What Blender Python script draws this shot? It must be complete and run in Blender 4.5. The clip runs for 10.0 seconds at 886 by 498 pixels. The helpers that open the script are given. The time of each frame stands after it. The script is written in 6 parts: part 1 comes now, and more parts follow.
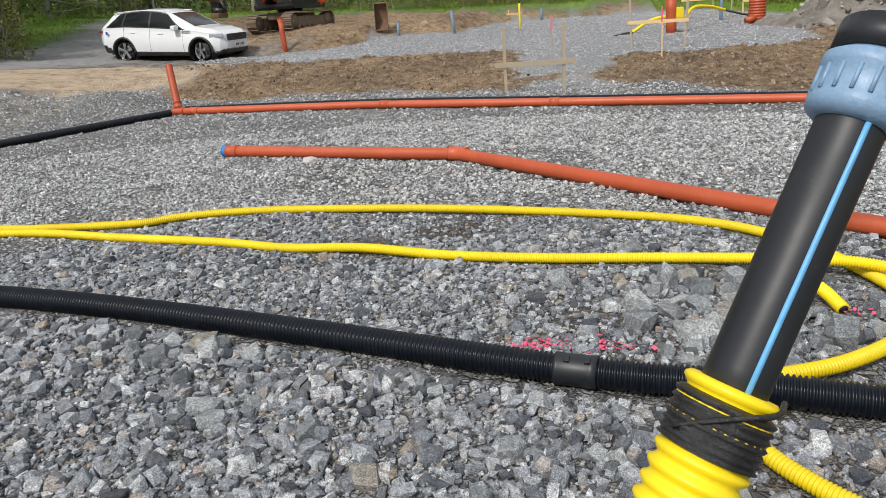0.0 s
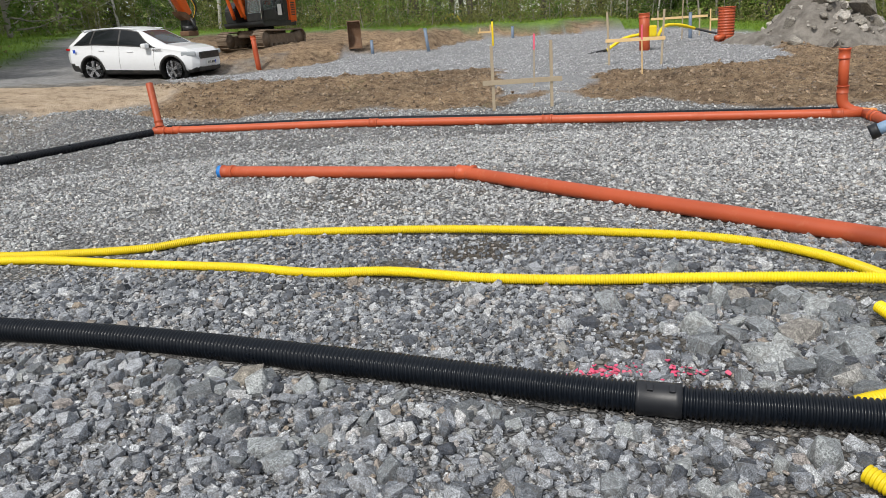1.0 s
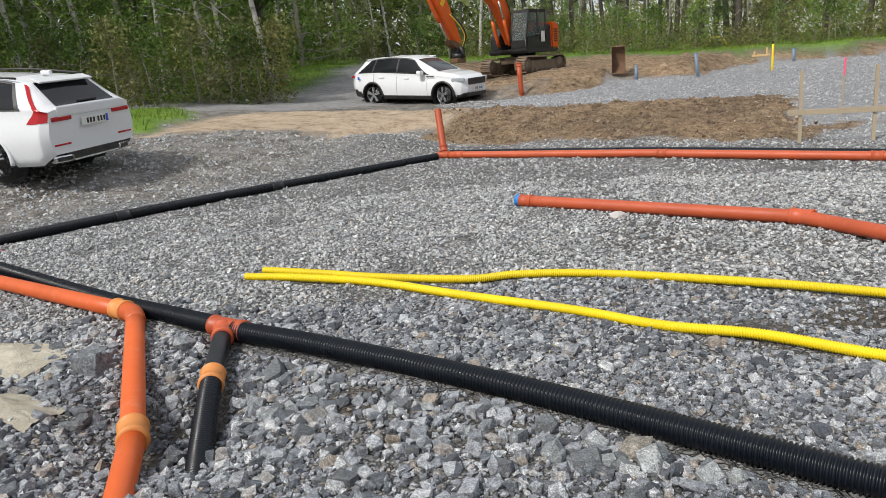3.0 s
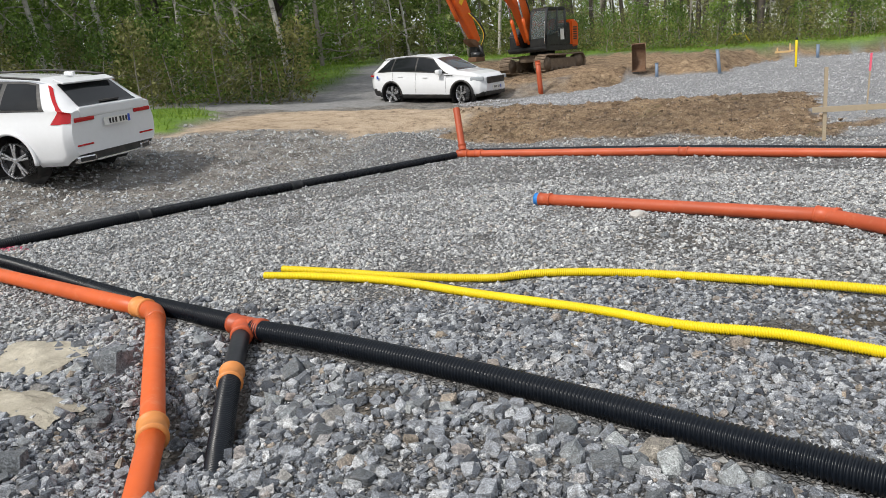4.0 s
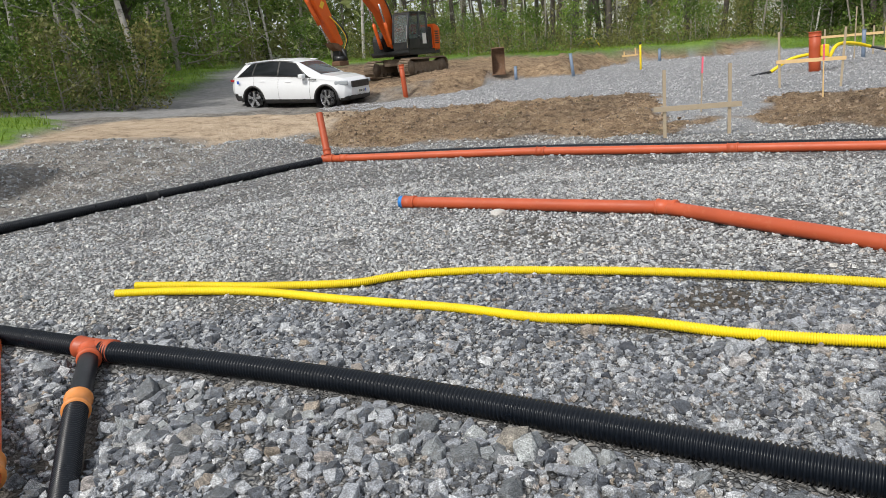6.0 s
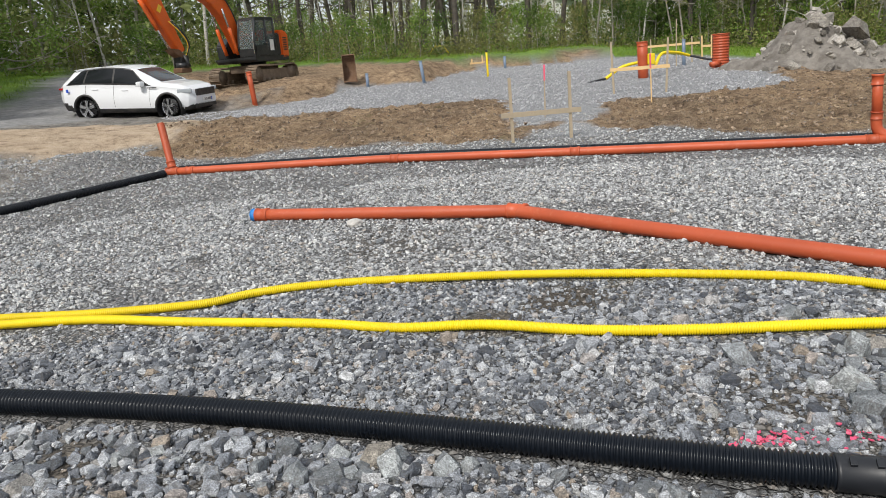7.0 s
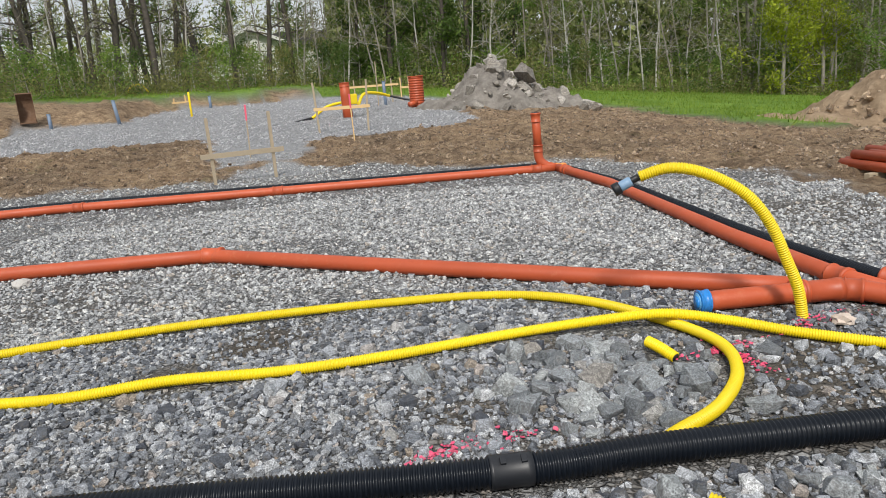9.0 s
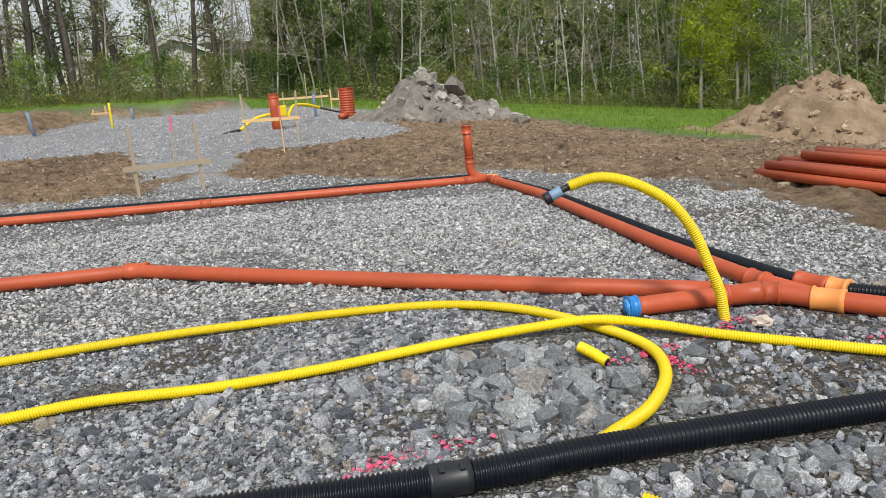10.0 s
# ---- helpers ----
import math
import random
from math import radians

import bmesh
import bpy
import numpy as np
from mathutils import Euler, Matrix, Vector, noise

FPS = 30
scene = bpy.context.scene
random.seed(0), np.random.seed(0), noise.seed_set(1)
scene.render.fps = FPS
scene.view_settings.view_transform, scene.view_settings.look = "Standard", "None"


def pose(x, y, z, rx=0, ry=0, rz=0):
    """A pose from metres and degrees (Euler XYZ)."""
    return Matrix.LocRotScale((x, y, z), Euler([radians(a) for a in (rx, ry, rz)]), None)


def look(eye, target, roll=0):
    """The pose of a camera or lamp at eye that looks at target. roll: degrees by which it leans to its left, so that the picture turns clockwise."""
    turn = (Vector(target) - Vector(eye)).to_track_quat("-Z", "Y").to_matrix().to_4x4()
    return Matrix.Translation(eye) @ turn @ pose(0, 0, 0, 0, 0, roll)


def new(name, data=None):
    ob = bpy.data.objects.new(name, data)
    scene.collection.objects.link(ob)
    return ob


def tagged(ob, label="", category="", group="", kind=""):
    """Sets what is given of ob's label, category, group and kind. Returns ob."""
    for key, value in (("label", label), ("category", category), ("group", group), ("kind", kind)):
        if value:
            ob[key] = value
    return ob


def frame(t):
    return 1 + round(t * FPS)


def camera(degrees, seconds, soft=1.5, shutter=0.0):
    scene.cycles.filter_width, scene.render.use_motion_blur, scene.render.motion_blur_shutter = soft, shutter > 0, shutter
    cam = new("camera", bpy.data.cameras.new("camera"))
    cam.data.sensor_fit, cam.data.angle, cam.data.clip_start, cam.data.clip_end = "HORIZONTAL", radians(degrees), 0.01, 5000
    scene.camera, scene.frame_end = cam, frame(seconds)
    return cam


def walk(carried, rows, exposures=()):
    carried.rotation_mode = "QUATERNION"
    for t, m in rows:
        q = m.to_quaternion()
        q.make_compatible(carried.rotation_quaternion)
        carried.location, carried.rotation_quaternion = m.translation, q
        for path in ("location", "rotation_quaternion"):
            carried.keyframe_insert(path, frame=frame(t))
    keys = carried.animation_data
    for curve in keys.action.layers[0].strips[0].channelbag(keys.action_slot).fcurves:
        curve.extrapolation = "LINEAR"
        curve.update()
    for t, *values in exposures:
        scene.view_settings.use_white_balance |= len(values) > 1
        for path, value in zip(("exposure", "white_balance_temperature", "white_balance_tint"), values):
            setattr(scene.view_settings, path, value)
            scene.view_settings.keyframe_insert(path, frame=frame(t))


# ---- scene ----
import itertools

cam = camera(63.8, 10.0, soft=0.6)
PATH = [
    (0, (0.009, 0.284, 1.298), (-0.205, 2.168, 0.661), -4.0),
    (0.5, (-0.17, 0.323, 1.294), (-0.328, 2.22, 0.679), -3.9),
    (1, (-0.372, 0.38, 1.317), (-0.489, 2.285, 0.718), -3.9),
    (1.5, (-0.611, 0.412, 1.335), (-0.712, 2.317, 0.735), -3.9),
    (2, (-0.811, 0.451, 1.354), (-1.033, 2.346, 0.754), -4.2),
    (2.5, (-0.98, 0.553, 1.386), (-1.515, 2.404, 0.85), -4.6),
    (3, (-1.061, 0.566, 1.394), (-1.796, 2.36, 0.903), -4.6),
    (4.5, (-1.065, 0.596, 1.383), (-1.851, 2.368, 0.892), -5.0),
    (5, (-1.046, 0.603, 1.38), (-1.766, 2.402, 0.887), -5.1),
    (6.5, (-0.963, 0.583, 1.398), (-1.235, 2.495, 0.878), -5.1),
    (7, (-0.959, 0.627, 1.405), (-1.025, 2.556, 0.878), -5.0),
    (7.5, (-0.913, 0.609, 1.396), (-0.776, 2.535, 0.873), -5.0),
    (8, (-0.854, 0.603, 1.394), (-0.515, 2.506, 0.881), -4.8),
    (8.5, (-0.798, 0.596, 1.392), (-0.269, 2.459, 0.892), -4.4),
    (9, (-0.731, 0.59, 1.396), (-0.051, 2.407, 0.911), -4.3),
    (9.5, (-0.681, 0.596, 1.391), (0.103, 2.374, 0.919), -4.1),
    (10, (-0.742, 0.59, 1.388), (0.115, 2.336, 0.923), -3.8),
]
walk(cam, [(t, look(eye, target, roll)) for t, eye, target, roll in PATH], [(0, -0.08), (2, -0.05), (4.5, 0.0), (6.5, 0.0), (8, -0.06), (10, -0.06)])

# ---- sky and sun ----
SUN_ELEVATION, SUN_TURN = radians(48), radians(205)
world = bpy.data.worlds.new("world")
scene.world = world
world.use_nodes = True
wn = world.node_tree
wn.nodes.clear()
w_out = wn.nodes.new("ShaderNodeOutputWorld")
w_bg = wn.nodes.new("ShaderNodeBackground")
w_sky = wn.nodes.new("ShaderNodeTexSky")
w_sky.sky_type = "NISHITA"
w_sky.sun_disc = False
w_sky.sun_elevation, w_sky.sun_rotation = SUN_ELEVATION, SUN_TURN
w_sky.dust_density = 3.0
w_mix = wn.nodes.new("ShaderNodeMix")
w_mix.data_type = "RGBA"
w_mix.inputs[0].default_value = 0.72
w_mix.inputs[7].default_value = (8.6, 8.9, 9.4, 1)
wn.links.new(w_sky.outputs[0], w_mix.inputs[6])
wn.links.new(w_mix.outputs[2], w_bg.inputs[0])
w_bg.inputs[1].default_value = 0.098
wn.links.new(w_bg.outputs[0], w_out.inputs[0])
sun = new("sun", bpy.data.lights.new("sun", "SUN"))
sun.data.energy, sun.data.angle, sun.data.color = 3.4, radians(8), (1.0, 0.96, 0.9)
sun.matrix_world = look((0, 0, 40), Vector((0, 0, 40)) - Vector((math.sin(SUN_TURN) * math.cos(SUN_ELEVATION), math.cos(SUN_TURN) * math.cos(SUN_ELEVATION), math.sin(SUN_ELEVATION))))


# ---- materials ----
class Nodes:
    """A small builder for one node material."""

    def __init__(self, name):
        self.m = bpy.data.materials.new(name)
        self.m.use_nodes = True
        self.t = self.m.node_tree
        self.bsdf = self.t.nodes["Principled BSDF"]
        self.pos = self.t.nodes.new("ShaderNodeTexCoord").outputs["Object"]

    def link(self, a, b):
        self.t.links.new(a, b)

    def noise(self, scale, detail=4.0, rough=0.6, vec=None):
        n = self.t.nodes.new("ShaderNodeTexNoise")
        n.inputs["Scale"].default_value, n.inputs["Detail"].default_value, n.inputs["Roughness"].default_value = scale, detail, rough
        self.link(vec or self.pos, n.inputs["Vector"])
        return n.outputs["Fac"]

    def voronoi(self, scale, out="Distance", feature="F1", vec=None):
        n = self.t.nodes.new("ShaderNodeTexVoronoi")
        n.feature = feature
        n.inputs["Scale"].default_value = scale
        self.link(vec or self.pos, n.inputs["Vector"])
        return n.outputs[out]

    def ramp(self, fac, stops):
        n = self.t.nodes.new("ShaderNodeValToRGB")
        e = n.color_ramp.elements
        while len(e) < len(stops):
            e.new(0.5)
        for i, (p, c) in enumerate(stops):
            e[i].position = p
            e[i].color = (*c, 1) if len(c) == 3 else c
        self.link(fac, n.inputs[0])
        return n.outputs[0]

    def mix(self, fac, a, b, mode="MIX"):
        n = self.t.nodes.new("ShaderNodeMix")
        n.data_type, n.blend_type = "RGBA", mode
        for sock, v in ((n.inputs[0], fac), (n.inputs[6], a), (n.inputs[7], b)):
            if isinstance(v, (int, float)):
                sock.default_value = v
            elif isinstance(v, tuple):
                sock.default_value = (*v, 1)
            else:
                self.link(v, sock)
        return n.outputs[2]

    def maths(self, op, a, b=0.0):
        n = self.t.nodes.new("ShaderNodeMath")
        n.operation = op
        for sock, v in zip(n.inputs, (a, b)):
            if isinstance(v, (int, float)):
                sock.default_value = v
            else:
                self.link(v, sock)
        return n.outputs[0]

    def attr(self, name):
        n = self.t.nodes.new("ShaderNodeAttribute")
        n.attribute_name = name
        return n.outputs["Fac"]

    def island(self):
        return self.t.nodes.new("ShaderNodeNewGeometry").outputs["Random Per Island"]

    def own(self):
        return self.t.nodes.new("ShaderNodeObjectInfo").outputs["Random"]

    def bump(self, height, strength=0.4, distance=0.01):
        n = self.t.nodes.new("ShaderNodeBump")
        n.inputs["Strength"].default_value, n.inputs["Distance"].default_value = strength, distance
        self.link(height, n.inputs["Height"])
        self.link(n.outputs[0], self.bsdf.inputs["Normal"])

    def done(self, color=None, rough=0.6, metal=0.0, spec=None):
        for key, v in (("Base Color", color), ("Roughness", rough), ("Metallic", metal), ("Specular IOR Level", spec)):
            if v is None:
                continue
            s = self.bsdf.inputs[key]
            if isinstance(v, (int, float)):
                s.default_value = v
            elif isinstance(v, tuple):
                s.default_value = (*v, 1)
            else:
                self.link(v, s)
        return self.m


def plain(name, color, rough=0.5, metal=0.0, wear=(0.25, 0.22, 0.18), amount=0.35, scale=6.0, relief=0.15, grain=True):
    """Paint, plastic or metal with grain, faint blotches and dusty wear."""
    n = Nodes(name)
    dirt = n.ramp(n.noise(scale, 6, 0.7), [(0.45, (0, 0, 0)), (0.8, (amount,) * 3)])
    fine = n.ramp(n.noise(scale * 14, 3), [(0.3, (0.86,) * 3), (0.7, (1.06,) * 3)])
    c = n.mix(1.0 if grain else 0.15, color, fine, "MULTIPLY")
    c = n.mix(dirt, c, wear)
    r = n.ramp(n.noise(scale * 3, 4), [(0.3, (max(rough - 0.1, 0.03),) * 3), (0.75, (min(rough + 0.15, 1),) * 3)])
    if relief:
        n.bump(n.noise(scale * 30, 3), relief, 0.003)
    return n.done(c, r, metal)


def scuffed(name, color, rough, dust, amount, scale=9.0):
    """Pipe plastic: colour that varies from pipe to pipe, dust on the upper half, pale scratches."""
    n = Nodes(name)
    own = n.ramp(n.own(), [(0.0, (0.88,) * 3), (1.0, (1.1,) * 3)])
    c = n.mix(1.0, color, own, "MULTIPLY")
    cloud = n.ramp(n.noise(2.3, 5), [(0.3, (0.88,) * 3), (0.7, (1.08,) * 3)])
    c = n.mix(1.0, c, cloud, "MULTIPLY")
    spots = n.ramp(n.noise(scale, 7, 0.75), [(0.56, (0, 0, 0)), (0.72, (amount,) * 3)])
    c = n.mix(spots, c, dust)
    marks = n.ramp(n.noise(scale * 4, 4, 0.8), [(0.69, (0, 0, 0)), (0.73, (0.55,) * 3)])
    c = n.mix(marks, c, dust)
    n.bump(n.noise(60, 3), 0.08, 0.002)
    r = n.ramp(n.noise(7, 4), [(0.3, (rough,) * 3), (0.75, (rough + 0.2,) * 3)])
    return n.done(c, r)


def stone_material(name, cols, by_island=True, relief=0.5, k=1.0):
    n = Nodes(name)
    pick = n.island() if by_island else n.own()
    c = n.ramp(pick, cols)
    c = n.mix(1.0, c, n.ramp(n.noise(42 * k, 7, 0.75), [(0.3, (0.55,) * 3), (0.48, (1.0,) * 3), (0.68, (1.6,) * 3)]), "MULTIPLY")
    speck = n.ramp(n.noise(210 * k, 3, 0.7), [(0.38, (0.4,) * 3), (0.5, (1.0,) * 3), (0.62, (1.8,) * 3)])
    c = n.mix(0.8, c, speck, "MULTIPLY")
    vein = n.ramp(n.noise(16 * k, 8, 0.8), [(0.56, (0, 0, 0)), (0.64, (0.5,) * 3)])
    c = n.mix(vein, c, (0.4, 0.4, 0.39))
    grime = n.ramp(n.noise(27 * k, 8, 0.8), [(0.5, (0, 0, 0)), (0.62, (0.75,) * 3)])
    c = n.mix(grime, c, (0.095, 0.09, 0.084))
    n.bump(n.noise(90 * k, 6, 0.75), relief, 0.007)
    return n.done(c, 0.85, 0.0, 0.3)


GREYS = [(0.0, (0.14, 0.145, 0.155)), (0.22, (0.25, 0.26, 0.27)), (0.48, (0.36, 0.37, 0.38)), (0.7, (0.46, 0.47, 0.47)), (0.88, (0.6, 0.6, 0.58)), (0.95, (0.42, 0.38, 0.345)), (1.0, (0.39, 0.335, 0.27))]
def toned(mid, spread, gain):
    """The greys drawn together about a middle value, then scaled."""
    return [(p, tuple((mid + (v - mid) * spread) * g for v, g in zip(c, gain))) for p, c in GREYS]


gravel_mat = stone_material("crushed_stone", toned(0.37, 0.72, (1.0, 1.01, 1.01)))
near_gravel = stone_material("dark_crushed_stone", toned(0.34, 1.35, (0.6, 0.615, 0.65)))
rock_mat = stone_material("blasted_rock", toned(0.36, 0.9, (0.62, 0.65, 0.665)), False, 0.9, 0.055)
clod_mat = stone_material("dry_clod", [(0.0, (0.09, 0.062, 0.04)), (0.5, (0.23, 0.165, 0.108)), (1.0, (0.35, 0.265, 0.18))])
orange_pipe = scuffed("orange_pipe_plastic", (0.45, 0.08, 0.026), 0.42, (0.52, 0.25, 0.14), 0.22)
bright_orange = scuffed("bright_orange_plastic", (0.6, 0.105, 0.018), 0.4, (0.7, 0.4, 0.25), 0.25)
orange_collar = scuffed("pale_orange_plastic", (0.72, 0.27, 0.07), 0.45, (0.6, 0.4, 0.22), 0.3)
black_pipe = scuffed("black_drain_plastic", (0.0045, 0.0066, 0.0105), 0.24, (0.08, 0.088, 0.1), 0.1, 12)
black_pipe.node_tree.nodes["Principled BSDF"].inputs["Specular IOR Level"].default_value = 0.3
black_smooth = scuffed("black_smooth_plastic", (0.012, 0.0135, 0.017), 0.38, (0.1, 0.105, 0.115), 0.14, 14)
yellow_hose = scuffed("yellow_conduit_plastic", (0.8, 0.6, 0.006), 0.4, (0.6, 0.45, 0.12), 0.15)
blue_plastic = plain("blue_plastic", (0.02, 0.22, 0.62), 0.35, amount=0.15)
blue_stripe = plain("light_blue_stripe", (0.12, 0.38, 0.68), 0.4, amount=0.2)
blue_grey = plain("blue_grey_plastic", (0.2, 0.32, 0.47), 0.4, wear=(0.3, 0.36, 0.42), amount=0.25, scale=18)
tape_mat = plain("black_tape", (0.012, 0.012, 0.013), 0.3, wear=(0.06, 0.06, 0.06), scale=30, relief=0.5)
pink_paint = plain("pink_marking_paint", (0.72, 0.08, 0.18), 0.7, wear=(0.35, 0.3, 0.3), amount=0.6, scale=25)
raw_wood = plain("raw_wood", (0.4, 0.33, 0.23), 0.8, wear=(0.27, 0.23, 0.18), amount=0.5, scale=8, relief=0.5)
fresh_wood = plain("fresh_wood", (0.72, 0.5, 0.24), 0.7, wear=(0.5, 0.36, 0.2), amount=0.3, scale=8, relief=0.4)
# ---- terrain ----
def smooth(a, b, v):
    t = np.clip((v - a) / (b - a), 0.0, 1.0)
    return t * t * (3 - 2 * t)


PAD = [(-6.4, 12.2), (-8.7, 4.6), (-9.4, -8.0), (9.0, -8.0), (6.4, 3.5), (4.9, 9.4), (3.4, 11.6), (-1.0, 13.0)]


def poly_distance(poly, x, y):
    """Signed distance to a polygon, negative inside; x and y are arrays."""
    x, y = np.asarray(x, float), np.asarray(y, float)
    best = np.full(x.shape, 1e9)
    inside = np.zeros(x.shape, bool)
    n = len(poly)
    for i in range(n):
        ax, ay = poly[i]
        bx, by = poly[(i + 1) % n]
        dx, dy = bx - ax, by - ay
        t = np.clip(((x - ax) * dx + (y - ay) * dy) / (dx * dx + dy * dy), 0, 1)
        best = np.minimum(best, np.hypot(x - ax - t * dx, y - ay - t * dy))
        cross = ((ay > y) != (by > y)) & (x < (bx - ax) * (y - ay) / (by - ay + 1e-12) + ax)
        inside ^= cross
    return np.where(inside, -best, best)


def ground_height(x, y):
    x, y = np.asarray(x, float), np.asarray(y, float)
    far = 0.03 * (np.minimum(y, 80) - 8) + np.where(x < 0, -0.05 * np.maximum(x, -60), -0.02 * np.minimum(x, 60))
    far = far - 0.06 * np.clip(x - 8, 0, 30)
    far = far - 0.62 * np.exp(-(((x + 11) / 8) ** 2 + ((y - 23) / 7) ** 2))
    far = far - 0.1 * np.exp(-(((x + 11) / 3) ** 2 + ((y - 7) / 4) ** 2))
    out = smooth(0.0, 3.2, poly_distance(PAD, x, y)) * far
    # the hole beside the two western branch pipes
    out = out - 0.16 * np.exp(-(((x + 3.35) / 0.42) ** 2 + ((y - 2.75) / 0.55) ** 2))
    return out


# ---- building helpers ----
def mesh_of(name, verts, faces, flat=False):
    me = bpy.data.meshes.new(name)
    me.from_pydata([tuple(map(float, v)) for v in verts], [], faces)
    me.validate()
    if not flat:
        me.polygons.foreach_set("use_smooth", np.ones(len(me.polygons), bool))
    me.update()
    return me


def quads(name, v, f):
    me = bpy.data.meshes.new(name)
    me.vertices.add(len(v))
    me.vertices.foreach_set("co", np.asarray(v, np.float32).ravel())
    f = np.asarray(f)
    me.loops.add(f.size)
    me.loops.foreach_set("vertex_index", f.ravel())
    me.polygons.add(len(f))
    me.polygons.foreach_set("loop_start", np.arange(len(f)) * f.shape[1])
    me.polygons.foreach_set("use_smooth", np.zeros(len(f), bool))
    me.update(calc_edges=True)
    return me


def add(name, me, material, parent=None, label=""):
    ob = new(name, me)
    if material is not None and not me.materials:
        me.materials.append(material)
    if parent is not None:
        ob.parent = parent
    if label:
        ob["label"] = label
    return ob


def part(name, bm, material, parent, label="", flat=True):
    me = bpy.data.meshes.new(name)
    bm.normal_update()
    bm.to_mesh(me)
    bm.free()
    if not flat:
        me.polygons.foreach_set("use_smooth", np.ones(len(me.polygons), bool))
    return add(name, me, material, parent, label)


def empty(name, at=(0, 0, 0), label="", category="", group="", kind=""):
    ob = new(name)
    ob.empty_display_size = 0.1
    ob.matrix_basis = at if isinstance(at, Matrix) else Matrix.Translation(at)
    return tagged(ob, label, category, group, kind)


def box(bm, size, m=None, bevel=0.0):
    """A box of that size about the origin of m, with bevelled edges."""
    made = bmesh.ops.create_cube(bm, size=1.0, matrix=(m or Matrix()) @ Matrix.Diagonal((*size, 1)))
    if bevel:
        edges = {e for v in made["verts"] for e in v.link_edges}
        bmesh.ops.bevel(bm, geom=list(edges), offset=bevel, segments=2, affect="EDGES", profile=0.6)
    return made["verts"]


def box_part(name, size, m, material, parent, label="", bevel=0.01):
    bm = bmesh.new()
    box(bm, size, m, bevel)
    return part(name, bm, material, parent, label)


def glide(points, step):
    """A smooth line through the points, cut into steps of about that length."""
    p = np.array(points, float)
    p = np.vstack([2 * p[0] - p[1], p, 2 * p[-1] - p[-2]])
    out = []
    for i in range(1, len(p) - 2):
        n = max(2, int(np.linalg.norm(p[i + 1] - p[i]) / step))
        t = np.linspace(0, 1, n, endpoint=False)[:, None]
        a, b, c, d = p[i - 1], p[i], p[i + 1], p[i + 2]
        out.append(0.5 * (2 * b + (c - a) * t + (2 * a - 5 * b + 4 * c - d) * t ** 2 + (3 * b - a - 3 * c + d) * t ** 3))
    out.append(p[-2][None])
    return np.vstack(out)


def straight(points, step):
    p = np.array(points, float)
    out = []
    for a, b in zip(p[:-1], p[1:]):
        n = max(1, int(np.linalg.norm(b - a) / step))
        out.append(a + (b - a) * np.linspace(0, 1, n, endpoint=False)[:, None])
    out.append(p[-1][None])
    return np.vstack(out)


def tube(line, radii, segments=16, caps=True):
    """A tube along a line of points, with a radius at each."""
    line = np.asarray(line, float)
    n = len(line)
    radii = np.broadcast_to(np.asarray(radii, float), (n,))
    tan = np.gradient(line, axis=0)
    tan /= np.linalg.norm(tan, axis=1)[:, None] + 1e-12
    up = np.array([0, 0, 1.0]) if abs(tan[0][2]) < 0.9 else np.array([0, 1.0, 0])
    verts = np.empty((n, segments, 3))
    ang = np.linspace(0, 2 * np.pi, segments, endpoint=False)
    for i in range(n):
        side = np.cross(tan[i], up)
        side /= np.linalg.norm(side) + 1e-12
        up = np.cross(side, tan[i])
        verts[i] = line[i] + radii[i] * (np.cos(ang)[:, None] * side + np.sin(ang)[:, None] * up)
    faces = []
    for i in range(n - 1):
        a, b = i * segments, (i + 1) * segments
        faces += [(a + j, a + (j + 1) % segments, b + (j + 1) % segments, b + j) for j in range(segments)]
    if caps:
        faces.append(tuple(range(segments))[::-1])
        faces.append(tuple((n - 1) * segments + j for j in range(segments)))
    return verts.reshape(-1, 3), faces


def tube_part(name, line, radii, material, parent=None, label="", segments=16, caps=True):
    v, f = tube(line, radii, segments, caps)
    return add(name, mesh_of(name, v, f), material, parent, label)


def ribbed(points, radius, pitch, depth, curved=True):
    """The line and radii of a corrugated pipe: flat crests, narrow grooves."""
    fine = pitch / 5
    p = glide(points, 0.03) if curved else straight(points, 0.03)
    s = np.concatenate([[0], np.cumsum(np.linalg.norm(np.diff(p, axis=0), axis=1))])
    u = np.arange(0, s[-1], fine)
    line = np.stack([np.interp(u, s, p[:, k]) for k in range(3)], 1)
    shape = np.array([0.0, -0.05 * depth, -0.8 * depth, -depth, -0.5 * depth])
    return line, radius + shape[np.arange(len(u)) % 5]


# ---- the ground: one sheet to the horizon ----
SOIL = [(-5.6, 13.6), (-3.5, 12.9), (-1.6, 12.4), (0.35, 12.2), (0.45, 15.2), (0.0, 18.4), (-3.2, 17.6), (-6.2, 18.6), (-7.2, 16.2)]
SOIL_EAST = [(1.45, 12.6), (3.3, 10.5), (4.4, 9.7), (5.3, 8.9), (5.6, 6.6), (4.8, 4.2), (6.2, 0.0), (9.5, -4), (22, -6), (19, 8.0), (13.5, 11.5), (11, 13.2), (12.2, 17), (13.2, 21.5), (11.5, 26), (8.4, 25), (8.2, 21), (6.6, 17.2), (4.0, 16.5), (2.2, 16.1)]
GRAVEL_FAR = [(-7.3, 17.6), (-3.2, 17.2), (0.0, 18.0), (0.4, 12.0), (1.5, 12.0), (2.1, 15.6), (6.4, 16.8), (8.2, 21), (9.6, 27), (8, 32), (4.6, 32.5), (0, 31), (-2.0, 26.6), (-4.2, 26.3), (-7.0, 23), (-9.5, 21.5)]
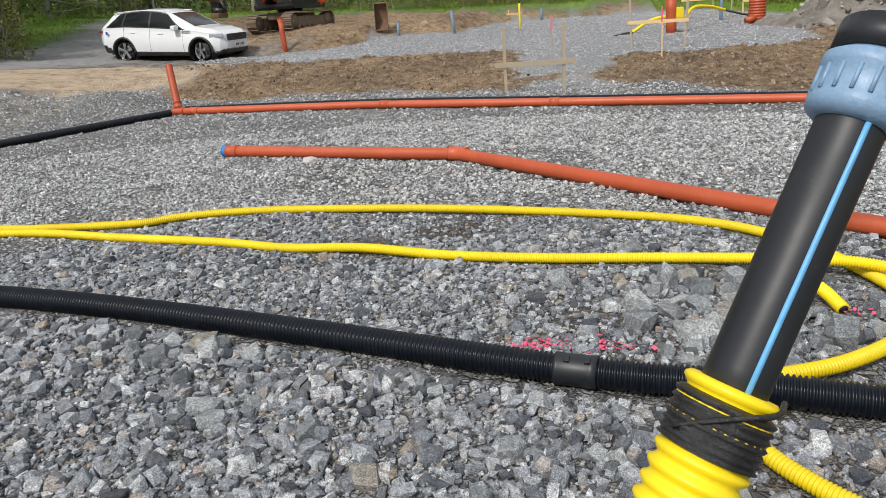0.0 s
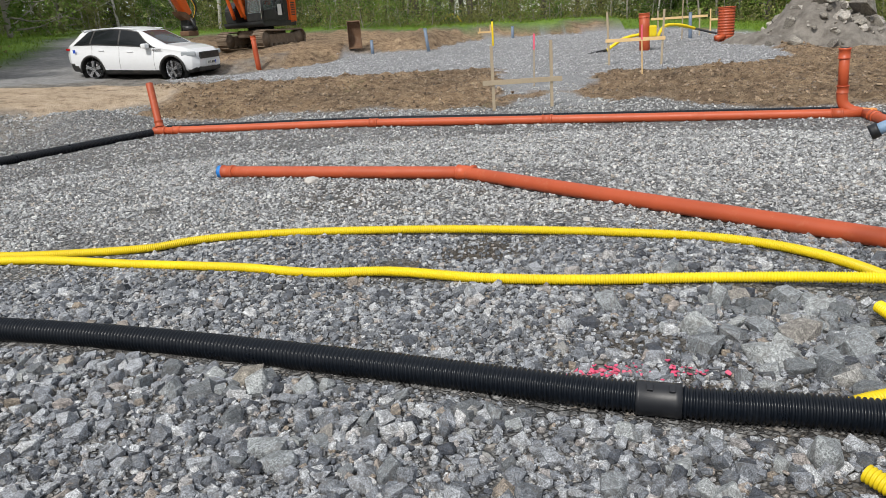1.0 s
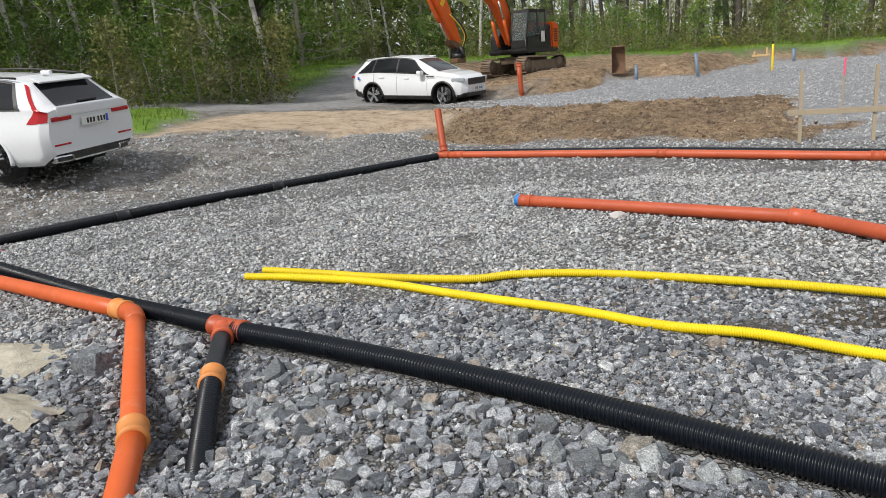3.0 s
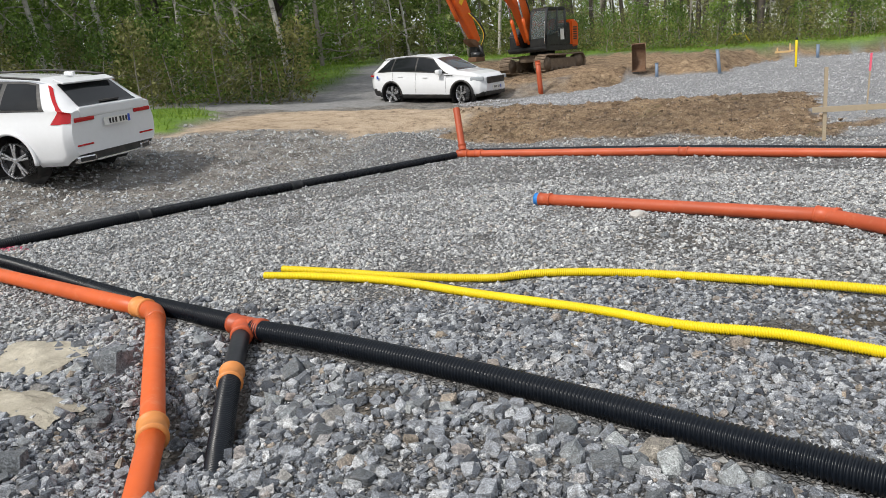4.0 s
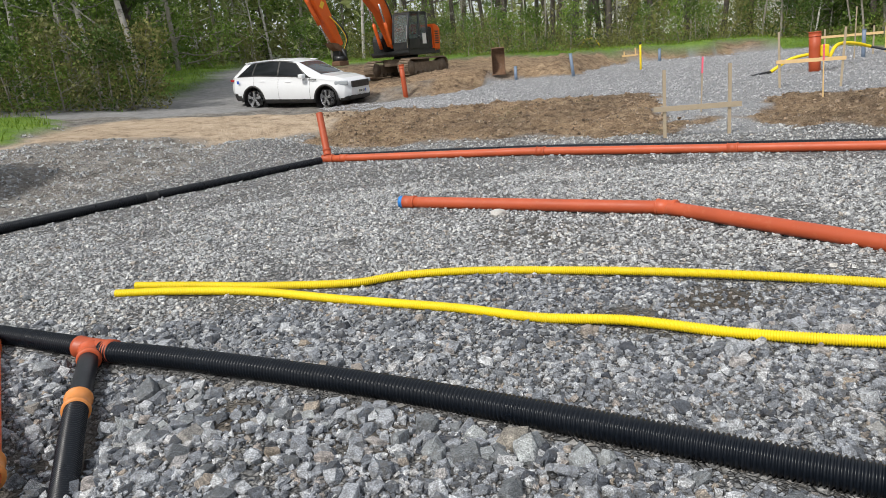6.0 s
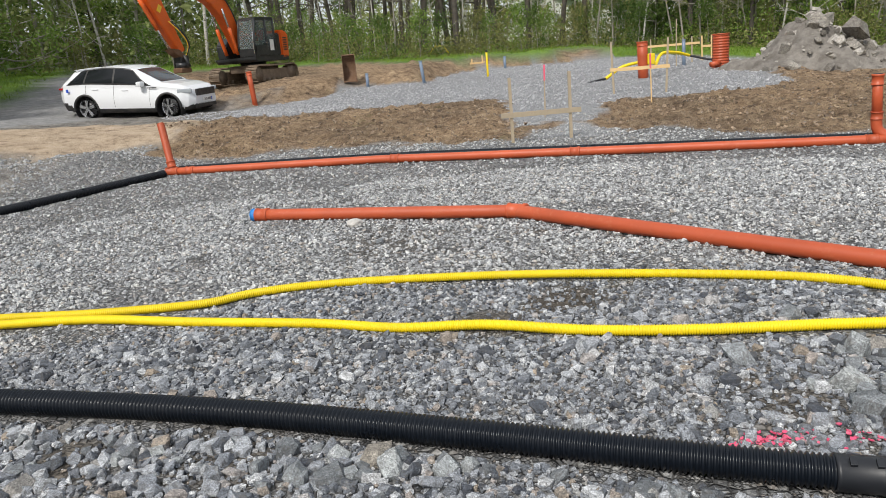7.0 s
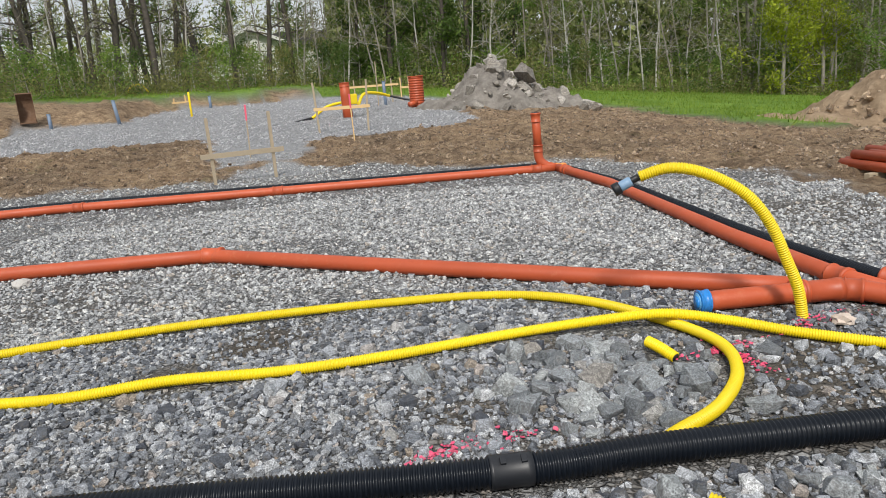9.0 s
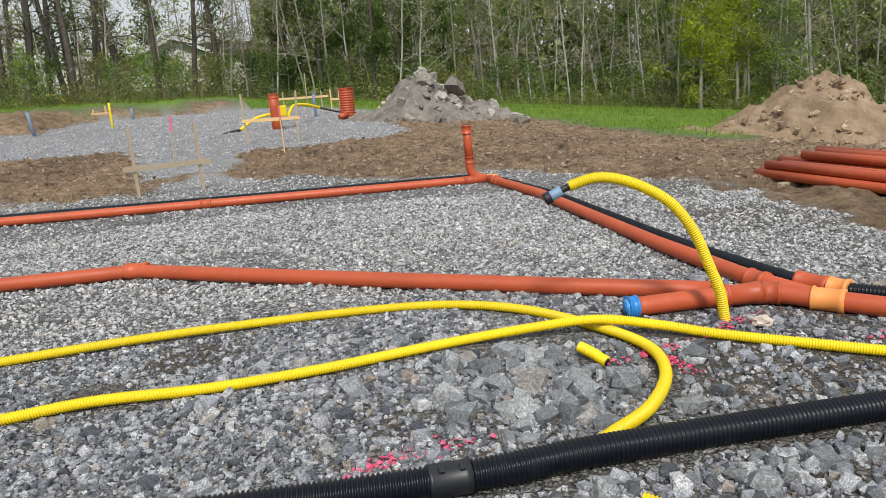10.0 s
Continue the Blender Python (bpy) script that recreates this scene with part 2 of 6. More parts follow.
YARD = [(-6.2, 13.0), (-8.7, 4.6), (-9.4, -8), (-16, -8), (-18.0, 9), (-14.5, 16.5), (-15.5, 21), (-13, 27), (-7.5, 24), (-7.0, 17.5)]
ROAD = [(-14.3, 17.2), (-40, 2), (-42, 5), (-18.5, 18.6), (-16.3, 23.5), (-17.6, 29), (-21.5, 39), (-30, 58), (-26, 59), (-18.2, 39), (-12.5, 26.5), (-11.5, 20)]
SAND = [(-11.2, 11.2), (-12.8, 15.2), (-10.9, 18.6), (-6.6, 17.2), (-6.2, 14.0), (-8.0, 12.6)]
DIRT_BACK = [(-12.5, 25), (-9.5, 23), (-6.0, 25.2), (-2.5, 28), (-1.5, 34), (-6, 41), (-16, 35)]


COARSE = [(-6.5, 3.2), (-4.6, 3.5), (-2.0, 3.7), (0.2, 3.6), (1.0, 4.1), (2.0, 3.9), (2.9, 2.9), (5, 1), (4, -3), (-7, -3)]
SITE = [(-9.4, -8), (-30, -8), (-19.0, 9), (-15.2, 16.5), (-15.5, 21), (-13, 27), (-14, 33), (-7, 36), (-3.4, 30), (0, 31.5), (4.6, 32.8), (8.5, 32), (10, 27), (12, 26), (13.2, 21.5), (12.2, 17), (11, 13.2), (13.5, 11.5), (19, 8), (22, -8)]
VERGE = [(-11.6, 11.6), (-12.4, 14.2), (-15.6, 17.0), (-19.5, 13.5), (-15, 11.2)]


def axis_steps(lo, hi, fine, ends):
    """Coordinates: even in the middle, wider and wider outside."""
    mid = np.arange(lo, hi, fine)
    out, step = [hi], fine
    while out[-1] < ends[1]:
        step *= 1.09
        out.append(out[-1] + step)
    left, step = [lo], fine
    while left[-1] > ends[0]:
        step *= 1.09
        left.append(left[-1] - step)
    return np.concatenate([left[:0:-1], mid, out])


def value_noise(x, y, scale, seed=0):
    """Smooth noise about -1 to 1 from a lattice of random values."""
    rng = np.random.RandomState(seed)
    table = rng.rand(257, 257) * 2 - 1
    u, v = x * scale + 1000.3, y * scale + 1000.7
    i, j = np.floor(u).astype(int), np.floor(v).astype(int)
    fu, fv = u - i, v - j
    fu, fv = fu * fu * (3 - 2 * fu), fv * fv * (3 - 2 * fv)
    g = lambda a, b: table[a % 257, b % 257]
    return (g(i, j) * (1 - fu) + g(i + 1, j) * fu) * (1 - fv) + (g(i, j + 1) * (1 - fu) + g(i + 1, j + 1) * fu) * fv


def cover(poly, x, y, soft=0.5):
    wob = 0.45 * value_noise(x, y, 0.7, 3) + 0.25 * value_noise(x, y, 2.3, 4) + 0.12 * value_noise(x, y, 6.0, 5)
    return smooth(soft / 2, -soft / 2, poly_distance(poly, x, y) + wob)


def ground_covers(x, y):
    soil = np.maximum(cover(SOIL, x, y), cover(SOIL_EAST, x, y))
    soil = np.maximum(soil, cover(DIRT_BACK, x, y, 1.2))
    far = cover(GRAVEL_FAR, x, y, 0.35)
    edge = poly_distance(GRAVEL_FAR, x, y) + 0.2 * value_noise(x, y, 1.5, 17)
    soil = np.maximum(soil * (1 - far), smooth(1.1, 0.7, edge) * smooth(22.5, 24.5, y) * (x < 6) * (1 - far))
    sand = cover(SAND, x, y)
    road = cover(ROAD, x, y, 0.6)
    yard = cover(YARD, x, y)
    pad = smooth(0.75, 0.25, poly_distance(PAD, x, y) + 0.4 * value_noise(x, y, 0.9, 6))
    verge = cover(VERGE, x, y, 0.5)
    site = smooth(0.4, -0.4, poly_distance(SITE, x, y) + 0.5 * value_noise(x, y, 0.8, 14) + 0.3 * value_noise(x, y, 2.6, 15))
    sand, yard = sand * (1 - verge), yard * (1 - verge)
    left = np.clip(site - np.maximum.reduce([soil, far, sand, road, yard, pad]), 0, 1) * (1 - verge)
    soil = np.clip(soil + left * (x > -6.5), 0, 1)
    yard = np.clip(yard + left * (x <= -6.5), 0, 1)
    bare = np.clip(soil + far + sand + road + yard + pad, 0, 1)
    return soil, sand, road, yard * (1 - pad), 1 - bare, far


MUD = [(-0.35, 4.45, 0.3, 1.0), (-0.85, 4.25, 0.2, 0.8), (-2.6, 3.1, 0.32, 0.9), (-1.9, 2.95, 0.3, 0.7), (0.25, 3.15, 0.3, 0.8), (2.6, 2.95, 0.35, 0.7), (-1.6, 6.1, 0.5, 0.45), (0.9, 3.6, 0.2, 0.6), (-3.3, 2.8, 0.4, 0.8), (4.6, 5.0, 0.7, 0.6), (1.95, 2.65, 0.65, 0.9), (2.5, 2.4, 0.6, 0.85), (1.5, 1.85, 0.5, 0.75), (0.7, 2.05, 0.45, 0.6), (2.2, 1.7, 0.6, 0.8), (0.55, 2.75, 0.35, 0.6), (1.9, 3.1, 0.4, 0.7)]


def muddy(x, y):
    """Where earth shows through the stone."""
    wob = 0.35 * value_noise(x, y, 3.5, 71) + 0.25 * value_noise(x, y, 9.0, 72)
    out = np.zeros(np.shape(x))
    for mx, my, r, a in MUD:
        out = np.maximum(out, a * smooth(1.5, 0.4, np.hypot(x - mx, (y - my) * 1.2) / r + wob))
    return out


def relief(x, y):
    soil, sand, road, yard, grass, far = ground_covers(x, y)
    r = soil * (0.05 * value_noise(x, y, 1.1, 7) + 0.055 * value_noise(x, y, 3.1, 8) + 0.045 * value_noise(x, y, 7.0, 9) + 0.025 * value_noise(x, y, 13.0, 16))
    r = r + 0.012 * value_noise(x, y, 3.0, 10) * (1 - road)
    r = r + yard * (0.035 * value_noise(x, y, 1.4, 11) + 0.02 * value_noise(x, y, 5, 12))
    r = r + grass * (0.1 + 0.06 * value_noise(x, y, 0.8, 13))
    # the low heap by the corner stack and the worn bank along the western drain
    r = r + 0.30 * np.exp(-(((x + 6.9) / 0.9) ** 2 + ((y - 12.3) / 0.7) ** 2))
    # the cut edge behind the far gravel
    edge = poly_distance(GRAVEL_FAR, x, y)
    r = r + 0.4 * smooth(0.2, 1.0, edge) * smooth(7.0, 2.0, edge) * smooth(22.5, 25.0, y) * (x < 6)
    return r


def lie(x, y):
    return float(ground_height(x, y) + relief(np.array([x]), np.array([y]))[0])


gx = axis_steps(-9.5, 8.5, 0.09, (-420, 420))
gy = axis_steps(1.2, 18.5, 0.09, (-300, 520))
GX, GY = np.meshgrid(gx, gy)
GZ = ground_height(GX, GY) + relief(GX, GY)
gv = np.stack([GX.ravel(), GY.ravel(), GZ.ravel()], 1)
nx, ny = len(gx), len(gy)
gi = np.arange(nx * ny).reshape(ny, nx)
gq = np.stack([gi[:-1, :-1], gi[:-1, 1:], gi[1:, 1:], gi[1:, :-1]], -1).reshape(-1, 4)
gme = bpy.data.meshes.new("ground")
gme.vertices.add(len(gv))
gme.vertices.foreach_set("co", gv.ravel())
gme.loops.add(gq.size)
gme.loops.foreach_set("vertex_index", gq.ravel())
gme.polygons.add(len(gq))
gme.polygons.foreach_set("loop_start", np.arange(len(gq)) * 4)
gme.polygons.foreach_set("use_smooth", np.ones(len(gq), bool))
gme.update(calc_edges=True)
gme.attributes.new("mud", "FLOAT", "POINT").data.foreach_set("value", muddy(GX.ravel(), GY.ravel()).astype(np.float32))
gme.attributes.new("coarse", "FLOAT", "POINT").data.foreach_set("value", (cover(COARSE, GX.ravel(), GY.ravel(), 0.7)).astype(np.float32))
for key, values in zip(("soil", "sand", "road", "yard", "grass", "far"), ground_covers(GX.ravel(), GY.ravel())):
    gme.attributes.new(key, "FLOAT", "POINT").data.foreach_set("value", values.astype(np.float32))


def ground_material():
    n = Nodes("ground_surfaces")
    # crushed stone: tilted chips of differing grey in two sizes, fines between coloured dark for shade
    def chips(scale, slope, lift):
        cell = n.t.nodes.new("ShaderNodeTexVoronoi")
        cell.inputs["Scale"].default_value = scale
        n.link(n.pos, cell.inputs["Vector"])
        off = n.t.nodes.new("ShaderNodeVectorMath")
        off.operation = "SUBTRACT"
        n.link(n.pos, off.inputs[0])
        n.link(cell.outputs["Position"], off.inputs[1])
        tilt = n.t.nodes.new("ShaderNodeVectorMath")
        tilt.operation = "SUBTRACT"
        n.link(cell.outputs["Color"], tilt.inputs[0])
        tilt.inputs[1].default_value = (0.5, 0.5, 0.5)
        dot = n.t.nodes.new("ShaderNodeVectorMath")
        dot.operation = "DOT_PRODUCT"
        n.link(off.outputs[0], dot.inputs[0])
        n.link(tilt.outputs[0], dot.inputs[1])
        split = n.t.nodes.new("ShaderNodeSeparateColor")
        n.link(cell.outputs["Color"], split.inputs[0])
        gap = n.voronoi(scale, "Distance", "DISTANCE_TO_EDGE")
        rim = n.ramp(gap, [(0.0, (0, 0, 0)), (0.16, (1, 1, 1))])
        # the near-black rim colour paints in the shade down between chips
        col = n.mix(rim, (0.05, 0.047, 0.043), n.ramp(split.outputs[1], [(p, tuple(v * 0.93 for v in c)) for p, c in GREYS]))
        high = n.maths("ADD", n.maths("MULTIPLY", dot.outputs["Value"], slope), n.maths("MULTIPLY", split.outputs[2], lift))
        high = n.maths("ADD", high, n.maths("MULTIPLY", rim, lift * 1.3))
        return col, high

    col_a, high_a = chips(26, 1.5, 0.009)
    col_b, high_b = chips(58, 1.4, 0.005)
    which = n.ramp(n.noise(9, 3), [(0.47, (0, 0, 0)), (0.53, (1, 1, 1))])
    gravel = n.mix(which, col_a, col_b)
    high_ab = n.mix(which, high_a, high_b)
    speck = n.ramp(n.noise(160, 3, 0.7), [(0.34, (0.6,) * 3), (0.5, (1.0,) * 3), (0.66, (1.45,) * 3)])
    gravel = n.mix(0.8, gravel, speck, "MULTIPLY")
    big = n.ramp(n.noise(0.55, 5), [(0.3, (0.72, 0.71, 0.7)), (0.5, (0.95,) * 3), (0.7, (1.12,) * 3)])
    gravel = n.mix(1.0, gravel, big, "MULTIPLY")
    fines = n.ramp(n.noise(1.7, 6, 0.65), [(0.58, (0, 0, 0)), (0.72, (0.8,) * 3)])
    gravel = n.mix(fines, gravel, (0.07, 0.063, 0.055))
    brown = n.ramp(n.noise(1.1, 5, 0.7), [(0.6, (0, 0, 0)), (0.7, (0.7,) * 3)])
    gravel = n.mix(brown, gravel, (0.17, 0.12, 0.075))
    v2 = n.t.nodes.new("ShaderNodeSeparateColor")
    n.link(n.voronoi(75, "Color"), v2.inputs[0])
    grit = n.ramp(v2.outputs[0], [(0.0, (0.03, 0.028, 0.026)), (0.5, (0.1, 0.098, 0.094)), (0.85, (0.22, 0.22, 0.215)), (1.0, (0.4, 0.39, 0.37))])
    gravel = n.mix(0.15, gravel, grit)
    gravel = n.mix(n.maths("MULTIPLY", n.attr("coarse"), 0.45), gravel, grit)
    earth_ = n.ramp(n.noise(14, 8, 0.75), [(0.3, (0.045, 0.04, 0.034)), (0.7, (0.17, 0.145, 0.115))])
    gravel = n.mix(n.attr("mud"), gravel, earth_)
    far_stones = n.mix(0.55, gravel, (0.44, 0.45, 0.465))
    # soil: ruts and clods
    soil = n.ramp(n.noise(4.2, 12, 0.85), [(0.36, (0.06, 0.042, 0.027)), (0.46, (0.29, 0.205, 0.135)), (0.55, (0.47, 0.35, 0.23)), (0.65, (0.64, 0.52, 0.37))])
    soil = n.mix(1.0, soil, n.ramp(n.noise(0.5, 4), [(0.35, (0.7, 0.68, 0.66)), (0.7, (1.25, 1.2, 1.12))]), "MULTIPLY")
    weeds = n.ramp(n.noise(1.3, 6, 0.7), [(0.6, (0, 0, 0)), (0.7, (0.5,) * 3)])
    soil = n.mix(weeds, soil, (0.17, 0.165, 0.06))
    sand = n.ramp(n.noise(2.4, 10, 0.8), [(0.36, (0.2, 0.145, 0.1)), (0.47, (0.48, 0.37, 0.26)), (0.7, (0.66, 0.54, 0.41))])
    yard = n.ramp(n.noise(3.0, 8, 0.75), [(0.35, (0.08, 0.07, 0.06)), (0.48, (0.24, 0.215, 0.185)), (0.62, (0.42, 0.395, 0.355))])
    yard = n.mix(0.3, yard, gravel)
    road = n.ramp(n.noise(4, 8, 0.7), [(0.3, (0.16, 0.16, 0.16)), (0.7, (0.31, 0.305, 0.3))])
    grass = n.ramp(n.noise(1.9, 7, 0.7), [(0.3, (0.07, 0.13, 0.018)), (0.55, (0.13, 0.225, 0.03)), (0.75, (0.22, 0.3, 0.06))])
    grass = n.mix(1.0, grass, n.ramp(n.noise(0.22, 3), [(0.3, (0.75, 0.8, 0.7)), (0.7, (1.15, 1.1, 1.0))]), "MULTIPLY")
    c = n.mix(n.attr("far"), gravel, far_stones)
    for key, col in (("yard", yard), ("soil", soil), ("sand", sand), ("road", road), ("grass", grass)):
        c = n.mix(n.attr(key), c, col)
    stony = n.maths("SUBTRACT", 1.0, n.maths("MAXIMUM", n.attr("soil"), n.maths("MAXIMUM", n.attr("sand"), n.maths("MAXIMUM", n.attr("grass"), n.attr("road")))))
    h = n.maths("ADD", n.maths("MULTIPLY", high_ab, stony), n.maths("MULTIPLY", n.noise(45, 4, 0.7), 0.012))
    rough_soil = n.maths("MULTIPLY", n.maths("MULTIPLY", n.maths("MAXIMUM", n.attr("soil"), n.maths("MULTIPLY", n.attr("sand"), 0.4)), n.noise(7, 9, 0.8)), 0.2)
    n.bump(n.maths("ADD", h, rough_soil), 1.0, 1.0)
    return n.done(c, 0.92, 0.0, 0.25)


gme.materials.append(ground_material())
ground = new("ground", gme)
tagged(ground, "grey crushed stone yard with bare soil and grass verges", "ground", kind="structure")
# ---- pipes and hoses on the pad ----
R = 0.055


def up(points, z):
    return [(x, y, z) if len(p) == 2 else tuple(p) for p in points for x, y in [p[:2]]]


def cuff(name, at, way, length, radius, material, parent, label="", lip=0.006):
    """A socket: a sleeve with a raised rim at both ends."""
    at, way = np.array(at, float), np.array(way, float) / np.linalg.norm(way)
    s = np.array([-0.5, -0.495, -0.42, -0.4, 0.3, 0.34, 0.495, 0.5]) * length
    r = np.array([radius - 0.01, radius + lip, radius + lip, radius, radius, radius + lip, radius + lip, radius - 0.01])
    return tube_part(name, at + s[:, None] * way, r, material, parent, label, 24)


def pipe_run(points, label, sockets=(), radius=R, material=None, name="sewer_pipe"):
    """A smooth pipe laid in straight lengths with sockets (fractions of its length)."""
    line = straight(points, 0.25)
    root = empty(name, tuple(line[0]), label, "pipe")
    ob = tube_part("pipe_wall", line - line[0], radius, material or orange_pipe, root, segments=24)
    s = np.concatenate([[0], np.cumsum(np.linalg.norm(np.diff(line, axis=0), axis=1))])
    for f in sockets:
        u = f * s[-1]
        at = np.array([np.interp(u, s, line[:, k]) for k in range(3)])
        nxt = np.array([np.interp(min(u + 0.05, s[-1]), s, line[:, k]) for k in range(3)])
        prev = np.array([np.interp(max(u - 0.05, 0), s, line[:, k]) for k in range(3)])
        cuff("socket", at - line[0], nxt - prev, 0.13, radius + 0.006, material or orange_pipe, root)
    return root


NW, NE = (-5.25, 11.17, 0.05), (4.03, 8.78, 0.05)
# the run along the back, with its drain behind it
back = pipe_run([NW, (-2.12, 10.63, 0.055), (0.46, 9.82, 0.055), NE], "long orange plastic sewer pipe lying on the gravel", (0.03, 0.36, 0.62, 0.97))
back_line = [(-5.2, 11.33, 0.06), (-2.1, 10.79, 0.07), (0.5, 9.98, 0.07), (4.05, 8.95, 0.06)]
v = ribbed(back_line, 0.052, 0.03, 0.005)
tagged(tube_part("drain_pipe", *v, black_pipe, segments=12), "black corrugated drain pipe behind the orange pipe", "pipe")

# standing stack at the western corner, on its tee
stack = empty("riser_pipe", NW, "upright orange riser pipe leaning on a tee fitting", "pipe", "riser pipes")
tube_part("pipe_wall", straight([(0, 0, 0.0), (-0.16, 0.26, 0.70)], 0.2), R, orange_pipe, stack, segments=24, caps=False)
# black plug below the rim stands for the shade inside the pipe
tube_part("bore", straight([(-0.15, 0.244, 0.66), (-0.159, 0.258, 0.69)], 0.2), R - 0.004, black_smooth, stack, segments=24)
cuff("tee", (0, 0, 0), (1, -0.2, 0), 0.2, R + 0.007, orange_pipe, stack)
cuff("socket", (-0.02, 0.035, 0.1), (-0.16, 0.26, 0.70), 0.1, R + 0.007, orange_pipe, stack)

# standing stack at the eastern corner, with its bend
stack = empty("riser_pipe", NE, "upright orange riser pipe with a bend at its foot", "pipe", "riser pipes")
bend = glide([(-0.02, 0.02, 0.0), (-0.12, 0.06, 0.03), (-0.2, 0.1, 0.1), (-0.22, 0.11, 0.2), (-0.22, 0.11, 0.3)], 0.03)
tube_part("bend", bend, R + 0.004, orange_pipe, stack, segments=24)
tube_part("pipe_wall", straight([(-0.22, 0.11, 0.26), (-0.235, 0.12, 0.72)], 0.2), R, orange_pipe, stack, segments=24)
cuff("socket", (-0.22, 0.11, 0.27), (0, 0, 1), 0.09, R + 0.006, orange_pipe, stack)
cuff("end_socket", (-0.234, 0.119, 0.67), (0, 0, 1), 0.12, R + 0.006, orange_pipe, stack)
# black plug closes the socket mouth, in place of its shaded hollow
tube_part("bore", straight([(-0.235, 0.12, 0.70), (-0.235, 0.12, 0.735)], 0.05), R - 0.004, black_smooth, stack, segments=24)
cuff("tee", (0, 0, 0), (0.5, -1, 0), 0.22, R + 0.006, orange_collar, stack, "pale orange tee")

# the run down the eastern side, its drain, and where they end
pipe_run([NE, (3.79, 7.25, 0.055), (3.08, 4.66, 0.055), (2.84, 3.58, 0.055), (2.80, 3.1, 0.055)], "long orange plastic sewer pipe beside a black drain", (0.05, 0.93))
v = ribbed([(4.15, 8.82, 0.03), (3.96, 7.3, 0.025), (3.63, 5.95, 0.025), (3.26, 4.57, 0.03), (3.04, 3.52, 0.045), (3.025, 3.3, 0.05)], 0.048, 0.02, 0.005)
tagged(tube_part("drain_pipe", *v, black_pipe, segments=16), "black corrugated drain pipe on gravel", "pipe")
fit = empty("drain_coupling", (3.025, 3.23, 0.052), "orange coupling joining two black drains", "pipe fitting")
cuff("sleeve", (0, 0.04, 0), (0.05, -0.4, 0), 0.2, R + 0.004, orange_pipe, fit)
cuff("collar", (0.015, -0.115, 0), (0.08, -0.4, 0), 0.11, R + 0.008, orange_collar, fit, "pale orange collar")
v = ribbed([(3.05, 3.08, 0.05), (3.15, 2.9, 0.05), (3.5, 2.2, 0.05)], 0.05, 0.02, 0.005)
tagged(tube_part("drain_pipe", *v, black_pipe, segments=16), "black corrugated drain pipe on gravel", "pipe")

# the pipe with the knee, open towards the west with a blue cap
knee_pipe = pipe_run([(-2.95, 7.36, 0.052), (-0.52, 6.60, 0.06), (0.62, 5.42, 0.056), (1.76, 4.24, 0.056), (2.50, 3.50, 0.056)], "orange sewer pipe with a knee and blue end cap", (0.008,), R + 0.001)
at = knee_pipe.matrix_basis.translation
cuff("end_cap", Vector((-2.98, 7.37, 0.052)) - at, (1, -0.3, 0), 0.05, R + 0.004, blue_plastic, knee_pipe, "blue plastic cap")
cuff("knee", Vector((-0.50, 6.585, 0.062)) - at, (1, -0.6, 0), 0.17, R + 0.008, orange_pipe, knee_pipe)

# the capped stub and the branch fitting that gathers the pipes
stub = empty("branch_fitting", (1.90, 3.57, 0.058), "orange sewer branch fitting with a blue end cap", "pipe fitting")
line = [(0, 0, 0), (0.52, -0.17, 0.006), (0.74, -0.25, 0.006), (0.9, -0.54, 0.0), (1.04, -0.84, 0.0), (1.4, -1.65, 0.0)]
tube_part("pipe_wall", glide(line, 0.06), R + 0.001, orange_pipe, stub, segments=24)
cuff("end_cap", (-0.01, 0.003, 0), (1, -0.33, 0), 0.055, R + 0.008, blue_plastic, stub, "blue plastic cap")
tube_part("cap_face", straight([(-0.04, 0.012, 0), (-0.05, 0.016, 0)], 0.05), 0.036, blue_plastic, stub, segments=20)
tube_part("cap_ring", straight([(-0.038, 0.012, 0), (-0.043, 0.0136, 0)], 0.05), 0.05, blue_stripe, stub, segments=20)
cuff("socket", (0.5, -0.165, 0.006), (1, -0.33, 0), 0.08, R + 0.008, orange_pipe, stub)
cuff("branch", (0.62, -0.21, 0.006), (1, -0.36, 0), 0.22, R + 0.006, orange_pipe, stub)
cuff("socket", (0.77, -0.29, 0.004), (0.5, -0.6, 0), 0.1, R + 0.008, orange_pipe, stub)
cuff("collar", (0.91, -0.55, 0), (0.4, -0.85, 0), 0.17, R + 0.009, orange_collar, stub, "pale orange collar")

# black drain down the western side and the near run
v = ribbed([(-5.32, 11.0, 0.05), (-6.0, 9.65, 0.05), (-6.78, 8.15, 0.05), (-7.49, 6.62, 0.05), (-7.96, 5.25, 0.05), (-8.0, 4.85, 0.05)], 0.058, 0.02, 0.006)
west = tube_part("drain_pipe", *v, black_pipe, segments=14)
tagged(west, "long black corrugated drain pipe across the gravel", "pipe")
for f in (0.42, 0.72):
    i = int(f * len(v[0]))
    cuff("coupler", v[0][i], v[0][i + 8] - v[0][i], 0.16, 0.06, black_smooth, west)
near_root = empty("drain_pipe", (0, 0, 0), "thick black corrugated drain pipe with a smooth coupler", "pipe")
v = ribbed([(-8.0, 4.95, 0.05), (-6.9, 4.62, 0.05), (-5.04, 4.02, 0.05), (-4.2, 3.80, 0.05), (-3.80, 3.69, 0.055)], 0.0565, 0.018, 0.0095)
tube_part("pipe_wall", *v, black_pipe, near_root, segments=20)
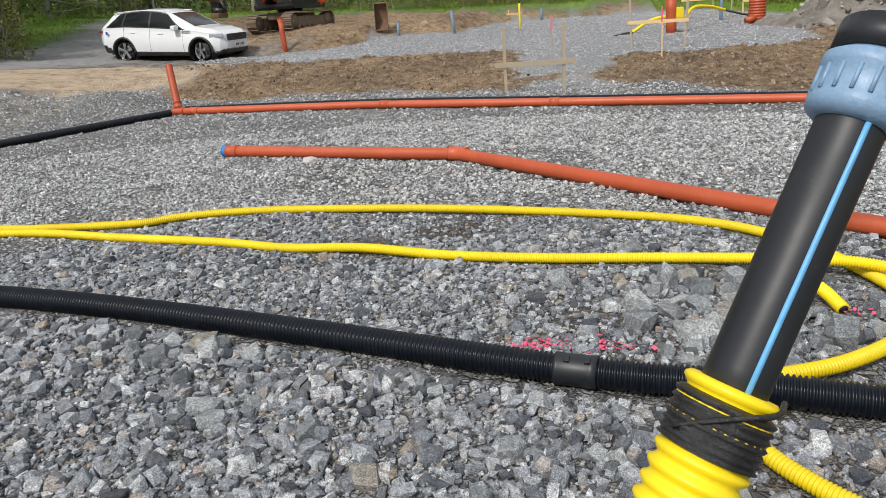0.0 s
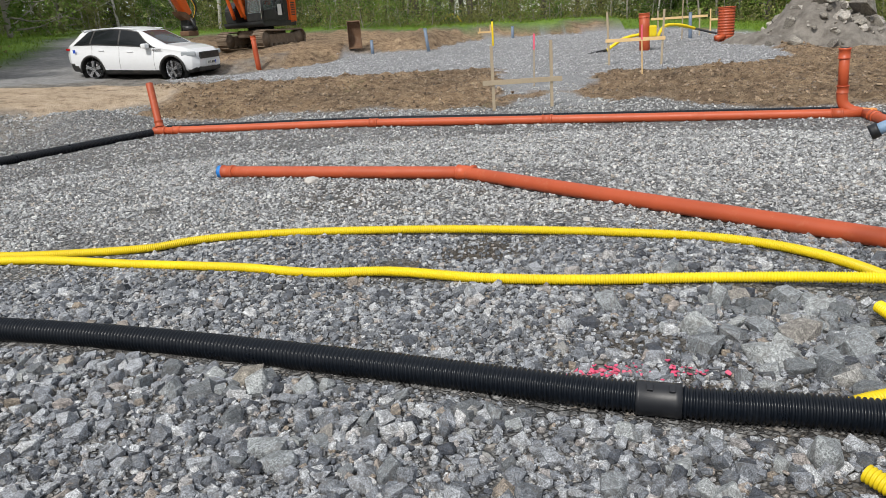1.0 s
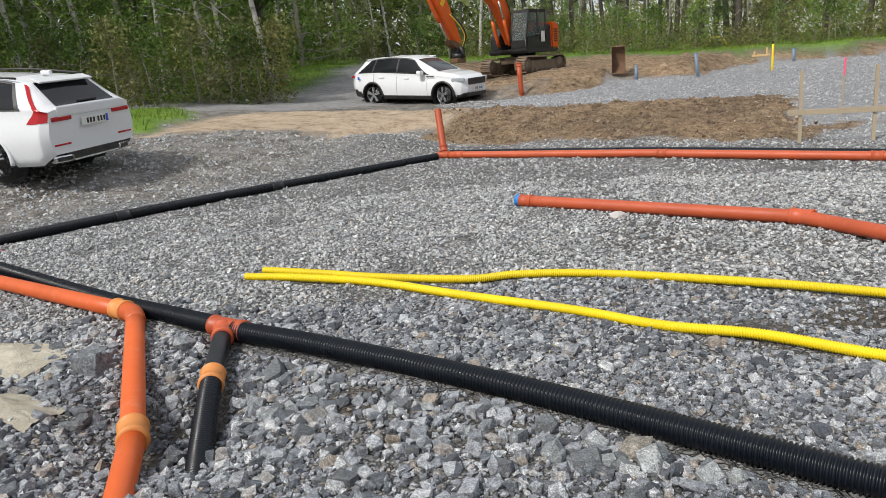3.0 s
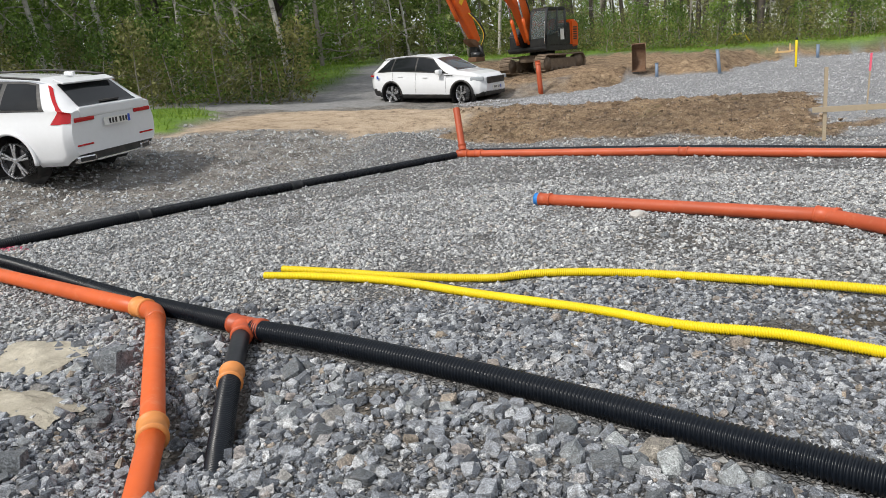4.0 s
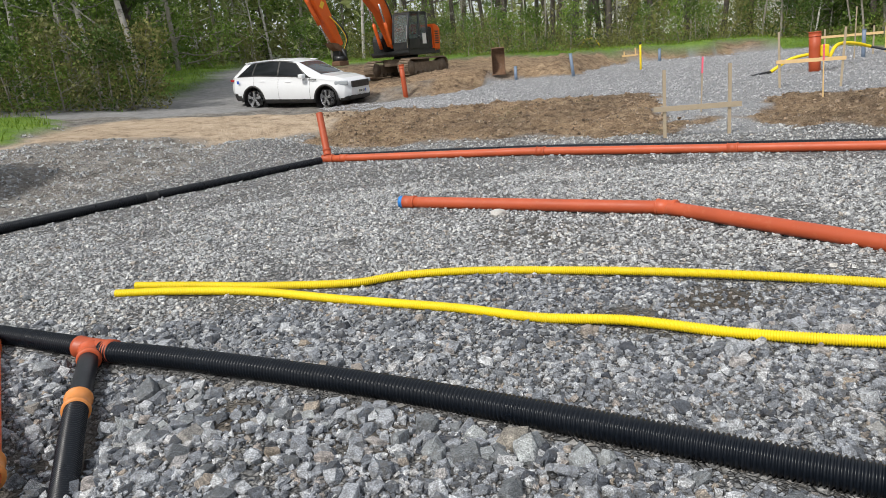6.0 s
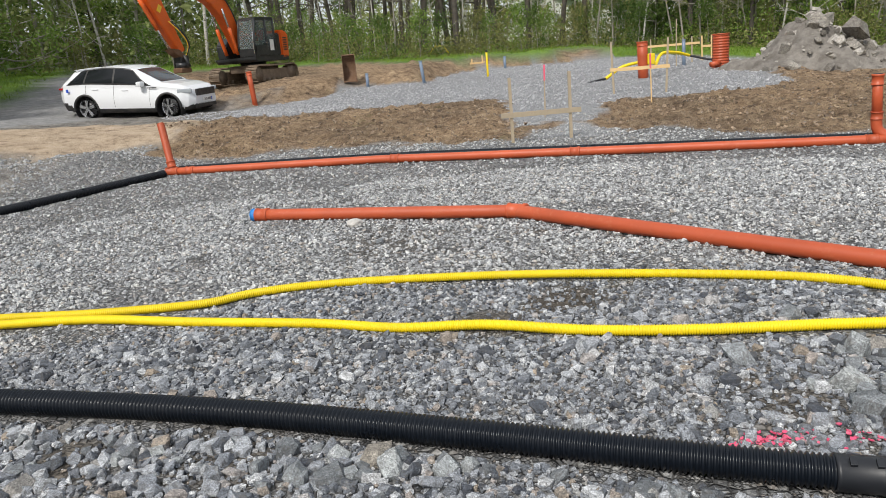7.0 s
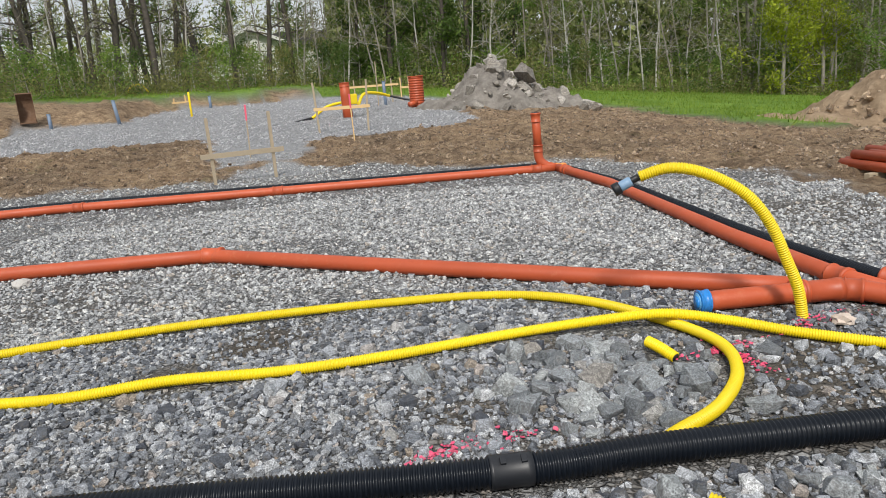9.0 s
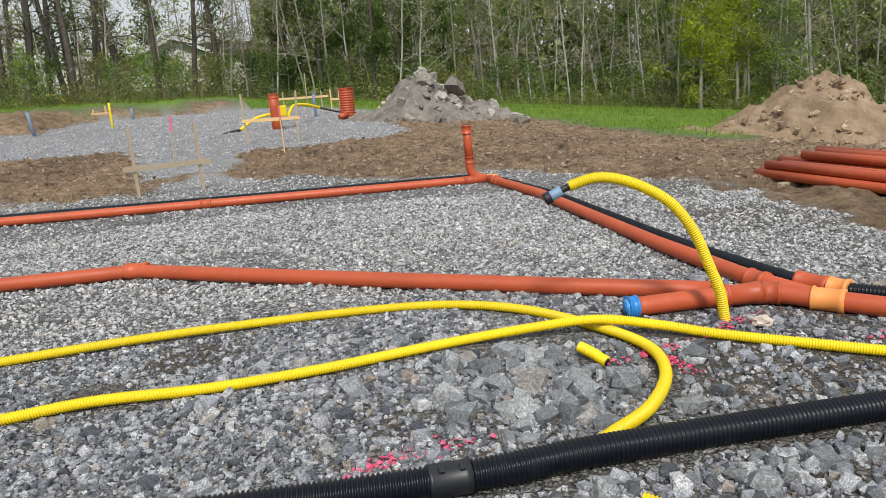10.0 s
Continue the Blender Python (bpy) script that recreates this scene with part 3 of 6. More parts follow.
v = ribbed([(-3.62, 3.63, 0.055), (-3.0, 3.52, 0.055), (-2.0, 3.28, 0.055), (-1.0, 2.97, 0.055), (0.18, 2.57, 0.056), (0.77, 2.43, 0.056), (1.74, 2.14, 0.055), (3.2, 1.68, 0.05)], 0.0565, 0.018, 0.0095)
tube_part("pipe_wall", *v, black_pipe, near_root, segments=26)
cuff("coupler", (0.195, 2.566, 0.056), (1, -0.28, 0), 0.15, 0.0585, black_smooth, near_root, "smooth black coupler", 0.0012)
for dx in (-0.035, 0.035):
    box_part("latch", (0.02, 0.03, 0.012), Matrix.Translation((0.195 + dx, 2.541 - dx * 0.28, 0.111)) @ Euler((0.4, 0, -0.27)).to_matrix().to_4x4(), black_smooth, near_root, bevel=0.002)

# the tee and the branch that dives into the hole
tee = empty("tee_fitting", (-3.71, 3.665, 0.055), "orange tee fitting on the black drain", "pipe fitting")
cuff("sleeve", (0.03, -0.008, 0), (1, -0.22, 0), 0.27, R + 0.002, orange_pipe, tee, "", 0.005)
cuff("outlet", (0.045, -0.085, -0.002), (0.3, -0.45, -0.05), 0.12, R + 0.002, orange_pipe, tee, "", 0.005)
branch_way = [(-3.68, 3.60, 0.05), (-3.36, 3.085, 0.0), (-3.09, 2.68, -0.05), (-2.945, 2.47, -0.075), (-2.86, 2.34, -0.11)]
branch = empty("drain_pipe", (0, 0, 0), "short black corrugated drain going down into gravel", "pipe")
v = ribbed(branch_way, 0.053, 0.015, 0.006)
cut = int(len(v[0]) * 0.37) // 5 * 5
tube_part("smooth_end", v[0][:cut:4], 0.05, black_smooth, branch, segments=20)
tube_part("pipe_wall", v[0][cut:], v[1][cut:], black_pipe, branch, segments=24)
cuff("collar", v[0][cut], v[0][cut + 4] - v[0][cut], 0.12, 0.058, orange_collar, branch, "pale orange collar")

# the western orange pipe with its elbow
pipe = empty("sewer_pipe", (0, 0, 0), "bright orange sewer pipe with an elbow and collars", "pipe")
tube_part("pipe_wall", straight([(-9.2, 4.93, 0.06), (-6.9, 4.36, 0.06), (-4.60, 3.80, 0.06)], 0.3), R, bright_orange, pipe, segments=24)
cuff("collar", (-4.64, 3.815, 0.06), (1, -0.28, 0), 0.12, R + 0.008, orange_collar, pipe, "pale orange collar")
tube_part("elbow", glide([(-4.58, 3.795, 0.06), (-4.50, 3.765, 0.06), (-4.42, 3.70, 0.06), (-4.36, 3.64, 0.055)], 0.02), R + 0.004, bright_orange, pipe, segments=24)
tube_part("pipe_wall", straight([(-4.39, 3.67, 0.057), (-3.36, 2.575, -0.01)], 0.2), R, bright_orange, pipe, segments=24)
cuff("collar", (-3.385, 2.605, -0.008), (0.94, -1.0, -0.06), 0.13, R + 0.008, orange_collar, pipe, "pale orange collar")
tube_part("pipe_wall", straight([(-3.37, 2.59, -0.01), (-3.12, 2.25, -0.05), (-2.88, 1.92, -0.09)], 0.2), R, bright_orange, pipe, segments=24)


# yellow conduits
def conduit(points, label, radius=0.0285, pitch=0.0125, segments=14):
    """A corrugated hose, with a black disc at each end for its shaded inside."""
    v = ribbed(points, radius, pitch, 0.005)
    root = empty("conduit_hose", (0, 0, 0), label, "hose", "yellow conduits")
    tube_part("hose_wall", *v, yellow_hose, root, segments=segments)
    for a, b in ((v[0][0], v[0][4]), (v[0][-1], v[0][-5])):
        out = (a - b) / np.linalg.norm(a - b)
        tube_part("hose_end", np.array([a - out * 0.004, a + out * 0.0015]), radius - 0.008, black_smooth, root, "black disc for the hose's shaded inside", 14)
    return root


H = 0.027
conduit([(-4.32, 4.68, H), (-3.9, 4.71, H), (-3.25, 4.67, H), (-2.57, 4.49, H), (-1.84, 4.32, H), (-1.36, 4.16, H), (-0.89, 4.09, 0.035), (-0.39, 3.93, 0.03), (0.14, 3.84, H), (0.74, 3.78, 0.03), (1.25, 3.63, 0.06), (1.56, 3.47, 0.085), (1.80, 3.27, 0.06), (2.02, 3.02, 0.03), (2.4, 2.5, H), (2.9, 1.8, H)], "yellow corrugated conduit lying in a long curve")
conduit([(-4.28, 4.85, H), (-3.8, 4.83, H), (-3.3, 4.79, H), (-2.65, 4.82, H), (-2.35, 4.96, H), (-1.98, 5.03, H), (-1.46, 5.02, H), (-0.57, 4.91, H), (0.39, 4.67, H), (1.04, 4.41, H), (1.41, 4.04, H), (1.58, 3.56, H), (1.60, 3.14, 0.035), (1.42, 2.82, 0.05), (1.12, 2.59, 0.06), (0.86, 2.515, 0.05), (0.76, 2.50, 0.035)], "yellow corrugated conduit bent back in a loop")
conduit([(1.285, 3.26, 0.06), (1.30, 3.19, 0.05), (1.32, 3.1, 0.025)], "short yellow conduit stub between broken rocks")
conduit([(0.66, 2.13, 0.05), (0.74, 2.0, 0.035), (0.86, 1.86, 0.03), (1.1, 1.66, 0.03)], "yellow conduit end lying on coarse stones")

# the tall loop with a sleeved water pipe at its end
loop = empty("conduit_loop", (2.23, 3.22, 0), "tall yellow conduit loop with grey coupling and black cap", "hose")
v = ribbed([(0.01, -0.005, -0.05), (-0.022, 0.012, 0.16), (-0.079, 0.042, 0.322), (-0.154, 0.082, 0.514), (-0.255, 0.136, 0.667), (-0.385, 0.206, 0.766), (-0.515, 0.275, 0.822), (-0.62, 0.33, 0.832), (-0.73, 0.39, 0.797)], 0.03, 0.0125, 0.005)
tube_part("hose_wall", *v, yellow_hose, loop, segments=16)
tube_part("water_pipe", straight([(-0.73, 0.395, 0.795), (-0.785, 0.422, 0.765)], 0.02), 0.019, black_smooth, loop, "black pipe end", 16)
tube_part("coupling", straight([(-0.765, 0.412, 0.776), (-0.825, 0.441, 0.742)], 0.02), 0.027, blue_grey, loop, "blue-grey coupling", 18)
tube_part("cap", straight([(-0.815, 0.436, 0.747), (-0.845, 0.451, 0.73)], 0.012), 0.034, black_smooth, loop, "black plastic cap", 18)
# ---- vehicles ----
car_paint = plain("white_car_paint", (0.72, 0.735, 0.75), 0.1, wear=(0.5, 0.47, 0.43), amount=0.1, scale=1.2, relief=0.0, grain=False)
car_trim = plain("black_car_trim", (0.02, 0.02, 0.021), 0.5, amount=0.25)
car_glass = plain("tinted_car_glass", (0.012, 0.014, 0.016), 0.04, amount=0.0, relief=0.0)
screen_glass = plain("windscreen_glass", (0.05, 0.06, 0.065), 0.03, amount=0.0, relief=0.0)
tyre_mat = plain("tyre_rubber", (0.018, 0.018, 0.018), 0.75, wear=(0.14, 0.12, 0.1), amount=0.45, scale=8)
rim_mat = plain("alloy", (0.55, 0.56, 0.58), 0.25, 0.8, amount=0.2)
rim_dark = plain("dark_alloy", (0.03, 0.03, 0.032), 0.35, 0.5, amount=0.2)
red_lamp = plain("red_lamp_glass", (0.42, 0.008, 0.012), 0.08, amount=0.0, relief=0.0)
lamp_glass = plain("headlamp_glass", (0.35, 0.38, 0.4), 0.06, amount=0.0, relief=0.0)
plate_mat = plain("number_plate", (0.75, 0.75, 0.72), 0.4, amount=0.15)
plate_blue = plain("plate_blue", (0.02, 0.08, 0.5), 0.4, amount=0.1)
for m in (car_glass, screen_glass):
    m.node_tree.nodes["Principled BSDF"].inputs["Specular IOR Level"].default_value = 0.28
chrome = plain("bright_trim", (0.7, 0.71, 0.72), 0.15, 0.9, amount=0.1, relief=0.0)


def curve_at(table, x):
    xs, ys = zip(*table)
    return np.interp(x, xs, ys)


def car_shell(spec):
    """Half rings along the car: sill, flank, window line, roof. Returns stations, points and row marks."""
    xs = np.unique(np.concatenate([np.arange(spec["tail"], spec["nose"] + 0.001, 0.02), [spec["tail"], spec["nose"]]]))
    rings = []
    for x in xs:
        zb, belt, top = curve_at(spec["sill"], x), curve_at(spec["belt"], x), curve_at(spec["top"], x)
        w, wt = curve_at(spec["wide"], x), curve_at(spec["roof_wide"], x)
        ring = []
        for k in range(13):
            f = k / 12
            z = zb + (belt - zb) * f
            ring.append((x, w * (0.955 + 0.06 * math.sin(math.pi * min(1, f * 1.08)) - 0.022 * f * f - 0.05 * (f < 0.04)), z))
        for k in range(1, 8):
            f = k / 7
            bulge = 0.012 * math.sin(math.pi * f)
            side = w * 0.965
            ring.append((x, side + (wt - side) * f + bulge, belt + (top - belt) * (f ** 0.9) * 0.93))
        y1, z1 = ring[-1][1], ring[-1][2]
        for k in range(1, 8):
            f = k / 7
            ring.append((x, y1 * (1 - f), z1 + (top - z1) * math.sin(f * math.pi / 2) ** 0.8))
        rings.append(ring)
    return xs, np.array(rings)


def shell_faces(xs, rings, want, lift=0.0):
    """Both halves of the shell, as vertices and faces, for the cells that want(x, z, row) names."""
    n, m, _ = rings.shape
    nrm = np.cross(np.gradient(rings, axis=0), np.gradient(rings, axis=1))
    nrm /= np.linalg.norm(nrm, axis=2)[..., None] + 1e-9
    pts = rings - lift * nrm if lift else rings
    cells = [(i, j) for i in range(n - 1) for j in range(m - 1) if want((xs[i] + xs[i + 1]) / 2, rings[i:i + 2, j:j + 2, 2].mean(), j)]
    verts, faces, index = [], [], {}

    def vid(i, j, s):
        key = (i, j, s if j < m - 1 else 1)
        if key not in index:
            index[key] = len(verts)
            p = pts[i, j]
            verts.append((p[0], p[1] * s, p[2]))
        return index[key]

    for i, j in cells:
        q = [(i, j), (i + 1, j), (i + 1, j + 1), (i, j + 1)]
        faces.append([vid(a, b, 1) for a, b in q][::-1])
        faces.append([vid(a, b, -1) for a, b in q])
    return verts, faces


def trimmed(v, faces):
    """The faces with only the vertices that they use."""
    used = sorted({i for q in faces for i in q})
    at = {i: k for k, i in enumerate(used)}
    return [v[i] for i in used], [[at[i] for i in q] for q in faces]


def on_shell(xs, rings, x, row):
    """The point of the shell at a station and a row, both between the grid's own."""
    j = min(int(row), rings.shape[1] - 2)
    f = row - j
    ring = np.stack([np.stack([np.interp(x, xs, rings[:, k, c]) for c in range(3)]) for k in (j, j + 1)])
    return ring[0] * (1 - f) + ring[1] * f


def on_side(xs, rings, x, z):
    """Half width of the shell at a station and a height."""
    i = int(np.argmin(abs(xs - x)))
    return float(np.interp(z, rings[i, :20, 2], rings[i, :20, 1]))


def end_cap(rings, at):
    r = rings[at]
    v = [(p[0], p[1], p[2]) for p in r] + [(p[0], -p[1], p[2]) for p in r[-2::-1]]
    return v, [tuple(range(len(v)))]


def wheel(parent, x, y, r, width, spokes, dark, turn=0.0):
    """A wheel of its own: tyre, rim, spokes."""
    m = Matrix.Translation((x, y, r)) @ Matrix.Rotation(turn, 4, "Z")
    root = empty("wheel", m)
    root.parent = parent
    side = 1 if y > 0 else -1
    prof = [(-0.5, 0.70), (-0.5, 0.93), (-0.42, 0.985), (-0.3, 1.0), (0.3, 1.0), (0.42, 0.985), (0.5, 0.93), (0.5, 0.70)]
    v, f = tube([(0, a * width, 0) for a, _ in prof], [b * r for _, b in prof], 36, False)
    add("tyre", mesh_of("tyre", v, f), tyre_mat, root)
    v, f = tube([(0, side * a * width, 0) for a in (-0.3, 0.28, 0.4, 0.44)], [0.68 * r, 0.68 * r, 0.7 * r, 0.715 * r], 36, False)
    add("rim", mesh_of("rim", v, f), rim_mat, root)
    v, f = tube([(0, side * 0.1 * width, 0), (0, side * 0.14 * width, 0)], [0.67 * r, 0.67 * r], 30)
    add("brake_disc", mesh_of("brake_disc", v, f), rim_dark, root)
    bm = bmesh.new()
    for k in range(spokes):
        a = 2 * math.pi * k / spokes
        for d in ((-0.09, 0.09) if not dark else (-0.13, 0.13)):
            mm = Matrix.Rotation(a + d, 4, "Y") @ Matrix.Translation((0, side * 0.34 * width, 0.36 * r))
            box(bm, ((0.085 if dark else 0.15) * r, 0.1 * width, 0.64 * r), mm, 0.006)
    box(bm, (0.22 * r, 0.12 * width, 0.22 * r), Matrix.Translation((0, side * 0.36 * width, 0)), 0.02)
    part("spokes", bm, rim_mat, root)
    if dark:
        bm = bmesh.new()
        for k in range(spokes):
            mm = Matrix.Rotation(2 * math.pi * k / spokes, 4, "Y") @ Matrix.Translation((0, side * 0.3 * width, 0.4 * r))
            box(bm, (0.2 * r, 0.08 * width, 0.5 * r), mm, 0.006)
        part("spoke_inlay", bm, rim_dark, root)
    return root


def arch(parent, x, y, r, side, trim):
    """A rounded lip over the wheel and a dark well behind it."""
    a = np.linspace(-0.1, math.pi + 0.1, 26)
    line = np.stack([x + np.cos(a) * r, np.full(26, y), r * 0.86 + np.sin(a) * r], 1)
    tube_part("wheel_arch", line, 0.034 if trim is car_trim else 0.03, trim, parent, segments=8)
    v, f = tube([(x, y - side * 0.005, r * 0.86), (x, y - side * 0.26, r * 0.86)], [r, r * 0.99], 30, False)
    v2, f2 = tube([(x, y - side * 0.25, r * 0.86), (x, y - side * 0.26, r * 0.86)], [r, r], 30)
    v, f = np.vstack([v, v2]), f + [tuple(i + len(v) for i in q) for q in f2]
    keep = [q for q in f if np.mean([v[i][2] for i in q]) > 0.12]
    add("wheel_well", mesh_of("wheel_well", v, keep), car_trim, parent)


def build_car(spec, m, label):
    root = empty("car", m, label, "car", "parked cars")
    xs, rings = car_shell(spec)
    r_arch = spec["wheel_r"] + 0.045

    def in_arch(x, z):
        return any((x - ax) ** 2 + (z - r_arch * 0.86) ** 2 < r_arch ** 2 for ax in spec["axles"])

    def screen(x, j):
        if j >= 20 and spec["screen"][0] <= x <= spec["screen"][1]:
            return 1
        if j >= 20 and spec["rear"][0] <= x <= spec["rear"][1]:
            return 2
        return 0

    def is_trim(x, z, j):
        return j <= 12 and z < curve_at(spec["trim"], x)

    body = shell_faces(xs, rings, lambda x, z, j: not (j <= 12 and in_arch(x, z)) and not is_trim(x, z, j))
    v, f = list(body[0]), list(body[1])
    for at in (0, -1):
        cv, cf = end_cap(rings, at)
        f += [[i + len(v) for i in (q if at else q[::-1])] for q in cf]
        v += cv
    shell = add("body", mesh_of("body", v, f), car_paint, root)
    v, f = shell_faces(xs, rings, lambda x, z, j: is_trim(x, z, j) and not in_arch(x, z))
    for s in (1, -1):
        keep = [q for q in f if v[q[0]][1] * s > 0]
        if keep:
            add("lower_cladding", mesh_of("lower_cladding", *trimmed(v, keep)), car_trim, root, "black plastic cladding")
    panes = [(*spec["band"], "window_surround", 0.03, 0.93, 0.004, car_trim, "black window surround")]
    panes += [(*p, "side_window", 0.1, 0.8, 0.009, car_glass, "dark tinted side window") for p in spec["panes"]]
    for a0, a1, b0, b1, pane_name, low, tall, proud, pane_mat, pane_label in panes:
        for s in (1, -1):
            gv_, gf_ = [], []
            for r_ in range(8):
                f_ = low + tall * r_ / 7
                for c_ in range(14):
                    x_ = (a0 + (b0 - a0) * f_) + ((a1 + (b1 - a1) * f_) - (a0 + (b0 - a0) * f_)) * c_ / 13
                    q_ = on_shell(xs, rings, x_, 12 + 7 * f_)
                    gv_.append((q_[0], s * (q_[1] + proud), q_[2] + 0.002))
            for r_ in range(7):
                gf_ += [(r_ * 14 + c_, r_ * 14 + c_ + 1, r_ * 14 + c_ + 15, r_ * 14 + c_ + 14)[::s] for c_ in range(13)]
            add(pane_name, mesh_of(pane_name, gv_, gf_), pane_mat, root, pane_label)
    for k, (name, mt) in enumerate((("windscreen", screen_glass), ("rear_window", car_glass))):
        v, f = shell_faces(xs, rings, lambda x, z, j: screen(x, j) == k + 1, 0.006)
        if f:
            add(name, mesh_of(name, v, f), mt, root)
    for ax in spec["axles"]:
        for s in (1, -1):
            w = float(curve_at(spec["wide"], ax))
            arch(root, ax, s * (w * 0.992), r_arch, s, spec["lip"])
            turn = spec["steer"] if ax == max(spec["axles"]) else 0
            wheel(root, ax, s * (w - 0.125), spec["wheel_r"], 0.235, spec["spokes"], spec["dark_rims"], turn)
    # floor pan
    box_part("floor_pan", (spec["nose"] - spec["tail"] - 0.5, 1.3, 0.12), Matrix.Translation(((spec["nose"] + spec["tail"]) / 2, 0, 0.3)), car_trim, root)
    # door gaps, handles, mirrors
    for x in spec["doors"]:
        for s in (1, -1):
            zs = np.linspace(float(curve_at(spec["trim"], x)) + 0.02, float(curve_at(spec["belt"], x)), 8)
            i = int(np.argmin(abs(xs - x)))
            ys = np.interp(zs, rings[i, :13, 2], rings[i, :13, 1])
            tube_part("door_gap", np.stack([np.full(8, x), s * (ys + 0.0005), zs], 1), 0.005, car_trim, root, segments=5)
    for x in spec["handles"]:
        for s in (1, -1):
            z = float(curve_at(spec["belt"], x)) - 0.13
            i = int(np.argmin(abs(xs - x)))
            y = np.interp(z, rings[i, :13, 2], rings[i, :13, 1])
            box_part("door_handle", (0.19, 0.03, 0.03), Matrix.Translation((x, s * (y + 0.012), z)), car_paint, root, bevel=0.009)
    for s in (1, -1):
        x = spec["mirror"]
        z = float(curve_at(spec["belt"], x)) + 0.06
        w = float(curve_at(spec["wide"], x))
        mir = box_part("door_mirror", (0.17, 0.22, 0.15), Matrix.Translation((x, s * (w + 0.06), z)), car_paint, root, bevel=0.05)
        box_part("mirror_glass", (0.01, 0.17, 0.11), Matrix.Translation((x - 0.088, s * (w + 0.06), z)), car_glass, mir, bevel=0.004)
    return root


def plate(parent, x, z, facing):
    p = box_part("number_plate", (0.015, 0.52, 0.11), Matrix.Translation((x, 0, z)), plate_mat, parent, "white plate with dark bars", 0.004)
    box_part("plate_band", (0.004, 0.045, 0.1), Matrix.Translation((x + facing * 0.009, -facing * -0.235, z)), plate_blue, p, bevel=0.001)
    for k in range(6):
        y = (-0.15, -0.09, -0.03, 0.06, 0.12, 0.18)[k]
        box_part("plate_bar", (0.004, 0.036, 0.07), Matrix.Translation((x + facing * 0.009, facing * y, z)), car_trim, p, bevel=0.001)


SUV = dict(tail=-2.30, nose=2.15, wheel_r=0.365, axles=(-1.33, 1.44), steer=-0.35, spokes=5, dark_rims=False, lip=car_trim,
           sill=[(-2.3, 0.48), (-2.1, 0.30), (-1.0, 0.22), (1.0, 0.22), (1.98, 0.26), (2.15, 0.40)],
           belt=[(-2.3, 0.98), (-2.15, 1.04), (-1.2, 1.06), (0.6, 0.99), (1.0, 0.97), (1.9, 0.86), (2.06, 0.76), (2.15, 0.62)],
           top=[(-2.3, 1.0), (-2.24, 1.1), (-1.86, 1.42), (-1.4, 1.53), (-0.7, 1.59), (-0.1, 1.575), (0.3, 1.49), (1.15, 1.07), (1.6, 1.02), (1.9, 0.94), (2.06, 0.84), (2.15, 0.66)],
           wide=[(-2.3, 0.72), (-2.1, 0.87), (-1.5, 0.93), (1.6, 0.93), (1.85, 0.87), (2.03, 0.76), (2.15, 0.56)],
           roof_wide=[(-2.3, 0.60), (-1.9, 0.58), (-0.5, 0.64), (0.3, 0.64), (1.05, 0.70), (1.9, 0.66), (2.15, 0.45)],
           trim=[(-2.3, 0.55), (-1.9, 0.50), (-1.75, 0.36), (1.75, 0.34), (1.9, 0.33), (2.15, 0.42)],
           panes=[(-1.92, -1.36, -1.48, -1.3), (-1.30, -0.36, -1.24, -0.36), (-0.30, 0.88, -0.30, 0.2)], band=(-2.0, 0.97, -1.5, 0.24), screen=(0.34, 1.12), rear=(-2.2, -1.9),
           doors=(-1.28, -0.33, 0.86), handles=(-0.95, 0.05), mirror=0.66)
WAGON = dict(tail=-2.38, nose=2.38, wheel_r=0.34, axles=(-1.42, 1.45), steer=0.0, spokes=5, dark_rims=True, lip=car_paint,
             sill=[(-2.38, 0.42), (-2.2, 0.28), (-1.0, 0.2), (1.2, 0.2), (2.2, 0.24), (2.38, 0.36)],
             belt=[(-2.38, 0.97), (-2.2, 0.99), (-1.0, 0.955), (0.8, 0.91), (1.6, 0.82), (2.2, 0.70), (2.38, 0.58)],
             top=[(-2.38, 1.0), (-2.28, 1.06), (-1.95, 1.34), (-1.6, 1.405), (-0.5, 1.43), (0.1, 1.40), (0.35, 1.36), (1.15, 0.99), (1.7, 0.92), (2.2, 0.80), (2.38, 0.66)],
             wide=[(-2.38, 0.82), (-2.28, 0.89), (-1.6, 0.925), (1.5, 0.92), (2.1, 0.86), (2.38, 0.66)],
             roof_wide=[(-2.38, 0.68), (-1.95, 0.57), (-0.5, 0.60), (0.4, 0.60), (1.15, 0.68), (2.38, 0.5)],
             trim=[(-2.38, 0.0), (2.38, 0.0)],
             panes=[(-1.95, -1.32, -1.72, -1.28), (-1.25, -0.42, -1.2, -0.42), (-0.36, 0.85, -0.36, 0.22)], band=(-2.02, 0.93, -1.76, 0.27), screen=(0.38, 1.12), rear=(-2.32, -1.95),
             doors=(-1.22, -0.39, 0.9), handles=(-1.0, -0.1), mirror=0.7)


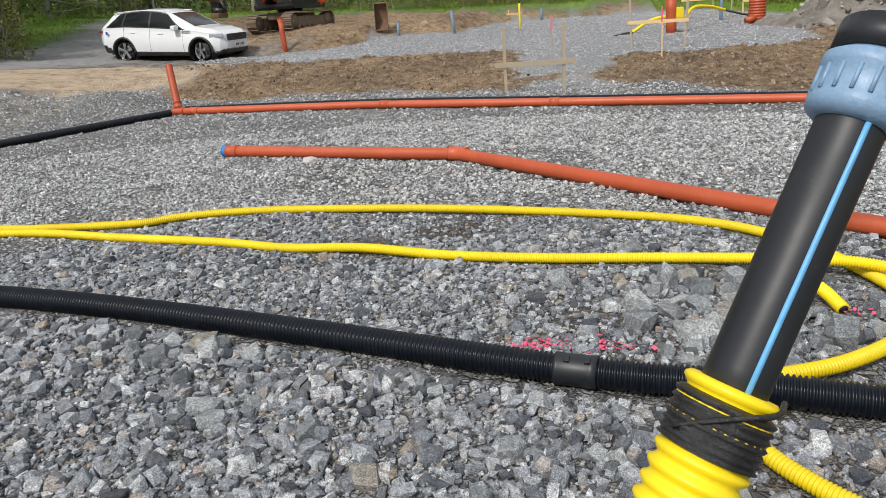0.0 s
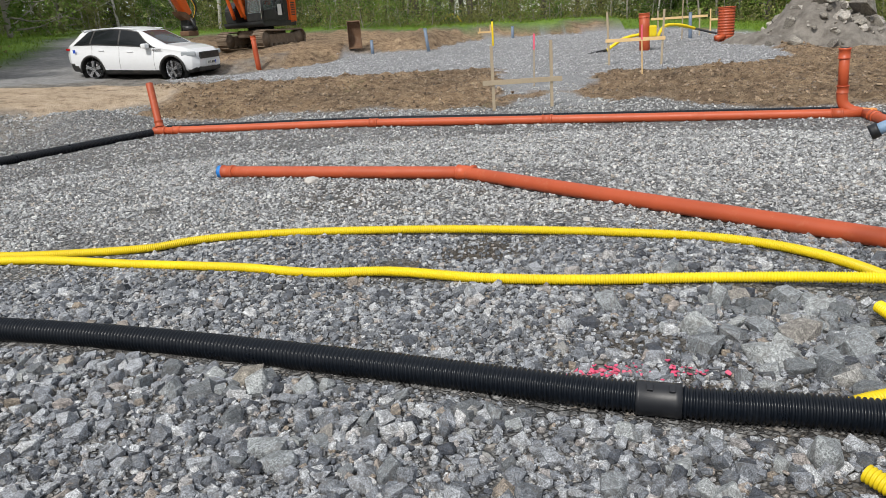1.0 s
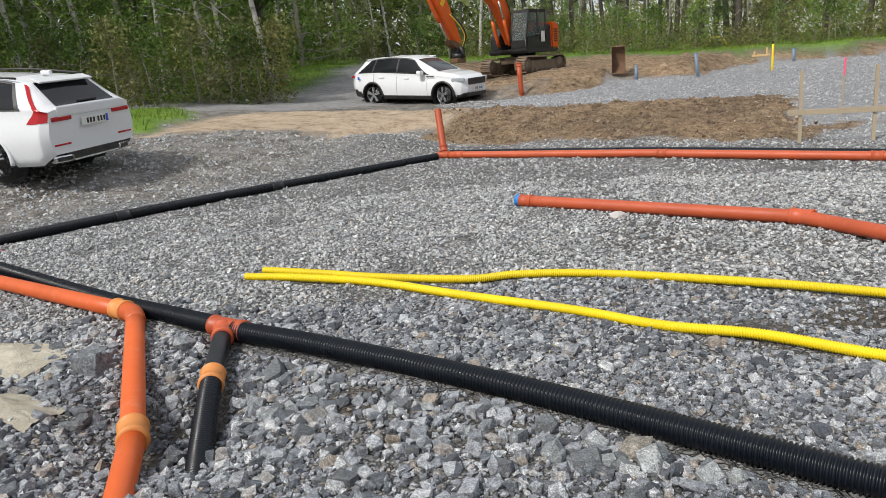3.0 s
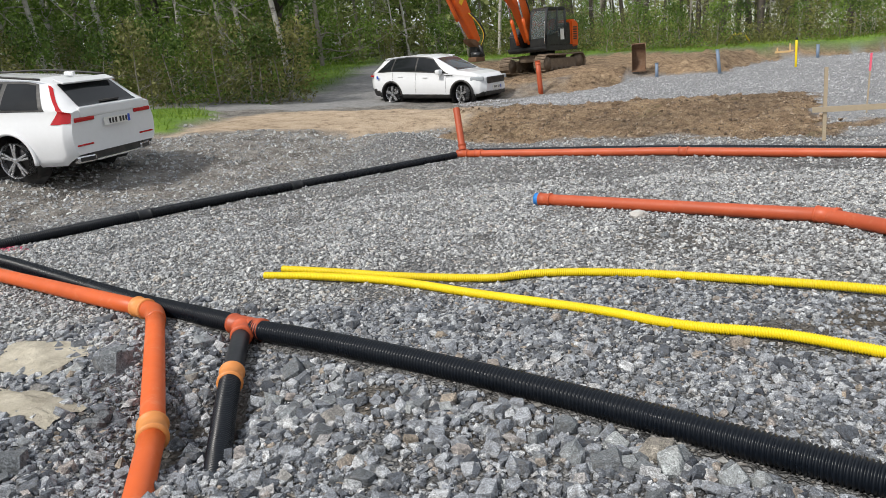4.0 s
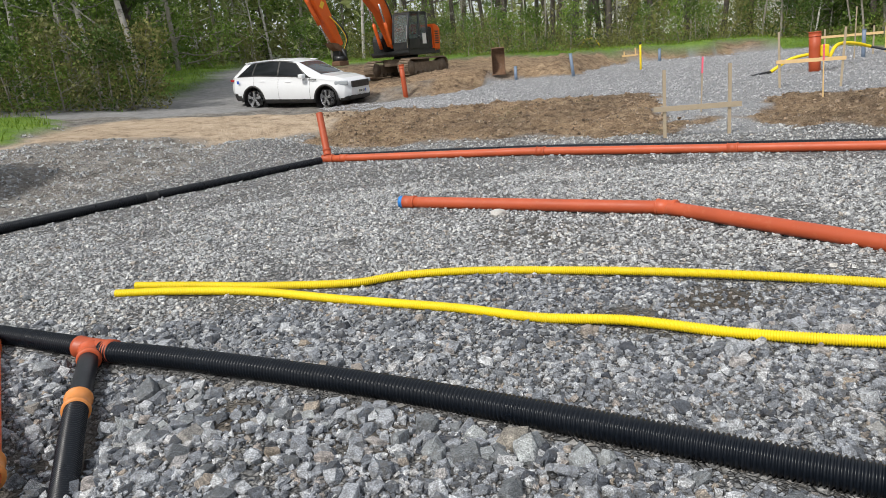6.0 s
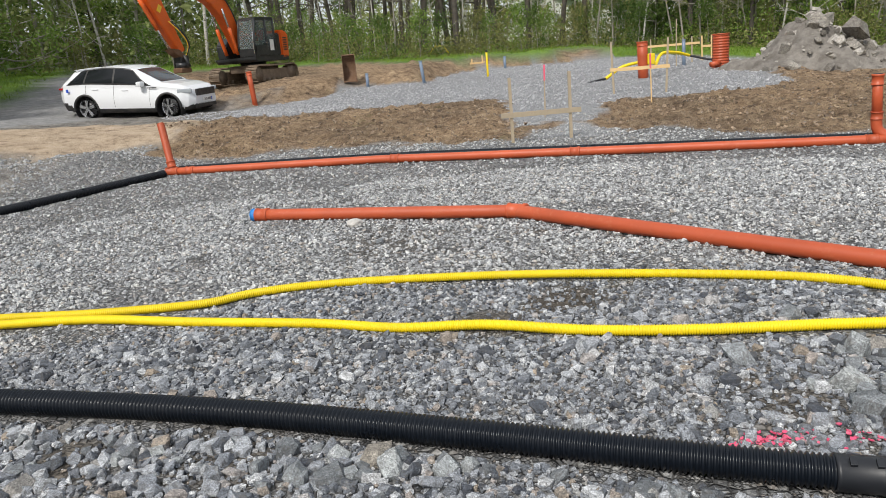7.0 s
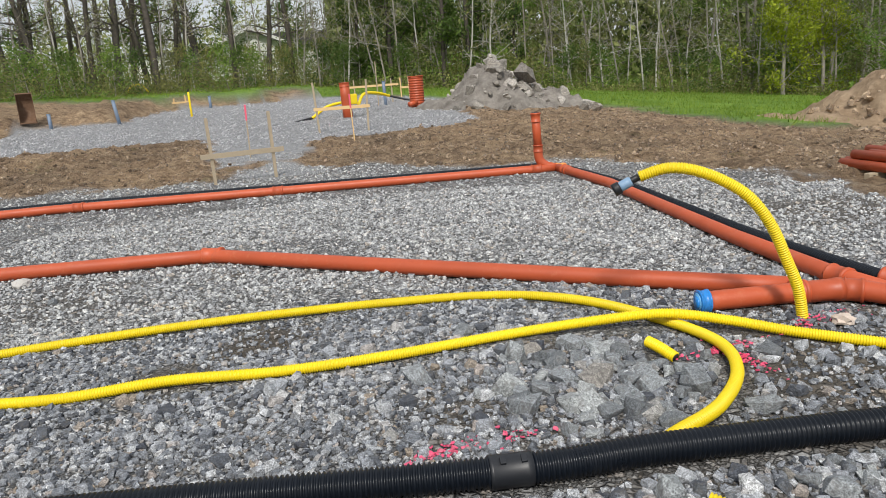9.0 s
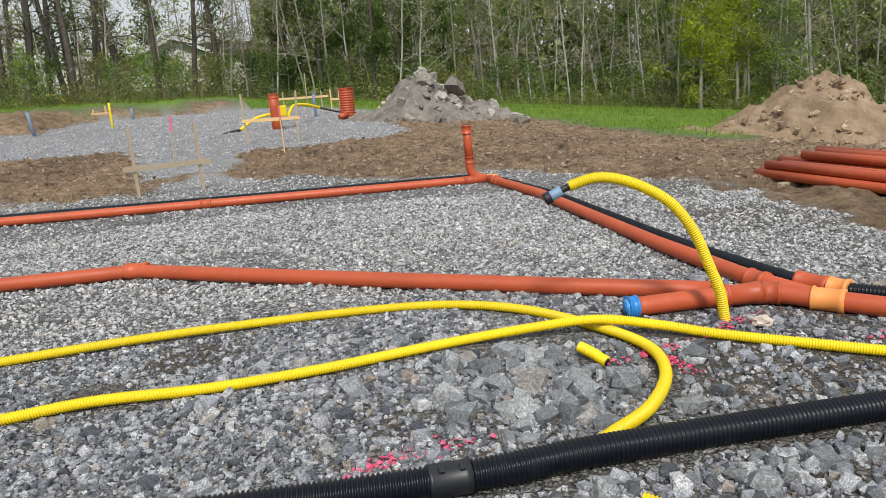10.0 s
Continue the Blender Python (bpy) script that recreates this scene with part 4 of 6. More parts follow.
def stand(x, y, heading, z=None):
    """A pose on the ground, tilted to it, heading in degrees from the x axis."""
    a = radians(heading)
    f, l = Vector((math.cos(a), math.sin(a), 0)), Vector((-math.sin(a), math.cos(a), 0))
    h = lambda p: float(ground_height(p.x, p.y))
    c = Vector((x, y, 0))
    fx = (f + Vector((0, 0, (h(c + f * 1.4) - h(c - f * 1.4)) / 2.8))).normalized()
    lx = (l + Vector((0, 0, (h(c + l * 0.8) - h(c - l * 0.8)) / 1.6))).normalized()
    up_ = fx.cross(lx).normalized()
    lx = up_.cross(fx)
    m = Matrix((fx, lx, up_)).transposed().to_4x4()
    base = (h(c + f * 1.4) + h(c - f * 1.4) + h(c + l * 0.8) + h(c - l * 0.8)) / 4 if z is None else z
    m.translation = (x, y, base + 0.02)
    return m


SUV_AT, WAGON_AT = (-10.57, 22.98, -12.0), (-11.72, 7.93, 187.0)
suv = build_car(SUV, Matrix.Translation((0, 0, -0.09)) @ stand(*SUV_AT), "white electric crossover car parked on the dirt track")
plate(suv, 2.185, 0.52, 1)
bm = bmesh.new()
box(bm, (0.06, 1.02, 0.2), Matrix.Translation((2.145, 0, 0.74)), 0.025)
part("grille", bm, car_trim, suv, "black ribbed grille")
box_part("bumper_intake", (0.06, 1.15, 0.16), Matrix.Translation((2.12, 0, 0.37)), car_trim, suv, bevel=0.03)
for s in (1, -1):
    box_part("headlight", (0.42, 0.1, 0.13), Matrix.Translation((1.92, s * 0.745, 0.8)) @ Matrix.Rotation(-s * 0.42, 4, "Z"), lamp_glass, suv, bevel=0.035)
    box_part("tail_light", (0.14, 0.26, 0.06), Matrix.Translation((-2.19, s * 0.7, 0.95)) @ Matrix.Rotation(s * 0.35, 4, "Z"), red_lamp, suv, bevel=0.02)
    tube_part("roof_rail", glide([(-1.75, s * 0.62, 1.485), (-0.8, s * 0.655, 1.55), (0.2, s * 0.655, 1.51)], 0.15), 0.014, car_paint, suv, segments=6)
    box_part("badge", (0.08, 0.01, 0.1), Matrix.Translation((-1.9, s * 0.925, 0.9)), plate_blue, suv, bevel=0.003)
    box_part("fender_strip", (0.3, 0.012, 0.03), Matrix.Translation((0.98, s * 0.915, 0.93)), car_trim, suv, bevel=0.004)
box_part("spoiler", (0.2, 1.05, 0.03), Matrix.Translation((-1.8, 0, 1.437)) @ Matrix.Rotation(-0.42, 4, "Y"), car_paint, suv, bevel=0.015)

wagon = build_car(WAGON, Matrix.Translation((0, 0, -0.04)) @ stand(*WAGON_AT), "white estate car parked on the gravel yard")
plate(wagon, -2.42, 0.80, -1)
for s in (1, -1):
    wx, wr = car_shell(WAGON)
    lv, lf = [], []
    for k in range(21):
        row_ = 9.3 + 9.5 * k / 20
        up_ = max(0.0, (row_ - 12) / 7)
        x0 = -2.37 + 0.39 * up_
        x1 = x0 + (max(0.085, 0.15 - 0.2 * up_) if up_ else float(np.interp(row_, [9.3, 12], [0.27, 0.15])))
        for c_ in range(6):
            q_ = on_shell(wx, wr, x0 + (x1 - x0) * c_ / 5, row_)
            lv.append((q_[0], s * (q_[1] + 0.008), q_[2] + 0.003))
    for k in range(20):
        lf += [(k * 6 + c_, k * 6 + c_ + 1, k * 6 + c_ + 7, k * 6 + c_ + 6)[::s] for c_ in range(5)]
    lamp = add("tail_light", mesh_of("tail_light", lv, lf), red_lamp, wagon, "red L-shaped tail light")
    box_part("lamp_arm", (0.05, 0.36, 0.06), Matrix.Translation((-2.375, s * 0.58, 0.875)), red_lamp, lamp, bevel=0.02)
    box_part("reflector", (0.03, 0.3, 0.025), Matrix.Translation((-2.375, s * 0.62, 0.54)), red_lamp, wagon, bevel=0.01)
    bm = bmesh.new()
    box(bm, (0.1, 0.3, 0.1), Matrix.Translation((-2.31, s * 0.6, 0.345)) @ Matrix.Rotation(-s * 0.25, 4, "Z"), 0.03)
    pipe_end = part("tailpipe", bm, chrome, wagon, "bright tailpipe trim")
    # thin black block on the trim draws the shaded outlet
    box_part("pipe_bore_shade", (0.02, 0.23, 0.055), Matrix.Translation((-2.357, s * 0.595, 0.345)) @ Matrix.Rotation(-s * 0.25, 4, "Z"), car_trim, pipe_end, bevel=0.008)
    tube_part("roof_rail", glide([(-1.8, s * 0.60, 1.39), (-0.8, s * 0.635, 1.44), (0.25, s * 0.63, 1.41)], 0.15), 0.016, car_trim, wagon, segments=6)
box_part("rear_valance", (0.08, 1.1, 0.13), Matrix.Translation((-2.33, 0, 0.37)), car_trim, wagon, bevel=0.03)
box_part("valance_strip", (0.03, 0.9, 0.03), Matrix.Translation((-2.37, 0, 0.31)), chrome, wagon, bevel=0.008)
box_part("spoiler", (0.17, 1.0, 0.03), Matrix.Translation((-1.99, 0, 1.352)) @ Matrix.Rotation(-0.3, 4, "Y"), car_paint, wagon, bevel=0.015)
box_part("wiper", (0.05, 0.36, 0.025), Matrix.Translation((-2.29, -0.05, 1.07)), car_trim, wagon, bevel=0.008)
box_part("tailgate_ledge", (0.06, 1.3, 0.14), Matrix.Translation((-2.37, 0, 0.965)), car_paint, wagon, bevel=0.03)
box_part("roof_antenna", (0.16, 0.06, 0.06), Matrix.Translation((-1.75, 0, 1.43)), car_paint, wagon, bevel=0.02)
# ---- the digger ----
digger_orange = plain("digger_orange_paint", (0.72, 0.12, 0.016), 0.35, wear=(0.4, 0.12, 0.04), amount=0.3, scale=3)
digger_dark = plain("digger_dark_paint", (0.022, 0.024, 0.026), 0.4, wear=(0.12, 0.11, 0.1), amount=0.35, scale=3)
muddy_steel = plain("muddy_steel", (0.16, 0.12, 0.085), 0.8, wear=(0.3, 0.23, 0.16), amount=0.8, scale=5, relief=0.6)
rusty_steel = plain("rusty_steel", (0.14, 0.075, 0.04), 0.75, wear=(0.25, 0.17, 0.11), amount=0.6, scale=5, relief=0.5)
steel_rod = plain("polished_rod", (0.6, 0.6, 0.6), 0.2, 0.9, amount=0.1)
cab_glass = plain("cab_glass", (0.5, 0.56, 0.56), 0.02, amount=0.0, relief=0.0)
cab_glass.node_tree.nodes["Principled BSDF"].inputs["Transmission Weight"].default_value = 0.85
yellow_mark = plain("yellow_decal", (0.8, 0.5, 0.02), 0.5)


def slab(bm, outline, y0, y1, bevel=0.02):
    """A plate with that outline in x and z, from y0 to y1."""
    a = [bm.verts.new((x, y0, z)) for x, z in outline]
    b = [bm.verts.new((x, y1, z)) for x, z in outline]
    n = len(a)
    faces = [bm.faces.new(a), bm.faces.new(b[::-1])]
    faces += [bm.faces.new((a[i], b[i], b[(i + 1) % n], a[(i + 1) % n])) for i in range(n)]
    bmesh.ops.recalc_face_normals(bm, faces=faces)
    if bevel:
        edges = list({e for f in faces for e in f.edges})
        bmesh.ops.bevel(bm, geom=edges, offset=bevel, segments=2, affect="EDGES")


def slab_part(name, outline, y0, y1, material, parent, label="", bevel=0.02):
    bm = bmesh.new()
    slab(bm, outline, y0, y1, bevel)
    return part(name, bm, material, parent, label)


def beam(path, widths):
    """Outline of a bent beam from its spine and its depths."""
    p = np.array(path, float)
    t = np.gradient(p, axis=0)
    t /= np.linalg.norm(t, axis=1)[:, None]
    nrm = np.stack([-t[:, 1], t[:, 0]], 1)
    w = np.array(widths)[:, None] / 2
    return [tuple(q) for q in p + nrm * w] + [tuple(q) for q in (p - nrm * w)[::-1]]


def ram(name, a, b, y, r, parent):
    a, b = np.array([a[0], y, a[1]]), np.array([b[0], y, b[1]])
    barrel_ = tube_part(name, straight([a, a + (b - a) * 0.58], 0.3), r, digger_orange, parent, segments=14)
    tube_part("rod", straight([a + (b - a) * 0.55, b], 0.3), r * 0.55, steel_rod, barrel_, segments=12)


def build_digger():
    x, y = -8.75, 29.5
    z = lie(x, y) - 0.04
    root = empty("excavator", Matrix.Translation((x, y, z)) @ Matrix.Scale(0.805, 4), "orange tracked excavator with dark cab and raised boom", "excavator")
    low = math.atan2(0.93, 0.358)
    for s in (1, -1):
        tr = empty("track", Matrix.Rotation(low, 4, "Z") @ Matrix.Translation((0, s * 1.05, 0)))
        tr.parent = root
        L, rr, cz = 1.38, 0.40, 0.43
        total = 4 * L + 2 * math.pi * rr
        n = 46
        for k in range(n):
            u = (k + 0.5) / n * total
            if u < 2 * L:
                px, pz, a = -L + u, cz + rr, 0.0
                pz -= 0.03 * math.sin(math.pi * u / (2 * L))
            elif u < 2 * L + math.pi * rr:
                th = (u - 2 * L) / rr
                px, pz, a = L + rr * math.sin(th), cz + rr * math.cos(th), th
            elif u < 4 * L + math.pi * rr:
                px, pz, a = L - (u - 2 * L - math.pi * rr), cz - rr, math.pi
            else:
                th = math.pi + (u - 4 * L - math.pi * rr) / rr
                px, pz, a = -L + rr * math.sin(th), cz + rr * math.cos(th), th
            bm = bmesh.new()
            mm = Matrix.Translation((px, 0, pz)) @ Matrix.Rotation(a, 4, "Y")
            box(bm, (total / n * 0.93, 0.6, 0.035), mm, 0.006)
            box(bm, (0.025, 0.58, 0.05), mm @ Matrix.Translation((0.03, 0, 0.035)))
            part("track_shoe", bm, muddy_steel, tr)
        slab_part("track_frame", [(-1.35, 0.22), (1.35, 0.22), (1.45, 0.45), (1.3, 0.66), (-1.3, 0.66), (-1.45, 0.45)], -0.17, 0.17, muddy_steel, tr)
        for px in (-L, L):
            tube_part("sprocket", [(px, -0.2, cz), (px, 0.2, cz)], 0.33, muddy_steel, tr, segments=20)
        for k in range(6):
            tube_part("roller", [(-1.0 + 0.4 * k, -0.2, 0.17), (-1.0 + 0.4 * k, 0.2, 0.17)], 0.1, muddy_steel, tr, segments=12)
    box_part("undercarriage", (1.7, 1.7, 0.35), Matrix.Translation((0, 0, 0.72)) @ Matrix.Rotation(low, 4, "Z"), muddy_steel, root, bevel=0.08)
    tube_part("slew_ring", [(0, 0, 0.8), (0, 0, 1.04)], 0.62, digger_dark, root, segments=28)
    top = empty("upper_body", Matrix.Translation((0, 0, 1.02)) @ Matrix.Rotation(radians(-113), 4, "Z"))
    top.parent = root
    slab_part("deck", [(-1.3, 0), (1.15, 0), (1.25, 0.12), (1.25, 0.24), (-1.3, 0.24)], -1.2, 1.2, digger_dark, top)
    slab_part("counterweight", [(-1.42, 0.1), (-0.8, 0.02), (-0.8, 1.42), (-1.3, 1.42), (-1.5, 1.2)], -1.2, 1.2, digger_orange, top, "orange counterweight", 0.09)
    for k in range(6):
        box_part("vent_slat", (0.3, 0.02, 0.06), Matrix.Translation((-1.12, 1.205, 0.5 + 0.11 * k)), digger_dark, top, bevel=0.004)
    slab_part("engine_hood", [(-0.82, 0.22), (-0.35, 0.22), (-0.35, 1.2), (-0.82, 1.3)], -1.18, 1.15, digger_dark, top, bevel=0.05)
    slab_part("side_tank", [(-0.35, 0.22), (1.1, 0.22), (1.12, 0.85), (0.85, 1.2), (-0.35, 1.25)], -1.18, -0.5, digger_dark, top, bevel=0.05)
    tube_part("exhaust", [(-0.9, -0.5, 1.1), (-0.9, -0.5, 1.55)], 0.06, digger_dark, top)
    # the cab, with posts, panes, roof, seat
    cab = empty("cab", (0.42, 0.72, 0.24))
    cab.parent = top
    slab_part("cab_base", [(-0.82, 0), (0.82, 0), (0.86, 0.38), (-0.82, 0.38)], -0.48, 0.48, digger_dark, cab, bevel=0.03)
    slab_part("cab_roof", [(-0.84, 1.62), (0.62, 1.62), (0.56, 1.76), (-0.8, 1.78)], -0.49, 0.49, digger_dark, cab, bevel=0.04)
    for px, qx in ((0.84, 0.6), (-0.12, -0.16), (-0.78, -0.78)):
        for s in (1, -1):
            tube_part("cab_post", straight([(px, s * 0.45, 0.3), (qx, s * 0.45, 1.68)], 0.4), 0.055, digger_dark, cab, segments=8)
    for px0, px1, qx0, qx1 in ((0.8, -0.1, 0.57, -0.13), (-0.15, -0.76, -0.18, -0.76)):
        for s in (1, -1):
            slab_part("cab_pane", [(px0, 0.36), (px1, 0.36), (qx1, 1.64), (qx0, 1.64)], s * 0.43, s * 0.44, cab_glass, cab, bevel=0)
    bm = bmesh.new()
    box(bm, (0.012, 0.84, 1.3), Matrix.Translation((0.72, 0, 1.0)) @ Matrix.Rotation(-0.17, 4, "Y"))
    part("front_pane", bm, cab_glass, cab)
    slab_part("door_panel", [(0.78, 0.05), (-0.1, 0.05), (-0.12, 0.5), (0.74, 0.5)], 0.485, 0.505, digger_dark, cab, bevel=0.008)
    box_part("door_handle", (0.14, 0.03, 0.04), Matrix.Translation((-0.02, 0.52, 0.62)), steel_rod, cab, bevel=0.01)
    box_part("decal", (0.3, 0.01, 0.5), Matrix.Translation((-0.48, 0.49, 0.5)), plate_mat, cab, bevel=0.002)
    tube_part("handrail", glide([(0.95, 0.5, 0.1), (0.95, 0.52, 0.8), (0.9, 0.52, 1.1)], 0.1), 0.018, steel_rod, cab, segments=6)
    for y_ in (-0.3, 0.3):
        box_part("work_lamp", (0.08, 0.14, 0.09), Matrix.Translation((0.55, y_, 1.83)), lamp_glass, cab, bevel=0.02)
    seat = slab_part("seat", [(-0.45, 0.42), (0.1, 0.42), (0.12, 0.58), (-0.28, 0.62), (-0.42, 1.3), (-0.56, 1.3)], -0.26, 0.26, digger_dark, cab, "dark operator seat", 0.04)
    box_part("seat_cover", (0.03, 0.36, 0.5), Matrix.Translation((-0.3, 0, 0.98)) @ Matrix.Rotation(-0.2, 4, "Y"), red_lamp, seat, "red seat cover", 0.01)
    for s in (-0.3, 0.3):
        tube_part("joystick", straight([(0.15, s, 0.4), (0.2, s, 0.85)], 0.2), 0.03, digger_dark, cab, segments=8)
    # boom, stick and tool
    boom = beam([(0.6, 0.55), (0.95, 1.45), (1.4, 2.35), (2.15, 3.05), (3.2, 3.45), (4.5, 3.55), (5.8, 3.15)], [0.5, 0.7, 0.86, 0.88, 0.78, 0.62, 0.42])
    boom_ob = slab_part("boom", boom, -0.45, -0.02, digger_orange, top, bevel=0.03)
    box_part("decal", (0.34, 0.01, 0.2), Matrix.Translation((3.4, -0.015, 3.45)), digger_dark, boom_ob, bevel=0.002)
    stick_line = [(6.3, 3.75), (5.85, 3.05), (5.27, 1.95), (4.55, 0.65)]
    stick = slab_part("stick", beam(stick_line, [0.35, 0.8, 0.62, 0.36]), -0.42, -0.05, digger_orange, top, bevel=0.03)
    box_part("decal", (0.3, 0.01, 0.2), Matrix.Translation((5.5, -0.045, 2.4)) @ Matrix.Rotation(1.0, 4, "Y"), yellow_mark, stick, bevel=0.002)
    for s in (-0.58, 0.12):
        ram("lift_ram", (1.15, 0.4), (1.85, 2.45), s, 0.085, top)
    ram("stick_ram", (3.2, 4.0), (6.2, 3.75), -0.24, 0.085, top)
    ram("tool_ram", (6.3, 2.75), (5.12, 0.75), -0.24, 0.085, top)
    slab_part("tool_link", [(5.22, 0.8), (4.77, 0.75), (4.42, 0.5), (4.62, 0.35), (5.07, 0.6)], -0.45, -0.02, rusty_steel, top)
    rot = empty("tiltrotator", (4.52, -0.24, 0.3))
    rot.parent = top
    box_part("rotor_block", (0.5, 0.42, 0.3), Matrix.Translation((0, 0, 0.05)), digger_dark, rot, bevel=0.05)
    tube_part("rotor", [(0, 0, -0.1), (0, 0, -0.32)], 0.28, digger_dark, rot, segments=20)
    box_part("quick_hitch", (0.62, 0.5, 0.22), Matrix.Translation((0.05, 0, -0.42)), rusty_steel, rot, bevel=0.05)
    for s in (-1, 1):
        tube_part("tilt_ram", straight([(0.1, s * 0.26, 0.2), (0.0, s * 0.42, -0.3)], 0.2), 0.06, digger_dark, rot, segments=10)
    for k in range(3):
        tube_part("hydraulic_hose", glide([(5.15 - 0.1 * k, 0.0, 1.9), (4.75, 0.2 + 0.06 * k, 1.4), (4.5, 0.24 + 0.04 * k, 0.9), (4.5, 0.0, 0.4)], 0.1), 0.022, yellow_mark if k == 0 else digger_dark, top, segments=6)
    tube_part("hydraulic_hose", glide([(0.6, 0.02, 1.1), (1.1, 0.04, 2.4), (2.0, 0.04, 3.4), (3.2, 0.02, 3.8), (5.7, 0.0, 3.4)], 0.2), 0.03, digger_dark, top, segments=6)


build_digger()

# the loose bucket standing on its back
bx, by = -4.6, 26.6
bucket = empty("digger_bucket", Matrix.Translation((bx, by, lie(bx, by) - 0.03)) @ Matrix.Rotation(radians(188), 4, "Z") @ Matrix.Diagonal((0.62, 0.8, 0.98, 1)), "rusty excavator bucket standing upright on bare earth", "bucket")
a = np.linspace(-1.25, 1.15, 12)
outer = [(0.42 - 0.48 * math.cos(t), 0.55 + 0.52 * math.sin(t)) for t in a]
inner = [(0.42 - 0.44 * math.cos(t), 0.55 + 0.48 * math.sin(t)) for t in a]
bm = bmesh.new()
slab(bm, [(y_, z_) for y_, z_ in outer] + [(y_, z_) for y_, z_ in inner[::-1]], -0.36, 0.36, 0)
bmesh.ops.transform(bm, matrix=Matrix.Rotation(radians(90), 4, "Z"), verts=bm.verts)
part("bucket_shell", bm, rusty_steel, bucket)
for s in (-0.36, 0.36):
    bm = bmesh.new()
    slab(bm, outer + [(0.5, 0.9), (0.45, 0.2)], s - 0.012, s + 0.012, 0)
    bmesh.ops.transform(bm, matrix=Matrix.Rotation(radians(90), 4, "Z"), verts=bm.verts)
    part("bucket_cheek", bm, rusty_steel, bucket)
box_part("bucket_lip", (0.78, 0.12, 0.05), Matrix.Translation((0, 0.3, 0.08)), rusty_steel, bucket)

# ---- batter boards, stakes and stand pipes ----
pink_tip = plain("pink_spray", (0.85, 0.12, 0.2), 0.6)
grey_blue_post = plain("grey_blue_plastic", (0.17, 0.23, 0.32), 0.5, amount=0.2)


def stake(name, x, y, high, size, material, label, lean=(0, 0), tip=None):
    z = lie(x, y)
    root = empty(name, (x, y, z), label, "stake")
    bm = bmesh.new()
    box(bm, (size, size, high + 0.2), Matrix.Rotation(lean[0], 4, "X") @ Matrix.Rotation(lean[1], 4, "Y") @ Matrix.Translation((0, 0, high / 2 - 0.1)), 0.003)
    part("shaft", bm, material, root)
    if tip:
        box_part("painted_top", (size + 0.006, size + 0.006, high * 0.3), Matrix.Rotation(lean[0], 4, "X") @ Matrix.Rotation(lean[1], 4, "Y") @ Matrix.Translation((0, 0, high * 0.86)), tip, root, bevel=0.002)


def batter_board(a, b, high, rail, over, mats, label):
    """Two posts and a rail between them."""
    a, b = Vector((*a, lie(*a))), Vector((*b, lie(*b)))
    root = empty("batter_board", a, label, "batter board", "batter boards")
    way = (b - a).normalized()
    turn = Matrix.Rotation(math.atan2(way.y, way.x), 4, "Z")
    for p, h in ((a, high), (b, high * 1.02)):
        box_part("post", (0.045, 0.045, h + 0.25), Matrix.Translation(p - a + Vector((0, 0, h / 2 - 0.12))) @ turn @ Matrix.Rotation(rng0.normal(0, 0.02), 4, "Y"), mats[0], root, bevel=0.004)
    mid = (b - a) / 2
    box_part("rail", ((b - a).length + over, 0.022, 0.075), Matrix.Translation(mid + Vector((0, 0, rail))) @ turn @ Matrix.Translation((0, -0.036, 0)), mats[1], root, bevel=0.003)


rng0 = np.random.RandomState(2)
batter_board((-0.12, 11.62), (0.78, 11.66), 0.97, 0.42, 0.32, (raw_wood, raw_wood), "weathered wooden batter board on two posts")
batter_board((2.63, 17.17), (3.75, 16.85), 1.14, 0.55, 0.12, (raw_wood, fresh_wood), "batter board with a fresh pale rail")
batter_board((6.0, 26.5), (7.35, 26.3), 0.85, 0.62, 0.5, (raw_wood, fresh_wood), "pale wooden batter board on the far pad")
batter_board((-0.13, 31.3), (0.32, 31.5), 0.42, 0.2, 0.2, (fresh_wood, fresh_wood), "small pale batter board by the cut bank")
batter_board((7.92, 26.95), (8.2, 26.8), 0.85, 0.5, 0.0, (fresh_wood, fresh_wood), "small pale batter board on the far pad")
stake("marker_stake", 0.72, 14.3, 0.95, 0.024, raw_wood, "wooden marker stake with a pink top", (0.02, 0.02), pink_tip)
stake("marker_stake", 2.87, 14.85, 0.92, 0.022, fresh_wood, "thin wooden stake with pink markings", (0.02, -0.03), pink_tip)
stake("marker_stake", 6.3, 24.6, 1.5, 0.03, raw_wood, "tall thin wooden survey stake")
stake("marker_stake", 9.6, 23.4, 1.1, 0.03, fresh_wood, "thin wooden survey stake beside the heap", (0, -0.15))
for (x, y), high, lean in (((-1.95, 25.77), 0.74, 0.12), ((1.18, 30.5), 0.45, 0.0), ((6.69, 25.05), 0.8, 0.02), ((-3.95, 26.1), 0.45, 0.0)):
    p = empty("marker_post", (x, y, lie(x, y)), "grey-blue plastic marker post", "post", "marker posts")
    tube_part("shaft", straight([(0, 0, -0.1), (-lean * high, 0, high)], 0.3), 0.055, grey_blue_post, p, segments=14)
    tube_part("cap", straight([(-lean * high, 0, high), (-lean * high, 0, high + 0.03)], 0.05), 0.06, grey_blue_post, p, segments=14)
p = empty("marker_post", (0.28, 26.68, lie(0.28, 26.68)), "slim yellow plastic marker post", "post", "marker posts")
tube_part("shaft", straight([(0, 0, -0.1), (0, 0, 0.85)], 0.3), 0.035, yellow_hose, p, segments=12)
tube_part("cap", straight([(0, 0, 0.84), (0, 0, 0.92)], 0.05), 0.038, black_smooth, p, segments=12)


